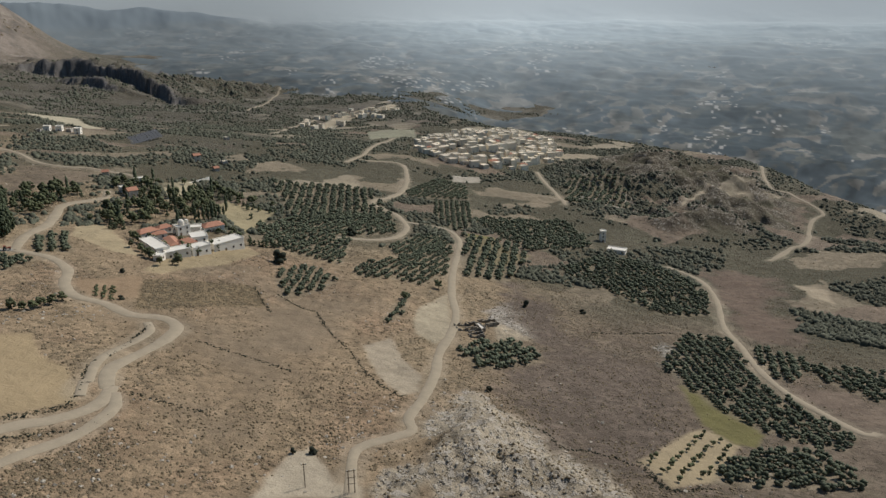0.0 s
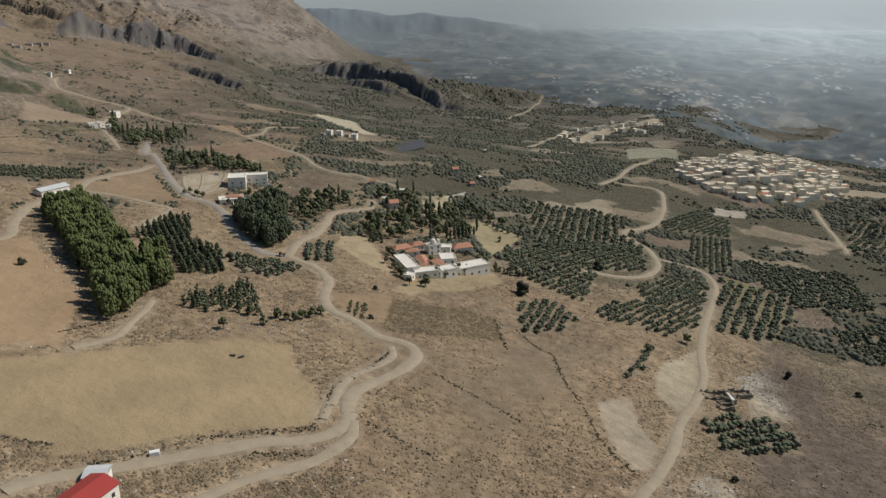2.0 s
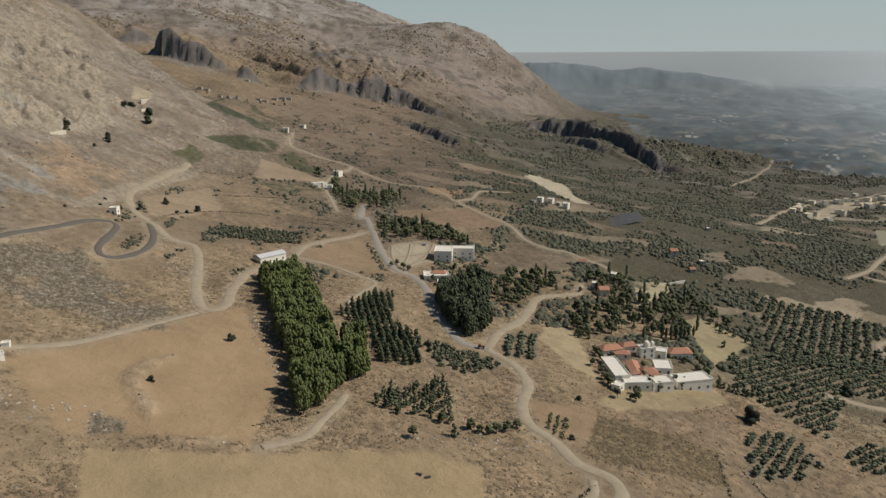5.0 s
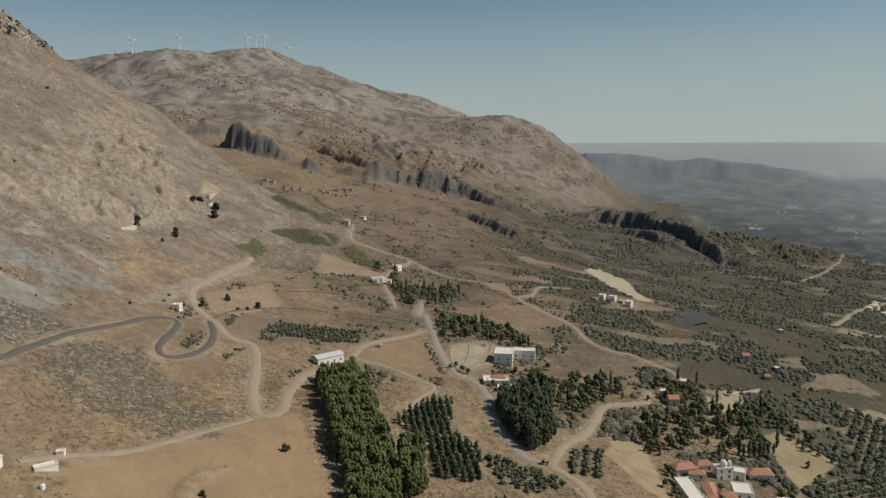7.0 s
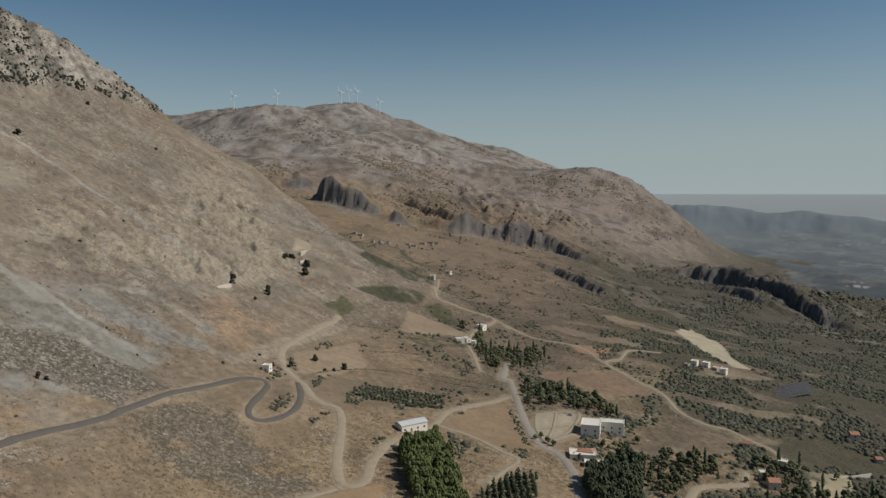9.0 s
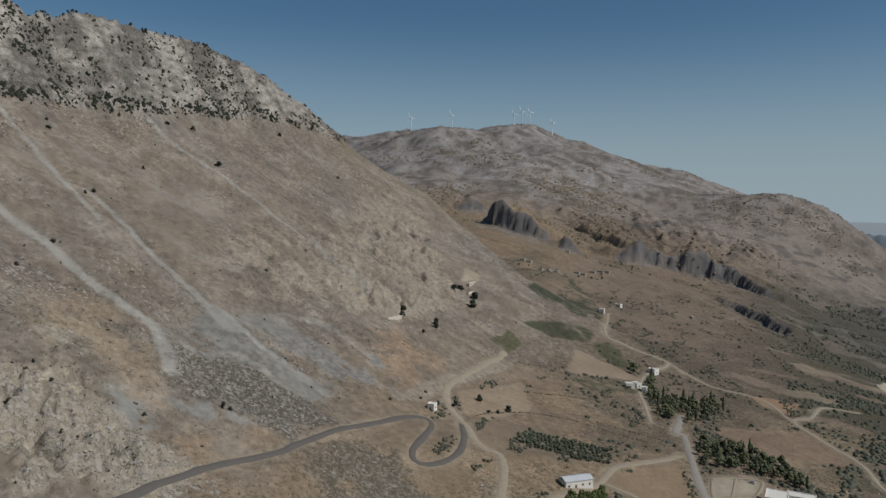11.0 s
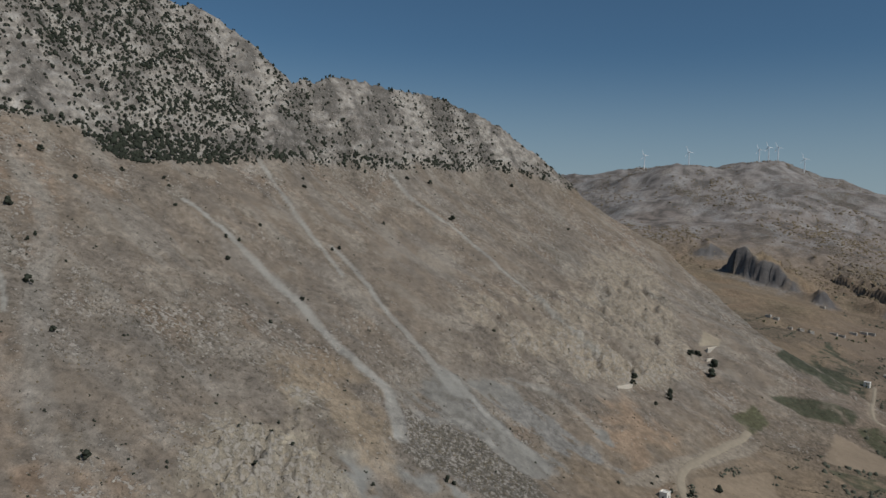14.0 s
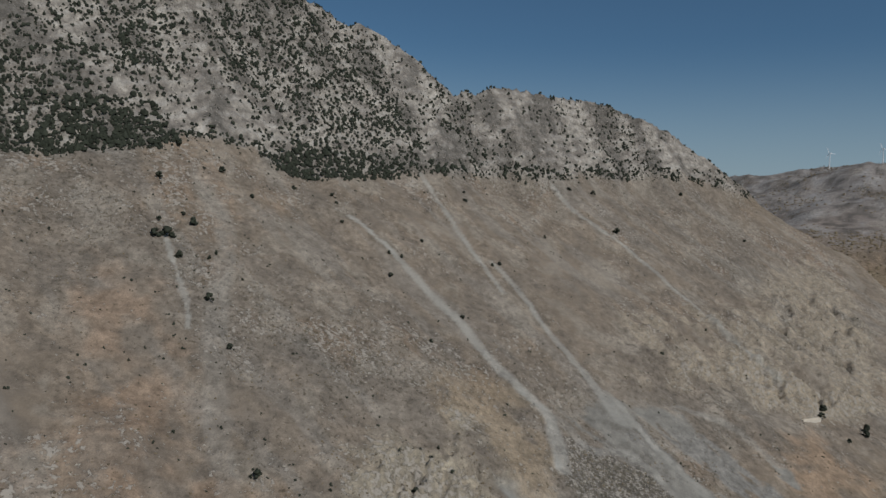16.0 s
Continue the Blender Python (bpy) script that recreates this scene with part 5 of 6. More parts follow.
    me.polygons.foreach_set("use_smooth", np.ones(len(quads), bool))
    if me.polygons[len(me.polygons) // 2].normal.z < 0:
        me.flip_normals()
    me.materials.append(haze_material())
    return me


tagged(new("backdrop", far_plain()), "farmland plain and sea with blue-grey haze painted into the colour", "distance", kind="structure")


# ---- plants ----
def clump(verts, faces, centre, size, rng, flat=0.8):
    """An uneven leaf clump: a jittered twenty-sided lump."""
    g = (1 + 5 ** 0.5) / 2
    base = np.array([(-1, g, 0), (1, g, 0), (-1, -g, 0), (1, -g, 0), (0, -1, g), (0, 1, g), (0, -1, -g), (0, 1, -g), (g, 0, -1), (g, 0, 1), (-g, 0, -1), (-g, 0, 1)]) / 1.9
    tri = [(0, 11, 5), (0, 5, 1), (0, 1, 7), (0, 7, 10), (0, 10, 11), (1, 5, 9), (5, 11, 4), (11, 10, 2), (10, 7, 6), (7, 1, 8),
           (3, 9, 4), (3, 4, 2), (3, 2, 6), (3, 6, 8), (3, 8, 9), (4, 9, 5), (2, 4, 11), (6, 2, 10), (8, 6, 7), (9, 8, 1)]
    p = base * (size * rng.uniform(0.65, 1.3, (12, 1))) * (1, 1, flat) + centre
    faces += [(a + len(verts), b + len(verts), c + len(verts)) for a, b, c in tri]
    verts += p.tolist()


def trunk_shape(high, wide, rng, limbs=3):
    """A tapered trunk with a few limbs, six-sided."""
    verts, faces = [], []

    def rod(a, b, ra, rb):
        a, b = np.array(a, float), np.array(b, float)
        way = (b - a) / np.linalg.norm(b - a)
        u = np.cross(way, (0.3, 0.9, 0.1))
        u /= np.linalg.norm(u)
        v = np.cross(way, u)
        n = len(verts)
        for c, rad in ((a, ra), (b, rb)):
            for k in range(6):
                verts.append((c + rad * (math.cos(k * math.pi / 3) * u + math.sin(k * math.pi / 3) * v)).tolist())
        faces.extend([(n + k, n + (k + 1) % 6, n + 6 + (k + 1) % 6, n + 6 + k) for k in range(6)])

    top = (rng.uniform(-0.2, 0.2), rng.uniform(-0.2, 0.2), high)
    rod((0, 0, -0.6), top, wide, wide * 0.45)
    for k in range(limbs):
        turn, low = k * 2.2 + rng.uniform(0, 1), high * rng.uniform(0.5, 0.95)
        out = high * rng.uniform(0.25, 0.5)
        rod((0, 0, low), (math.cos(turn) * out, math.sin(turn) * out, low + out * 0.9), wide * 0.4, wide * 0.12)
    return verts, faces


def crown_shape(kind, rng):
    verts, faces = [], []
    if kind in ("pine", "dark_pine"):
        for k in range(120):
            up = rng.uniform(0, 1)
            wide = 2.9 * math.sin(math.pi * (0.2 + 0.72 * up)) ** 0.7 + 0.1
            turn, out = rng.uniform(0, 6.28), wide * math.sqrt(rng.uniform(0.1, 1.0))
            clump(verts, faces, (math.cos(turn) * out, math.sin(turn) * out, 1.8 + 9.4 * up), rng.uniform(0.36, 0.66), rng, 1.8)
    elif kind == "pine_small":
        for k in range(16):
            up = rng.uniform(0, 1)
            turn, out = rng.uniform(0, 6.28), (1.6 * (1 - up) ** 0.7 + 0.15) * rng.uniform(0.3, 1.0)
            clump(verts, faces, (math.cos(turn) * out, math.sin(turn) * out, 0.9 + 5.2 * up), rng.uniform(0.6, 1.0) * (1.1 - 0.5 * up), rng)
    elif kind == "cypress":
        for k in range(22):
            up = k / 21
            turn, out = rng.uniform(0, 6.28), 0.55 * math.sin(math.pi * (0.12 + 0.8 * up)) * rng.uniform(0.2, 1)
            clump(verts, faces, (math.cos(turn) * out, math.sin(turn) * out, 0.8 + 10.2 * up), 0.95 * math.sin(math.pi * (0.15 + 0.76 * up)) + 0.12, rng, 1.5)
    elif kind == "olive":
        for k in range(11):
            turn, up = rng.uniform(0, 6.28), rng.uniform(0, 1)
            out = 1.75 * math.sqrt(1 - (up * 0.9) ** 2) * rng.uniform(0.3, 1.0)
            clump(verts, faces, (math.cos(turn) * out, math.sin(turn) * out, 0.95 + 1.6 * up), rng.uniform(0.6, 1.0), rng)
    elif kind == "broad":
        for k in range(22):
            turn, up = rng.uniform(0, 6.28), rng.uniform(-0.5, 1)
            out = 2.5 * math.sqrt(max(0.05, 1 - up * up * 0.9)) * rng.uniform(0.35, 1.0)
            clump(verts, faces, (math.cos(turn) * out, math.sin(turn) * out, 4.0 + 2.6 * up), rng.uniform(0.8, 1.4), rng)
    elif kind == "young":
        for k in range(5):
            clump(verts, faces, (rng.uniform(-0.6, 0.6), rng.uniform(-0.6, 0.6), rng.uniform(0.9, 1.9)), rng.uniform(0.45, 0.75), rng)
    elif kind == "vine":
        for k in range(5):
            clump(verts, faces, (rng.uniform(-0.3, 0.3), (k - 2) * 0.55, rng.uniform(0.6, 1.0)), rng.uniform(0.35, 0.55), rng)
    elif kind == "bush":
        for k in range(9):
            turn, out = rng.uniform(0, 6.28), rng.uniform(0.1, 1.5)
            clump(verts, faces, (math.cos(turn) * out, math.sin(turn) * out, rng.uniform(0.4, 2.3) * (1.2 - out / 2.4)), rng.uniform(0.6, 1.1), rng)
    return verts, faces


def mesh_of(name, verts, faces, *mats):
    me = bpy.data.meshes.new(name)
    me.from_pydata(verts, [], faces)
    for m in mats:
        me.materials.append(m)
    me.polygons.foreach_set("use_smooth", np.ones(len(me.polygons), bool))
    me.update()
    return me


TREES = {  # trunk height, trunk radius, leaves, name, words
    "pine": (6.0, 0.22, PINE, "pine_tree", "tall dense green pine in the planted wood"),
    "dark_pine": (6.0, 0.22, CONIFER, "pine_tree", "tall dark pine in the wood beside the road"),
    "pine_small": (2.0, 0.10, CONIFER, "young_conifer", "young dark conifer in a planted row"),
    "cypress": (3.0, 0.16, CONIFER, "cypress_tree", "slender dark cypress by the monastery"),
    "olive": (1.2, 0.22, OLIVE, "olive_tree", "grey-green olive tree in a terraced grove"),
    "broad": (4.2, 0.24, LEAVES, "broadleaf_tree", "dark green leafy tree near the buildings"),
    "young": (1.0, 0.06, LEAVES, "young_fruit_tree", "small young fruit tree on bare orchard soil"),
    "vine": (0.7, 0.04, LEAVES, "vine_row_plant", "low green vine on reddish soil"),
    "bush": (0.6, 0.08, JUNIPER, "bush", "dark lone bush on the dry slope"),
}
plant_rng = np.random.default_rng(7)
SHAPES = {}
for kind, (tall, thick, leaves, name, words) in TREES.items():
    SHAPES[kind] = []
    for n in range(4):
        t = trunk_shape(tall, thick, plant_rng)
        c = crown_shape(kind, plant_rng)
        SHAPES[kind].append((t, c, mesh_of("trunk", *t, BARK), mesh_of("crown", *c, leaves)))


def fill(ring, gap, jitter, rng, turn=0.35):
    """Places inside a ring: scattered, or in close rows along the plot's length."""
    p = np.array(ring, float)
    mid, reach = p.mean(0), np.abs(p - p.mean(0)).max() * 1.5
    in_rows = jitter < gap * 0.2
    if in_rows:
        spread = np.linalg.eigh(np.cov((p - mid).T))[1][:, 1]
        turn = math.atan2(spread[1], spread[0])
    near, wide = (gap * 0.70, gap * 1.04) if in_rows else (gap, gap)
    n = int(reach / near) + 1
    u, v = np.meshgrid(np.arange(-n, n + 1) * near, np.arange(-n, n + 1) * wide)
    u, v = u.ravel() + rng.normal(0, jitter, u.size), v.ravel() + rng.normal(0, jitter, v.size)
    x, y = mid[0] + u * math.cos(turn) - v * math.sin(turn), mid[1] + u * math.sin(turn) + v * math.cos(turn)
    keep = signed_distance(x, y, ring) > 0.8
    keep &= road_distance(x, y) > 4.5
    return x[keep], y[keep]


def plant(kind, x, y, size, turn, label="", group=""):
    """One tree as a thing of its own."""
    tall, thick, leaves, name, words = TREES[kind]
    t, c, trunk, crown = SHAPES[kind][int(abs(x * 7 + y * 13)) % 4]
    tree = tagged(new(name), label or words, name.replace("_", " "), group)
    tree.matrix_basis = Matrix.LocRotScale((x, y, float(height(x, y)) - 0.1), Euler((0, 0, turn)), (size, size, size * (0.9 + 0.3 * ((x * 3.7) % 1))))
    for part_name, me in (("trunk", trunk), ("crown", crown)):
        new(part_name, me).parent = tree
    return tree


def many(name, kind, x, y, sizes, rng, label):
    """Many plants of one kind as one object: too many to count."""
    verts, faces, marks = [], [], []
    z = height(x, y)
    start = 0
    for n in range(len(x)):
        t, c, *_ = SHAPES[kind][n % 4]
        a, s = rng.uniform(0, 6.28), sizes[n]
        ca, sa = math.cos(a) * s, math.sin(a) * s
        for mark, (v, f) in enumerate((t, c)):
            v = np.array(v)
            verts.append(np.stack([x[n] + v[:, 0] * ca - v[:, 1] * sa, y[n] + v[:, 0] * sa + v[:, 1] * ca, z[n] - 0.1 + v[:, 2] * s * rng.uniform(0.9, 1.15)], -1))
            faces += [tuple(k + start for k in face) for face in f]
            marks += [mark] * len(f)
            start += len(v)
    me = mesh_of(name, np.concatenate(verts).tolist(), faces, BARK, TREES[kind][2])
    me.polygons.foreach_set("material_index", np.array(marks, np.int32))
    return tagged(new(name, me), label, TREES[kind][3].replace("_", " "), kind="stuff")


SINGLE = ("forest", "forest_east", "forest_road", "plantation", "plantation_low", "grove_dense", "grove_road", "grove_plot", "woods_monastery", "woods_white", "orchard_young", "vines")
for name, (kind, gap, ring) in GROVES.items():
    rng = np.random.default_rng(len(name) * 31 + int(gap * 10))
    wild = kind in ("pine", "dark_pine", "mixed")
    if kind == "olive" and name not in SINGLE:
        gap *= 0.84
    gx, gy = fill(ring, gap, gap * (0.28 if wild else 0.08), rng)
    for which in (("broad", "cypress", "pine_small") if kind == "mixed" else (kind,)):
        draw = np.random.default_rng(5).random(len(gx))
        pick = np.ones(len(gx), bool) if kind != "mixed" else {"broad": draw < 0.66, "cypress": draw > 0.93, "pine_small": (draw >= 0.66) & (draw <= 0.93)}[which]
        if not wild:
            pick &= np.random.default_rng(11).random(len(gx)) > 0.05
        sizes = rng.uniform(0.8, 1.2, len(gx)) * {"olive": gap / 5.2, "pine_small": 0.88}.get(which, 1.0)
        if name in SINGLE:
            for n in np.flatnonzero(pick):
                plant(which, float(gx[n]), float(gy[n]), float(sizes[n]), float(rng.uniform(0, 6.28)), group="trees of the " + name.replace("_", " "))
        elif pick.any():
            many(TREES[which][3].replace("_tree", "") + "_grove", which, gx[pick], gy[pick], sizes[pick], rng, "rows of " + TREES[which][4].split(" in ")[0].split(" near ")[0].split(" by ")[0] + "s on dry ground")

# trees round the buildings and along the lanes
near_rng = np.random.default_rng(17)
for which, places in NEAR_TREES.items():
    for tx, ty in places:
        plant(which, tx, ty, float(near_rng.uniform(0.7, 1.1)) * (0.75 if which == "broad" else 1.0), float(near_rng.uniform(0, 6.28)))


# ---- wild growth, stones and cliffs ----
def heap(name, mat, x, y, size, tall, rng, label, category, lumps=1, sink=0.15):
    """Many small lumps (shrubs or stones) as one object."""
    base = np.array([(1, 0, 0), (0, 1, 0), (-1, 0, 0), (0, -1, 0), (0.6, 0.6, 0.62), (-0.6, 0.6, 0.62), (-0.6, -0.6, 0.62), (0.6, -0.6, 0.62), (0, 0, 1.0)])
    tri = np.array([(0, 1, 4), (1, 2, 5), (2, 3, 6), (3, 0, 7), (0, 4, 7), (1, 5, 4), (2, 6, 5), (3, 7, 6), (4, 5, 8), (5, 6, 8), (6, 7, 8), (7, 4, 8)])
    x, y, size = (np.repeat(v, lumps) for v in (x, y, size))
    if lumps > 1:
        x, y = x + rng.normal(0, 0.3, x.size) * size, y + rng.normal(0, 0.3, x.size) * size
        size = size * rng.uniform(0.5, 1.0, x.size)
    z = height(x, y)
    a = rng.uniform(0, 6.28, x.size)[:, None]
    p = base[None] * rng.uniform(0.6, 1.3, (x.size, 9, 1)) * (size[:, None, None] / 2)
    px, py = p[..., 0] * np.cos(a) - p[..., 1] * np.sin(a), p[..., 0] * np.sin(a) + p[..., 1] * np.cos(a)
    pz = p[..., 2] * tall * rng.uniform(0.8, 1.25, (x.size, 1)) - sink * size[:, None]
    if lumps > 1:
        pz = pz + rng.uniform(0, 0.35, (x.size, 1)) * size[:, None]
    verts = np.stack([px + x[:, None], py + y[:, None], pz + z[:, None]], -1).reshape(-1, 3)
    faces = (tri[None] + (np.arange(x.size) * 9)[:, None, None]).reshape(-1, 3)
    me = bpy.data.meshes.new(name)
    me.from_pydata(verts.tolist(), [], faces.tolist())
    me.polygons.foreach_set("use_smooth", np.full(len(me.polygons), mat is not STONE))
    me.materials.append(mat)
    return tagged(new(name, me), label, category, kind="stuff")


wild = np.random.default_rng(21)


def strewn(count, near, far, low=-42, high=126):
    """Places spread evenly over bearing and over the distance's logarithm."""
    a, r = np.radians(wild.uniform(low, high, count)), np.exp(wild.uniform(math.log(near), math.log(far), count))
    x, y = HUB[0] - r * np.sin(a), HUB[1] + r * np.cos(a)
    return x, y, road_distance(x, y)


# low scrub
sx, sy, away = strewn(140000, 130, 900)
_, growth, stones = land_cover(sx, sy, away)
_, rocky_here, _ = land_forms(sx, sy)
thick = np.clip(growth * 1.1 + 0.35 * fbm(sx / 22, sy / 22, 3, 77) * smooth(0.02, 0.3, growth), 0, 1) ** 1.7
keep = (wild.random(sx.size) < thick) & (away > 4.0) & (rocky_here < 0.4)
heap("scrub", SCRUB, sx[keep], sy[keep], wild.uniform(0.45, 1.25, keep.sum()) ** 1.4, 1.0, wild, "low dry grey-brown scrub over the slopes", "scrub")
# stones
sx, sy, away = strewn(60000, 130, 1050)
_, growth, stones = land_cover(sx, sy, away)
keep = (wild.random(sx.size) < np.clip(stones, 0, 1) ** 1.7 * 0.8) & (away > 4.5)
heap("loose_stones", STONE, sx[keep], sy[keep], wild.uniform(0.5, 1.45, keep.sum()) ** 1.7, 0.8, wild, "pale broken limestone blocks on the ground", "stones", sink=0.1)
# blocks cleared to the edges of fields and banks
bx, by = [], []
for line, spread in (([(-206, 256), (-192, 265), (-181, 282), (-166, 296), (-154, 313)], 6.0), ([(-286, 298), (-300, 325), (-309, 344), (-326, 382), (-331, 404)], 3.0),
                     ([(-450, 318), (-406, 292), (-371, 276), (-352, 270)], 6.0), ([(-330, 283), (-303, 271), (-277, 257), (-253, 243)], 2.5), ([(-304, 145), (-294, 153), (-285, 158), (-280, 170)], 5.0)):
    p = road_line(line, 0.8)
    bx.append(p[:, 0] + wild.normal(0, spread, len(p)))
    by.append(p[:, 1] + wild.normal(0, spread, len(p)))
bx, by = np.concatenate(bx), np.concatenate(by)
keep = road_distance(bx, by) > 4.5
heap("field_stones", STONE, bx[keep], by[keep], wild.uniform(0.6, 1.5, keep.sum()) ** 1.6, 0.8, wild, "pale stone blocks cleared to the field edges", "stones", sink=0.1)
# junipers of the stony top
sx, sy, away = strewn(90000, 420, 1080, 60, 128)
_, rocky_here, _ = land_forms(sx, sy)
face = mountain(sx, sy)
patch = fbm(sx / 60, sy / 60, 4, 91)
up = face - bush_line(sx, sy)
crowd = np.exp(-(((sx + 770) / 90) ** 2 + ((sy + 35) / 60) ** 2))
chance = rocky_here * np.clip(0.38 + 0.95 * patch + 0.6 * crowd, 0.08, 0.95) + 0.55 * smooth(-5, 0, up) * smooth(9, 3, up)
keep = wild.random(sx.size) < chance
heap("junipers", JUNIPER, sx[keep], sy[keep], wild.uniform(1.1, 2.05, keep.sum()) ** 2, 1.6, wild, "dark juniper bushes among pale limestone", "junipers", 2)
# the dense belt of junipers along the foot of the rock
sx, sy, away = strewn(70000, 420, 1080, 72, 128)
up, deep = mountain(sx, sy) - bush_line(sx, sy), bush_line(sx, sy, 1)
belt = smooth(-3, 2, up) * smooth(deep * 1.15, deep * 0.6, up) * smooth(-0.55, -0.1, fbm(sx / 45, sy / 45, 3, 95))
keep = (wild.random(sx.size) < belt * 0.75) & (land_forms(sx, sy)[0] > 0.5)
heap("junipers", JUNIPER, sx[keep], sy[keep], wild.uniform(1.5, 2.4, keep.sum()) ** 2, 1.4, wild, "dense belt of dark junipers below the rocks", "junipers", 2)
# shrubs on the dry flank
sx, sy, away = strewn(15000, 300, 1050, 52, 126)
steep_here, rocky_here, _ = land_forms(sx, sy)
keep = (steep_here > 0.5) & (rocky_here < 0.5) & (away > 6) & (wild.random(sx.size) < 0.10 + 0.25 * smooth(240, 290, mountain(sx, sy)))
heap("flank_shrubs", JUNIPER, sx[keep], sy[keep], wild.uniform(0.5, 1.35, keep.sum()) ** 2, 1.3, wild, "small dark shrubs dotted over the dry flank", "shrubs", 2)
# shrubs of the far mountain
sx, sy, away = strewn(26000, 1850, 3500, 27, 72)
keep = (wild.random(sx.size) < np.clip(0.25 + 0.7 * fbm(sx / 160, sy / 160, 4, 97), 0, 1)) & (bare_height(sx, sy) > 40)
heap("far_shrubs", SCRUB, sx[keep], sy[keep], wild.uniform(4.0, 11.0, keep.sum()), 0.8, wild, "dark shrubs speckling the far mountain", "shrubs")
# olive and oak cover of the middle distance
sx, sy, away = strewn(150000, 420, 2100, -42, 52)
_, growth, stones = land_cover(sx, sy, away)
clear = np.full(sx.size, -99.0)
for ring in (*[v[2] for v in GROVES.values()], *[COVER[k] for k in ("meadow", "meadow_b", "plaza", "soil_red_b", "quarry_strip", "terrace_soil", "field_brown", "brown_plain", "monastery_yard")], *VILLAGE.values()):
    clear = np.maximum(clear, signed_distance(sx, sy, ring))
chance = np.clip(growth - 0.12 + 1.4 * fbm(sx / 80, sy / 80, 4, 79), 0, 1) ** 1.2
chance = chance * smooth(0.42, 0.62, growth)
chance = chance * (1 - 0.85 * smooth(33, 38, polar(sx, sy, HUB)[0]))
keep = (wild.random(sx.size) < chance * 0.95) & (away > 6) & (clear < 0)
heap("tree_cover", COUNTRY, sx[keep], sy[keep], wild.uniform(2.2, 5.4, keep.sum()) * (1 + 0.5 * smooth(900, 1900, polar(sx[keep], sy[keep], HUB)[1])), 1.25, wild, "scattered olive and oak trees over far terraces", "trees")

# scrub along the terrace banks under the mountain
sx, sy, away = strewn(60000, 430, 1500, 36, 62)
banks = np.sin(bare_height(sx, sy) * 0.8 + 1.3 * fbm(sx / 70, sy / 70, 3, 83)) + 0.8 * fbm(sx / 45, sy / 45, 3, 85)
keep = (banks > 0.85) & (away > 5) & (land_forms(sx, sy)[0] < 0.25) & (wild.random(sx.size) < 0.36)
for name in ("terrace_soil", "terrace_soil_b", "field_brown", "plaza", "quarry_strip"):
    keep &= signed_distance(sx, sy, COVER[name]) < 0
heap("bank_scrub", COUNTRY, sx[keep], sy[keep], wild.uniform(1.2, 3.4, keep.sum()), 1.0, wild, "dark scrub and small trees along terrace banks", "scrub", 2)

# scrub along hedge and bank lines; in gullies it stands in for their shadow
hx, hy = [], []
for line in HEDGES.values():
    p = road_line(line, 0.45)
    hx.append(p[:, 0] + wild.normal(0, 0.45, len(p)))
    hy.append(p[:, 1] + wild.normal(0, 0.45, len(p)))
hx, hy = np.concatenate(hx), np.concatenate(hy)
keep = wild.random(hx.size) < 0.8
heap("hedge_scrub", JUNIPER, hx[keep], hy[keep], wild.uniform(0.4, 1.05, keep.sum()), 1.0, wild, "dark scrub along field banks, and in place of gully shadows", "scrub", 2)

for bx, by, wide in BUSHES_A + BUSHES_B + BUSHES_C:
    plant("bush", bx, by, wide / 3.7, bx * 0.7, "dark round bush standing alone on dry ground")


# ---- buildings ----
WHITE = material("whitewashed_wall", (0.82, 0.77, 0.68), 0.85, 0.08, 0.4)
GREY_WALL = material("weathered_grey_render", (0.40, 0.37, 0.33), 0.9, 0.12, 0.4)
OCHRE = material("ochre_stone_wall", (0.56, 0.50, 0.41), 0.9, 0.18, 0.6, each=0.3)
FLAT_ROOF = material("pale_flat_roof", (0.70, 0.66, 0.585), 0.9, 0.12, 0.25)
TILE = material("terracotta_tiles", (0.39, 0.20, 0.135), 0.85, 0.28, 0.9, 0.05, 0.25, each=0.25)
RED_SHEET = material("red_metal_sheet", (0.36, 0.045, 0.035), 0.5, 0.12, 0.15)
GREY_SHEET = material("light_grey_metal_sheet", (0.55, 0.56, 0.56), 0.5, 0.12, 0.2)
VILLAGE_WALL = material("warm_plastered_wall", (0.78, 0.70, 0.565), 0.9, 0.15, 0.5, each=0.4)
VILLAGE_ROOF = material("dusty_concrete_roof", (0.62, 0.54, 0.425), 0.9, 0.2, 0.3, each=0.7)
WINDOW = material("dark_window_glass", (0.035, 0.04, 0.045), 0.2, 0.2, 1.0)
SHUTTER = material("brown_wood_door", (0.12, 0.075, 0.045), 0.7, 0.2, 2.0)
STEEL = material("white_painted_steel", (0.78, 0.78, 0.77), 0.4, 0.04, 0.2)
DARK_METAL = material("dark_metal", (0.06, 0.06, 0.06), 0.5, 0.1, 1.0)


def part(name, bm, mat, parent, label=""):
    """Links a bmesh as one mesh object under a thing or part."""
    me = bpy.data.meshes.new(name)
    bm.to_mesh(me)
    bm.free()
    me.materials.append(mat)
    ob = tagged(new(name, me), label)
    ob.parent = parent
    return ob


def box(bm, x, y, z, lx, ly, lz, bevel=0.0):
    """A box by its middle and its sides."""
    made = bmesh.ops.create_cube(bm, size=1)["verts"]
    bmesh.ops.transform(bm, verts=made, matrix=Matrix.LocRotScale((x, y, z), None, (lx, ly, lz)))
    if bevel:
        bmesh.ops.bevel(bm, geom=list({e for v in made for e in v.link_edges}), offset=bevel, segments=1, affect="EDGES")
    return bm


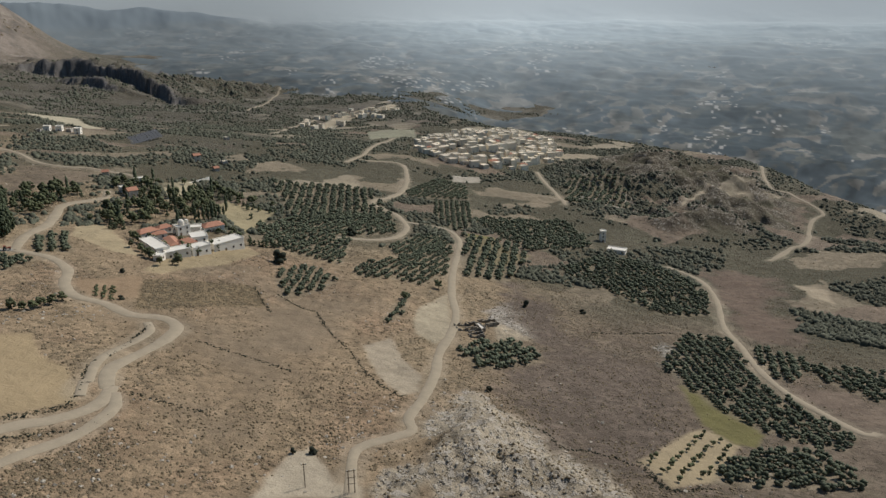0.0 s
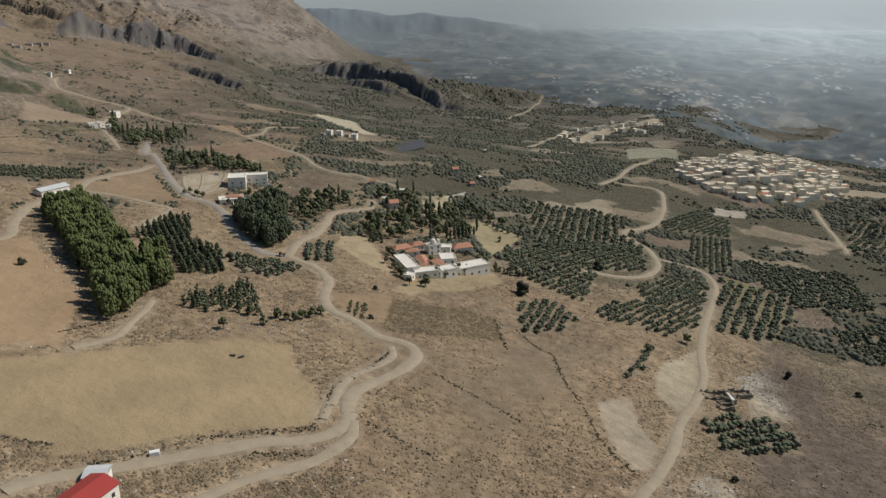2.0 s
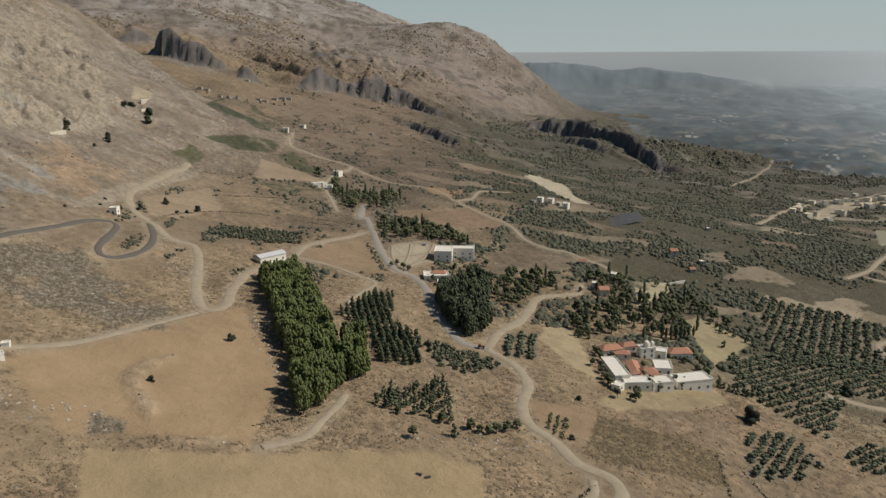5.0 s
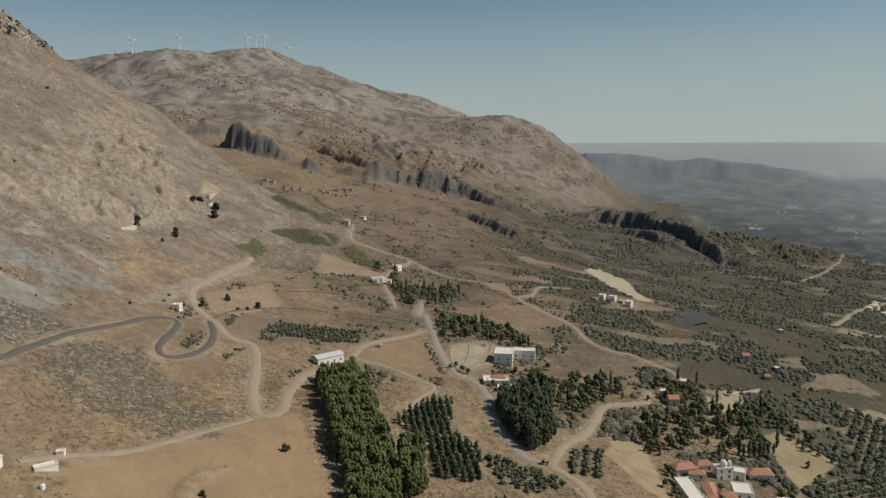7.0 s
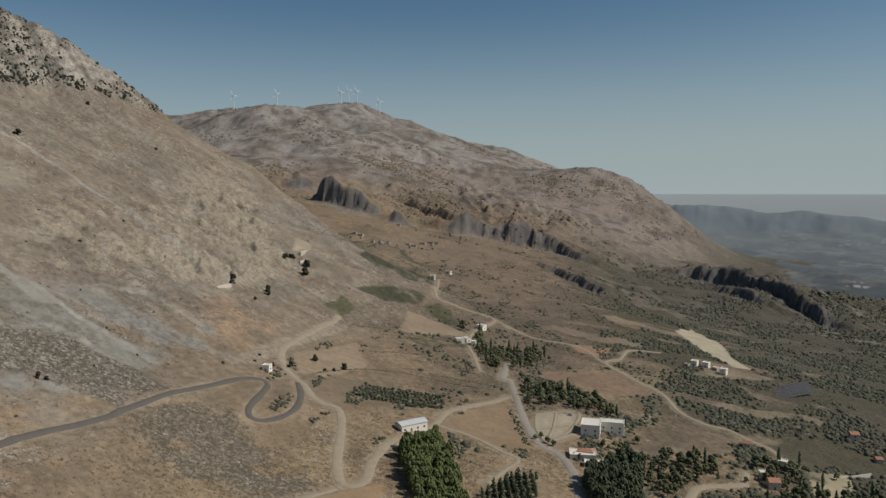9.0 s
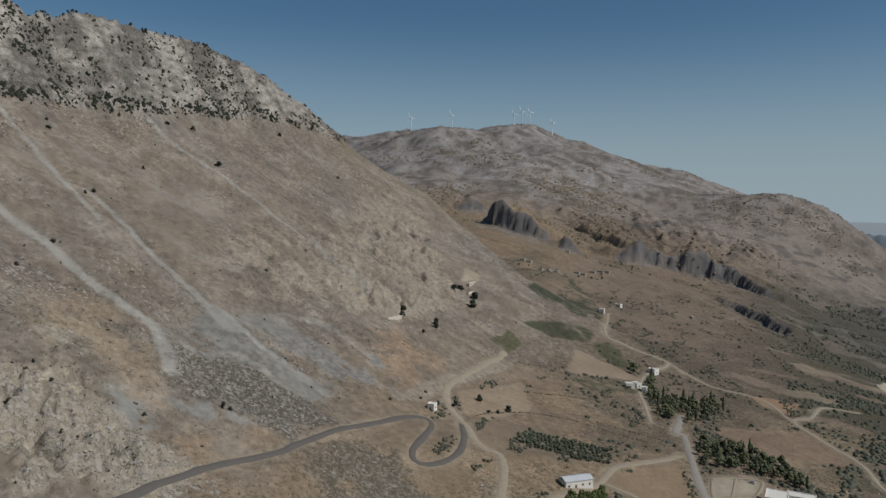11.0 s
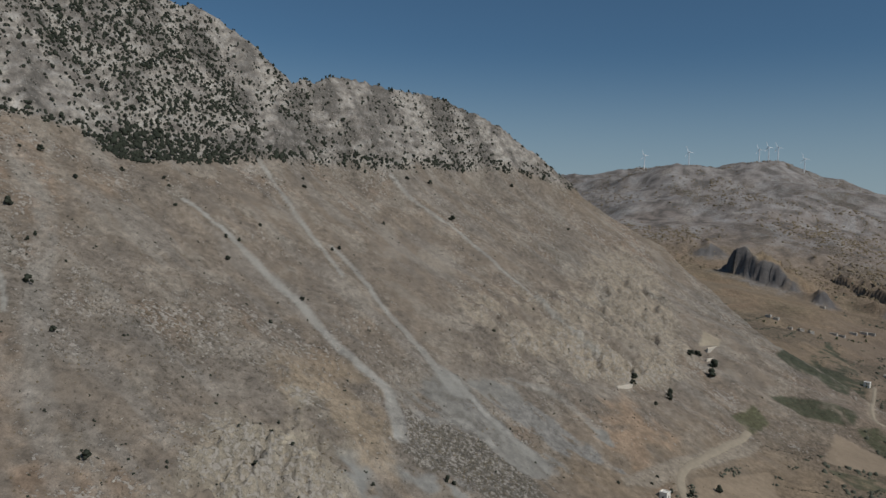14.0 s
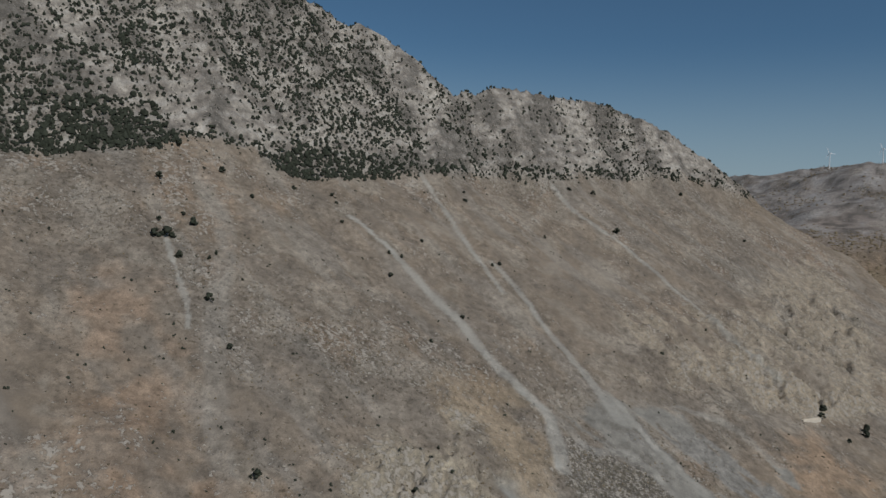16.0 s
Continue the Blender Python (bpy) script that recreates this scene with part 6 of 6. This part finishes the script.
def ridge_roof(length, width, base, rise, over, hip):
    """A ridged roof with eaves, as a closed shell of some thickness."""
    bm = bmesh.new()
    l, w, k = length / 2 + over, width / 2 + over, (width / 2 * 0.8 if hip else 0)
    for thick in (0, -0.22):
        rows = [(-l, -w, base), (l, -w, base), (l, w, base), (-l, w, base), (-l + k, 0, base + rise), (l - k, 0, base + rise)]
        for x, y, z in rows:
            bm.verts.new((x, y, z + thick))
    bm.verts.ensure_lookup_table()
    v = bm.verts
    for f in ((0, 1, 5, 4), (2, 3, 4, 5), (1, 2, 5), (3, 0, 4)):
        bm.faces.new([v[n] for n in f])
        bm.faces.new([v[n + 6] for n in reversed(f)])
    for a, b in ((0, 1), (1, 2), (2, 3), (3, 0)):
        bm.faces.new([v[a], v[a + 6], v[b + 6], v[b]])
    bmesh.ops.recalc_face_normals(bm, faces=bm.faces)
    return bm


def window_mesh():
    bm = bmesh.new()
    for x, z, lx, lz in ((0, 0.62, 1.1, 0.1), (0, -0.62, 1.25, 0.12), (-0.5, 0, 0.1, 1.15), (0.5, 0, 0.1, 1.15), (0, 0, 0.06, 1.15)):
        box(bm, x, 0.04, z, lx, 0.12, lz)
    me = bpy.data.meshes.new("window")
    bm.to_mesh(me)
    bm.free()
    me.materials.append(SHUTTER)
    return me


def plate_mesh(name, lx, lz, mat, proud):
    bm = bmesh.new()
    box(bm, 0, proud / 2, 0, lx, proud, lz, 0.01)
    me = bpy.data.meshes.new(name)
    bm.to_mesh(me)
    bm.free()
    me.materials.append(mat)
    return me


WINDOW_FRAME, PANE = window_mesh(), plate_mesh("pane", 0.95, 1.14, WINDOW, 0.05)
DOOR_LEAF = plate_mesh("door", 1.2, 2.1, SHUTTER, 0.08)


def building(name, label, category, row, walls, roof_mats, openings=True, group=""):
    x, y, length, width, high, turn, roof = row
    thing = tagged(new(name), label, category, group)
    c, s = math.cos(radians(turn)), math.sin(radians(turn))
    corners = [(x + c * u * length / 2 - s * v * width / 2, y + s * u * length / 2 + c * v * width / 2) for u in (-1, 1) for v in (-1, 1)]
    levels = [float(height(*p)) for p in corners]
    base, deep = sum(levels) / 4, max(levels) - min(levels) + 1.0
    thing.matrix_basis = pose(x, y, base, 0, 0, turn)
    part("wall", box(bmesh.new(), 0, 0, (high - deep) / 2, length, width, high + deep, 0.06), walls, thing)
    if roof == "flat":
        bm = box(bmesh.new(), 0, 0, high + 0.06, length + 0.3, width + 0.3, 0.18)
        part("roof", bm, VILLAGE_ROOF if group in ("village houses", "hamlet houses") or name == "roadside_wall" else FLAT_ROOF, thing, "pale flat roof slab")
        bm = bmesh.new()
        for sx, sy, lx, ly in ((0, 1, length + 0.3, 0.25), (0, -1, length + 0.3, 0.25), (1, 0, 0.25, width - 0.2), (-1, 0, 0.25, width - 0.2)):
            box(bm, sx * (length / 2 + 0.02), sy * (width / 2 + 0.02), high + 0.4, lx, ly, 0.5)
        part("parapet", bm, walls, thing)
    else:
        rise = {"tile": 0.24, "gable_white": 0.17, "red_sheet": 0.16, "grey_sheet": 0.15}[roof] * width
        if roof != "tile":
            bm = bmesh.new()
            v = [bm.verts.new((e * length / 2, q * width / 2, high + up)) for e in (-1, 1) for q, up in ((-1, 0), (1, 0), (0, rise * 0.96))]
            for f in ((0, 1, 2), (3, 5, 4), (0, 3, 4, 1)):
                bm.faces.new([v[n] for n in f])
            part("gable", bm, walls, thing)
        part("roof", ridge_roof(length, width, high + 0.02, rise, 0.4, roof == "tile" and length > width * 1.1), roof_mats.get(roof, TILE), thing)
    if openings:
        storeys = max(1, int(high / 2.9)) if group != "village houses" else 1
        spots = []
        for side, run, off in ((0, length, width / 2), (180, length, width / 2), (90, width, length / 2), (270, width, length / 2))[: 4 if group != "village houses" else 2]:
            count = max(1, int(run / 4.4)) if group != "village houses" else 2
            for level in range(storeys):
                for n in range(count):
                    spots.append((side, (n + 0.5) / count * run - run / 2, off, level, n == count // 2 and level == 0 and side == 180))
        for side, along, off, level, door in spots:
            z = 1.05 if door else 1.6 + level * 2.9
            m = pose(0, 0, 0, 0, 0, side) @ pose(along, off - 0.02, z)
            leaf = new("door" if door else "window", DOOR_LEAF if door else WINDOW_FRAME)
            leaf.parent, leaf.matrix_basis = thing, m
            if not door and group != "village houses":
                pane = new("pane", PANE)
                pane.parent, pane.matrix_basis = leaf, pose(0, -0.01, 0)
    return thing


ROOFS = {"tile": TILE, "red_sheet": RED_SHEET, "grey_sheet": GREY_SHEET, "gable_white": GREY_SHEET}
for row in BUILDINGS["monastery_wing"]:
    building("monastery_building", "white monastery wing with a red tiled roof" if row[6] == "tile" else "long white flat-roofed monastery wing", "monastery building", row, WHITE, ROOFS, group="monastery buildings")
for row in BUILDINGS["white"]:
    building("hall_building", "large white two-storey flat-roofed building by a plaza", "building", row, WHITE, ROOFS, group="white halls")
for row in BUILDINGS["lodge"]:
    building("lodge", "low white lodge with terraces among trees" if row[6] == "flat" else "small red-roofed pavilion between white terraces", "building", row, WHITE, ROOFS)
building("long_shed", "long white shed with a low metal roof by the road", "shed", BUILDINGS["shed"][0], WHITE, ROOFS)
building("small_house", "small square pale house beside the hairpin", "house", BUILDINGS["box"][0], WHITE, ROOFS)
building("farm_hall", "white hall with a bright red metal roof", "barn", BUILDINGS["hall"][0], WHITE, ROOFS)
building("grey_shed", "light grey metal-roofed shed beside the red hall", "shed", BUILDINGS["greyshed"][0], WHITE, ROOFS, False)
for row in BUILDINGS["low"]:
    building("outbuilding", "low white outbuilding on the edge of a bare field", "outbuilding", row, WHITE, ROOFS, False)
building("greenhouse_shed", "long pale shed at the edge of the orange field", "shed", BUILDINGS["greenhouse"][0], WHITE, ROOFS, False)
for row in BUILDINGS["house"]:
    building("house", "small house with a red tiled roof among olives" if row[6] == "tile" else "small white house on a terrace lane", "house", row, OCHRE if row[6] == "tile" else WHITE, ROOFS)
for row in BUILDINGS["hill_house"]:
    building("hill_house", "small pale house in the hillside hamlet", "house", row, GREY_WALL, ROOFS, False, "hamlet houses")
building("church_hall", "low white church hall among olive rows", "church", BUILDINGS["church_hall"][0], WHITE, ROOFS)
building("bell_tower", "slim white bell tower above olive rows", "tower", BUILDINGS["tower"][0], WHITE, ROOFS)
for row in BUILDINGS["roadhut"]:
    building("roadside_wall", "low pale roadside wall at the foot of the slope", "wall", row, OCHRE, ROOFS, False)

# the chapel in the monastery court: a drum and dome on a white block
chapel = building("chapel", "white monastery chapel with a small dome", "chapel", (-176, 447, 9, 6, 6, 50, "flat"), WHITE, ROOFS)
bm = bmesh.new()
bmesh.ops.create_cone(bm, cap_ends=True, segments=16, radius1=1.9, radius2=1.9, depth=2.0, matrix=pose(0, 0, 7))
bmesh.ops.create_uvsphere(bm, u_segments=16, v_segments=8, radius=1.95, matrix=pose(0, 0, 8))
part("dome", bm, FLAT_ROOF, chapel, "small pale dome on a drum")
bm = box(bmesh.new(), 3.9, 0, 7.2, 1.2, 2.6, 3.2, 0.05)
part("belfry", bm, WHITE, chapel, "white belfry")

# the village on its hill, built from a few houses
village_rng = np.random.default_rng(3)
models = []
for n, (l, w, h, roof) in enumerate(((11, 9, 6, "flat"), (14, 9, 7.5, "flat"), (9, 8, 4, "flat"), (12, 8, 6.5, "flat"), (15, 9, 5, "flat"), (9, 7, 8.5, "flat"), (10, 8, 5, "tile"))):
    models.append((l, w, h, roof))


def village_house(kind, x, y, turn):
    l, w, h, roof = models[kind]
    return building("village_house", "pale village house with a tiled roof" if roof == "tile" else "pale flat-roofed house of the hill village", "house", (x, y, l, w, h, turn, roof), VILLAGE_WALL, ROOFS, True, "village houses")


vx, vy = fill(VILLAGE["village"], 12.8, 3.6, village_rng, 0.5)
originals = {}
for n in range(len(vx)):
    kind = int(village_rng.integers(0, 6)) if village_rng.random() > 0.04 else 6
    turn = float(village_rng.choice([20, 35, 110, 125]) + village_rng.normal(0, 6))
    if kind not in originals:
        originals[kind] = village_house(kind, float(vx[n]), float(vy[n]), turn)
    elif village_rng.random() < 0.86:
        copy_thing(originals[kind], pose(float(vx[n]), float(vy[n]), float(height(vx[n], vy[n])) - 1.5 + float(village_rng.uniform(0, 3.0)), 0, 0, turn) @ Matrix.Diagonal((*village_rng.uniform(0.7, 1.1, 3), 1)))
for n in range(30):
    along = n / 30
    hx1, hy1 = HAMLET[0][0] + (HAMLET[1][0] - HAMLET[0][0]) * along, HAMLET[0][1] + (HAMLET[1][1] - HAMLET[0][1]) * along
    hx1, hy1 = hx1 + float(village_rng.normal(0, 26)), hy1 + float(village_rng.normal(0, 40))
    copy_thing(originals[int(village_rng.integers(0, 6))], pose(hx1, hy1, float(height(hx1, hy1)) + 0.2, 0, 0, float(village_rng.uniform(0, 180))))


# ---- wind turbines on the far ridge ----
def turbine():
    thing = tagged(new("wind_turbine"), "white three-bladed wind turbine on the far ridge", "wind turbine", "ridge turbines")
    bm = bmesh.new()
    bmesh.ops.create_cone(bm, cap_ends=True, segments=14, radius1=2.2, radius2=1.2, depth=62, matrix=pose(0, 0, 28))
    part("tower", bm, STEEL, thing)
    part("nacelle", box(bmesh.new(), 0, -1.2, 60, 3.0, 7.5, 3.2, 0.5), STEEL, thing)
    bm = bmesh.new()
    bmesh.ops.create_cone(bm, cap_ends=True, segments=12, radius1=1.5, radius2=0.5, depth=2.5, matrix=pose(0, -6.1, 60, 90))
    part("hub", bm, STEEL, thing)
    for k in range(3):
        bm = bmesh.new()
        for u, chord in ((0, 1.2), (4, 2.6), (14, 1.8), (27, 0.5)):
            for a, b in ((-0.4, -0.12), (0.6, -0.05), (0.6, 0.05), (-0.4, 0.12)):
                bm.verts.new((a * chord, b * chord, u))
        bm.verts.ensure_lookup_table()
        for r in range(3):
            for q in range(4):
                bm.faces.new([bm.verts[r * 4 + q], bm.verts[r * 4 + (q + 1) % 4], bm.verts[r * 4 + 4 + (q + 1) % 4], bm.verts[r * 4 + 4 + q]])
        bm.faces.new([bm.verts[12 + q] for q in range(4)])
        blade = part("blade", bm, STEEL, thing)
        blade.matrix_basis = pose(0, -6.2, 60, 0, 25 + 120 * k, 0)
    return thing


first_turbine = None
for bearing in (64.0, 60.9, 56.2, 55.6, 55.0, 53.3):
    a = radians(bearing)
    tx, ty = HUB[0] - 3470 * math.sin(a), HUB[1] + 3470 * math.cos(a)
    where = pose(tx, ty, float(height(tx, ty)) - 2, 0, 0, bearing - 150)
    if first_turbine is None:
        first_turbine = turbine()
        first_turbine.matrix_basis = where
    else:
        copy_thing(first_turbine, where)


# ---- small things ----
WOOD = material("weathered_pole_wood", (0.13, 0.10, 0.075), 0.9, 0.25, 1.5)
RUBBLE = material("tumbled_wall_stone", (0.24, 0.21, 0.17), 0.95, 0.3, 0.8, 0.15, 0.6, island=0.4)
RUST = material("rusty_red_paint", (0.26, 0.075, 0.045), 0.6, 0.25, 1.2)
CAR_PAINT = material("silver_car_paint", (0.55, 0.56, 0.57), 0.3, 0.05, 1.0, metal=0.4)
RUBBER = material("black_rubber", (0.03, 0.03, 0.03), 0.85, 0.2, 2.0)


def rod(bm, a, b, radius, sides=8):
    """A round bar between two places."""
    a, b = Vector(a), Vector(b)
    m = Matrix.Translation((a + b) / 2) @ (b - a).to_track_quat("Z", "Y").to_matrix().to_4x4()
    bmesh.ops.create_cone(bm, cap_ends=True, segments=sides, radius1=radius, radius2=radius, depth=(b - a).length, matrix=m)
    return bm


def utility_pole(x, y, turn, twin):
    thing = tagged(new("utility_pole"), "twin wooden power pole with cross-beams beside a track" if twin else "plain wooden power pole on bare ground", "pole")
    thing.matrix_basis = pose(x, y, float(height(x, y)), 0, 0, turn)
    for side in ((-0.9, 0.9) if twin else (0,)):
        part("pole", rod(bmesh.new(), (side, 0, -0.8), (side, 0, 8.5), 0.14), WOOD, thing)
    for z in ((8.0, 5.6, 3.4) if twin else (8.0,)):
        part("crossbeam", box(bmesh.new(), 0, 0.16, z, 2.8 if twin else 1.6, 0.14, 0.18, 0.02), WOOD, thing)
    for side in (-1.0, 0.0, 1.0):
        bm = bmesh.new()
        for k, (radius, up) in enumerate(((0.05, 0.0), (0.11, 0.1), (0.07, 0.2))):
            bmesh.ops.create_cone(bm, cap_ends=True, segments=8, radius1=radius, radius2=radius * 0.8, depth=0.12, matrix=pose(side * (1.1 if twin else 0.65), 0.16, 8.16 + up))
        part("insulator", bm, STEEL, thing)
    return thing


utility_pole(-45, 193, 10, False)
utility_pole(-31, 194, 15, True)


def ruin(x, y, length, width, turn, seed, label):
    """Roofless broken walls of piled stone."""
    rng = np.random.default_rng(seed)
    thing = tagged(new("ruin"), label, "ruin", "ruined walls")
    thing.matrix_basis = pose(x, y, float(height(x, y)), 0, 0, turn)
    for side, run, off in ((0, length, width / 2), (180, length, width / 2), (90, width, length / 2), (270, width, length / 2)):
        for course in range(5):
            at = -run / 2
            while at < run / 2:
                long = float(rng.uniform(0.7, 1.5))
                if rng.random() < 1.1 - 0.2 * course:
                    stone = part("stone", box(bmesh.new(), 0, 0, 0, long * 0.95, 0.75, 0.56, 0.06), RUBBLE, thing)
                    stone.matrix_basis = pose(0, 0, 0, 0, 0, side) @ pose(at + long / 2, off + float(rng.normal(0, 0.05)), course * 0.55 - 0.1)
                at += long
    return thing


ruin(4, 362, 11, 7, 25, 1, "roofless stone ruin on a bare terrace")
ruin(14, 372, 13, 6, 32, 2, "long broken stone walls on a bare terrace")
ruin(9, 353, 7, 5, 20, 3, "small tumbled stone pen beside a ruin")
building("ruin_shed", "narrow roofed stone shed between broken walls", "shed", (11, 364, 8, 2.6, 1.8, 118, "flat"), RUBBLE, ROOFS, False)


def wheel(parent, x, y, radius, wide):
    bm = rod(bmesh.new(), (x, y - wide / 2, radius), (x, y + wide / 2, radius), radius, 16)
    tyre = part("wheel", bm, RUBBER, parent)
    part("rim", rod(bmesh.new(), (x, y - wide / 2 - 0.02, radius), (x, y + wide / 2 + 0.02, radius), radius * 0.5, 12), STEEL, tyre)
    return tyre


def car(x, y, turn, paint, label):
    thing = tagged(new("car"), label, "car")
    thing.matrix_basis = pose(x, y, float(height(x, y)) + 0.3, 0, 0, turn)
    bm = box(bmesh.new(), 0, 0, 0.68, 4.2, 1.75, 0.62, 0.16)
    part("body", bm, paint, thing)
    bm = box(bmesh.new(), -0.25, 0, 1.22, 2.3, 1.55, 0.55, 0.05)
    for v in bm.verts:
        if v.co.z > 1.2:
            v.co.x = -0.25 + (v.co.x + 0.25) * 0.72
            v.co.y *= 0.86
    part("cabin_glass", bm, WINDOW, thing, "dark car windows")
    part("roof", box(bmesh.new(), -0.25, 0, 1.53, 1.6, 1.3, 0.08, 0.03), paint, thing)
    for wx in (-1.3, 1.3):
        for wy in (-0.8, 0.8):
            wheel(thing, wx, wy, 0.32, 0.22)
    return thing


car(-380, 494, 20, CAR_PAINT, "silver car parked beside the plaza")
car(-347, 466, 100, material("dark_car_paint", (0.05, 0.06, 0.08), 0.3, 0.05, 1.0), "dark car parked by the white hall")


def tractor(x, y, turn):
    thing = tagged(new("tractor"), "rusty red tractor standing at the road junction", "tractor")
    thing.matrix_basis = pose(x, y, float(height(x, y)) + 0.3, 0, 0, turn)
    part("bonnet", box(bmesh.new(), 1.0, 0, 1.25, 2.2, 0.8, 0.7, 0.1), RUST, thing)
    part("cab", box(bmesh.new(), -0.8, 0, 1.7, 1.3, 1.4, 1.5, 0.1), WINDOW, thing, "dark cab windows")
    part("cab_roof", box(bmesh.new(), -0.8, 0, 2.52, 1.5, 1.6, 0.14, 0.04), RUST, thing)
    for wx, wy, radius in ((-0.9, -0.95, 0.75), (-0.9, 0.95, 0.75), (1.4, -0.75, 0.45), (1.4, 0.75, 0.45)):
        wheel(thing, wx, wy, radius, 0.4)
    return thing


tractor(-236, 364, 35)

tank = tagged(new("water_tank"), "white water tank on the dry slope", "water tank")
tank.matrix_basis = pose(-311, 153, float(height(-311, 153)))
bm = bmesh.new()
bmesh.ops.create_cone(bm, cap_ends=True, segments=24, radius1=0.95, radius2=0.92, depth=2.0, matrix=pose(0, 0, 0.8))
bmesh.ops.bevel(bm, geom=[e for e in bm.edges if e.verts[0].co.z > 1.5 and e.verts[1].co.z > 1.5], offset=0.15, segments=2, affect="EDGES")
part("body", bm, STEEL, tank)
part("lid", rod(bmesh.new(), (0, 0, 1.78), (0, 0, 1.95), 0.3, 14), GREY_SHEET, tank)

crate = tagged(new("container"), "small white container at the edge of the field", "container")
crate.matrix_basis = pose(-157, 173, float(height(-157, 173)), 0, 0, 40)
part("body", box(bmesh.new(), 0, 0, 0.8, 3.0, 1.7, 1.7, 0.05), STEEL, crate)
for k in range(2):
    part("door", box(bmesh.new(), 1.52, -0.4 + 0.8 * k, 0.8, 0.06, 0.76, 1.5, 0.01), GREY_SHEET, crate)

for k in range(2):
    trough = tagged(new("trough"), "dark feeding trough in the yellow field", "trough", "field troughs")
    tx, ty = -181 + 3.2 * k, 244 + 1.1 * k
    trough.matrix_basis = pose(tx, ty, float(height(tx, ty)), 0, 0, 20 + 40 * k)
    part("basin", box(bmesh.new(), 0, 0, 0.55, 2.4, 0.9, 0.5, 0.08), DARK_METAL, trough)
    for lx in (-0.9, 0.9):
        part("foot", box(bmesh.new(), lx, 0, 0.1, 0.15, 0.7, 0.5, 0.02), DARK_METAL, trough)

boundary = tagged(new("boundary_wall"), "long low white wall among olive trees", "wall")
boundary.matrix_basis = pose(-222, 612, float(height(-222, 612)), 0, 0, 64)
part("wall", box(bmesh.new(), 0, 0, 0.3, 25, 0.5, 2.6, 0.05), WHITE, boundary)
part("coping", box(bmesh.new(), 0, 0, 1.66, 25.2, 0.7, 0.14, 0.03), FLAT_ROOF, boundary)


# dark panel rows on a terrace beyond the olive groves
PANEL = material("dark_solar_glass", (0.03, 0.032, 0.038), 0.6, 0.2, 0.5)
for row in range(5):
    array = tagged(new("solar_array"), "long dark solar panel row on a dry terrace", "solar panels", "solar rows")
    ax, ay = -341 + 5.0 * (row - 2) * 0.9, 786 - 7.5 * (row - 2)
    array.matrix_basis = pose(ax, ay, float(height(ax, ay)) + 0.4, 0, 0, 76)
    for n in range(9):
        panel = part("panel", box(bmesh.new(), 0, 0, 0, 5.4, 3.0, 0.12, 0.01), PANEL, array)
        panel.matrix_basis = pose((n - 4) * 5.6, 0, 1.5, 25)
    for n in range(4):
        part("post", box(bmesh.new(), (n - 1.5) * 14, 0, 0.3, 0.15, 0.15, 2.6), STEEL, array)
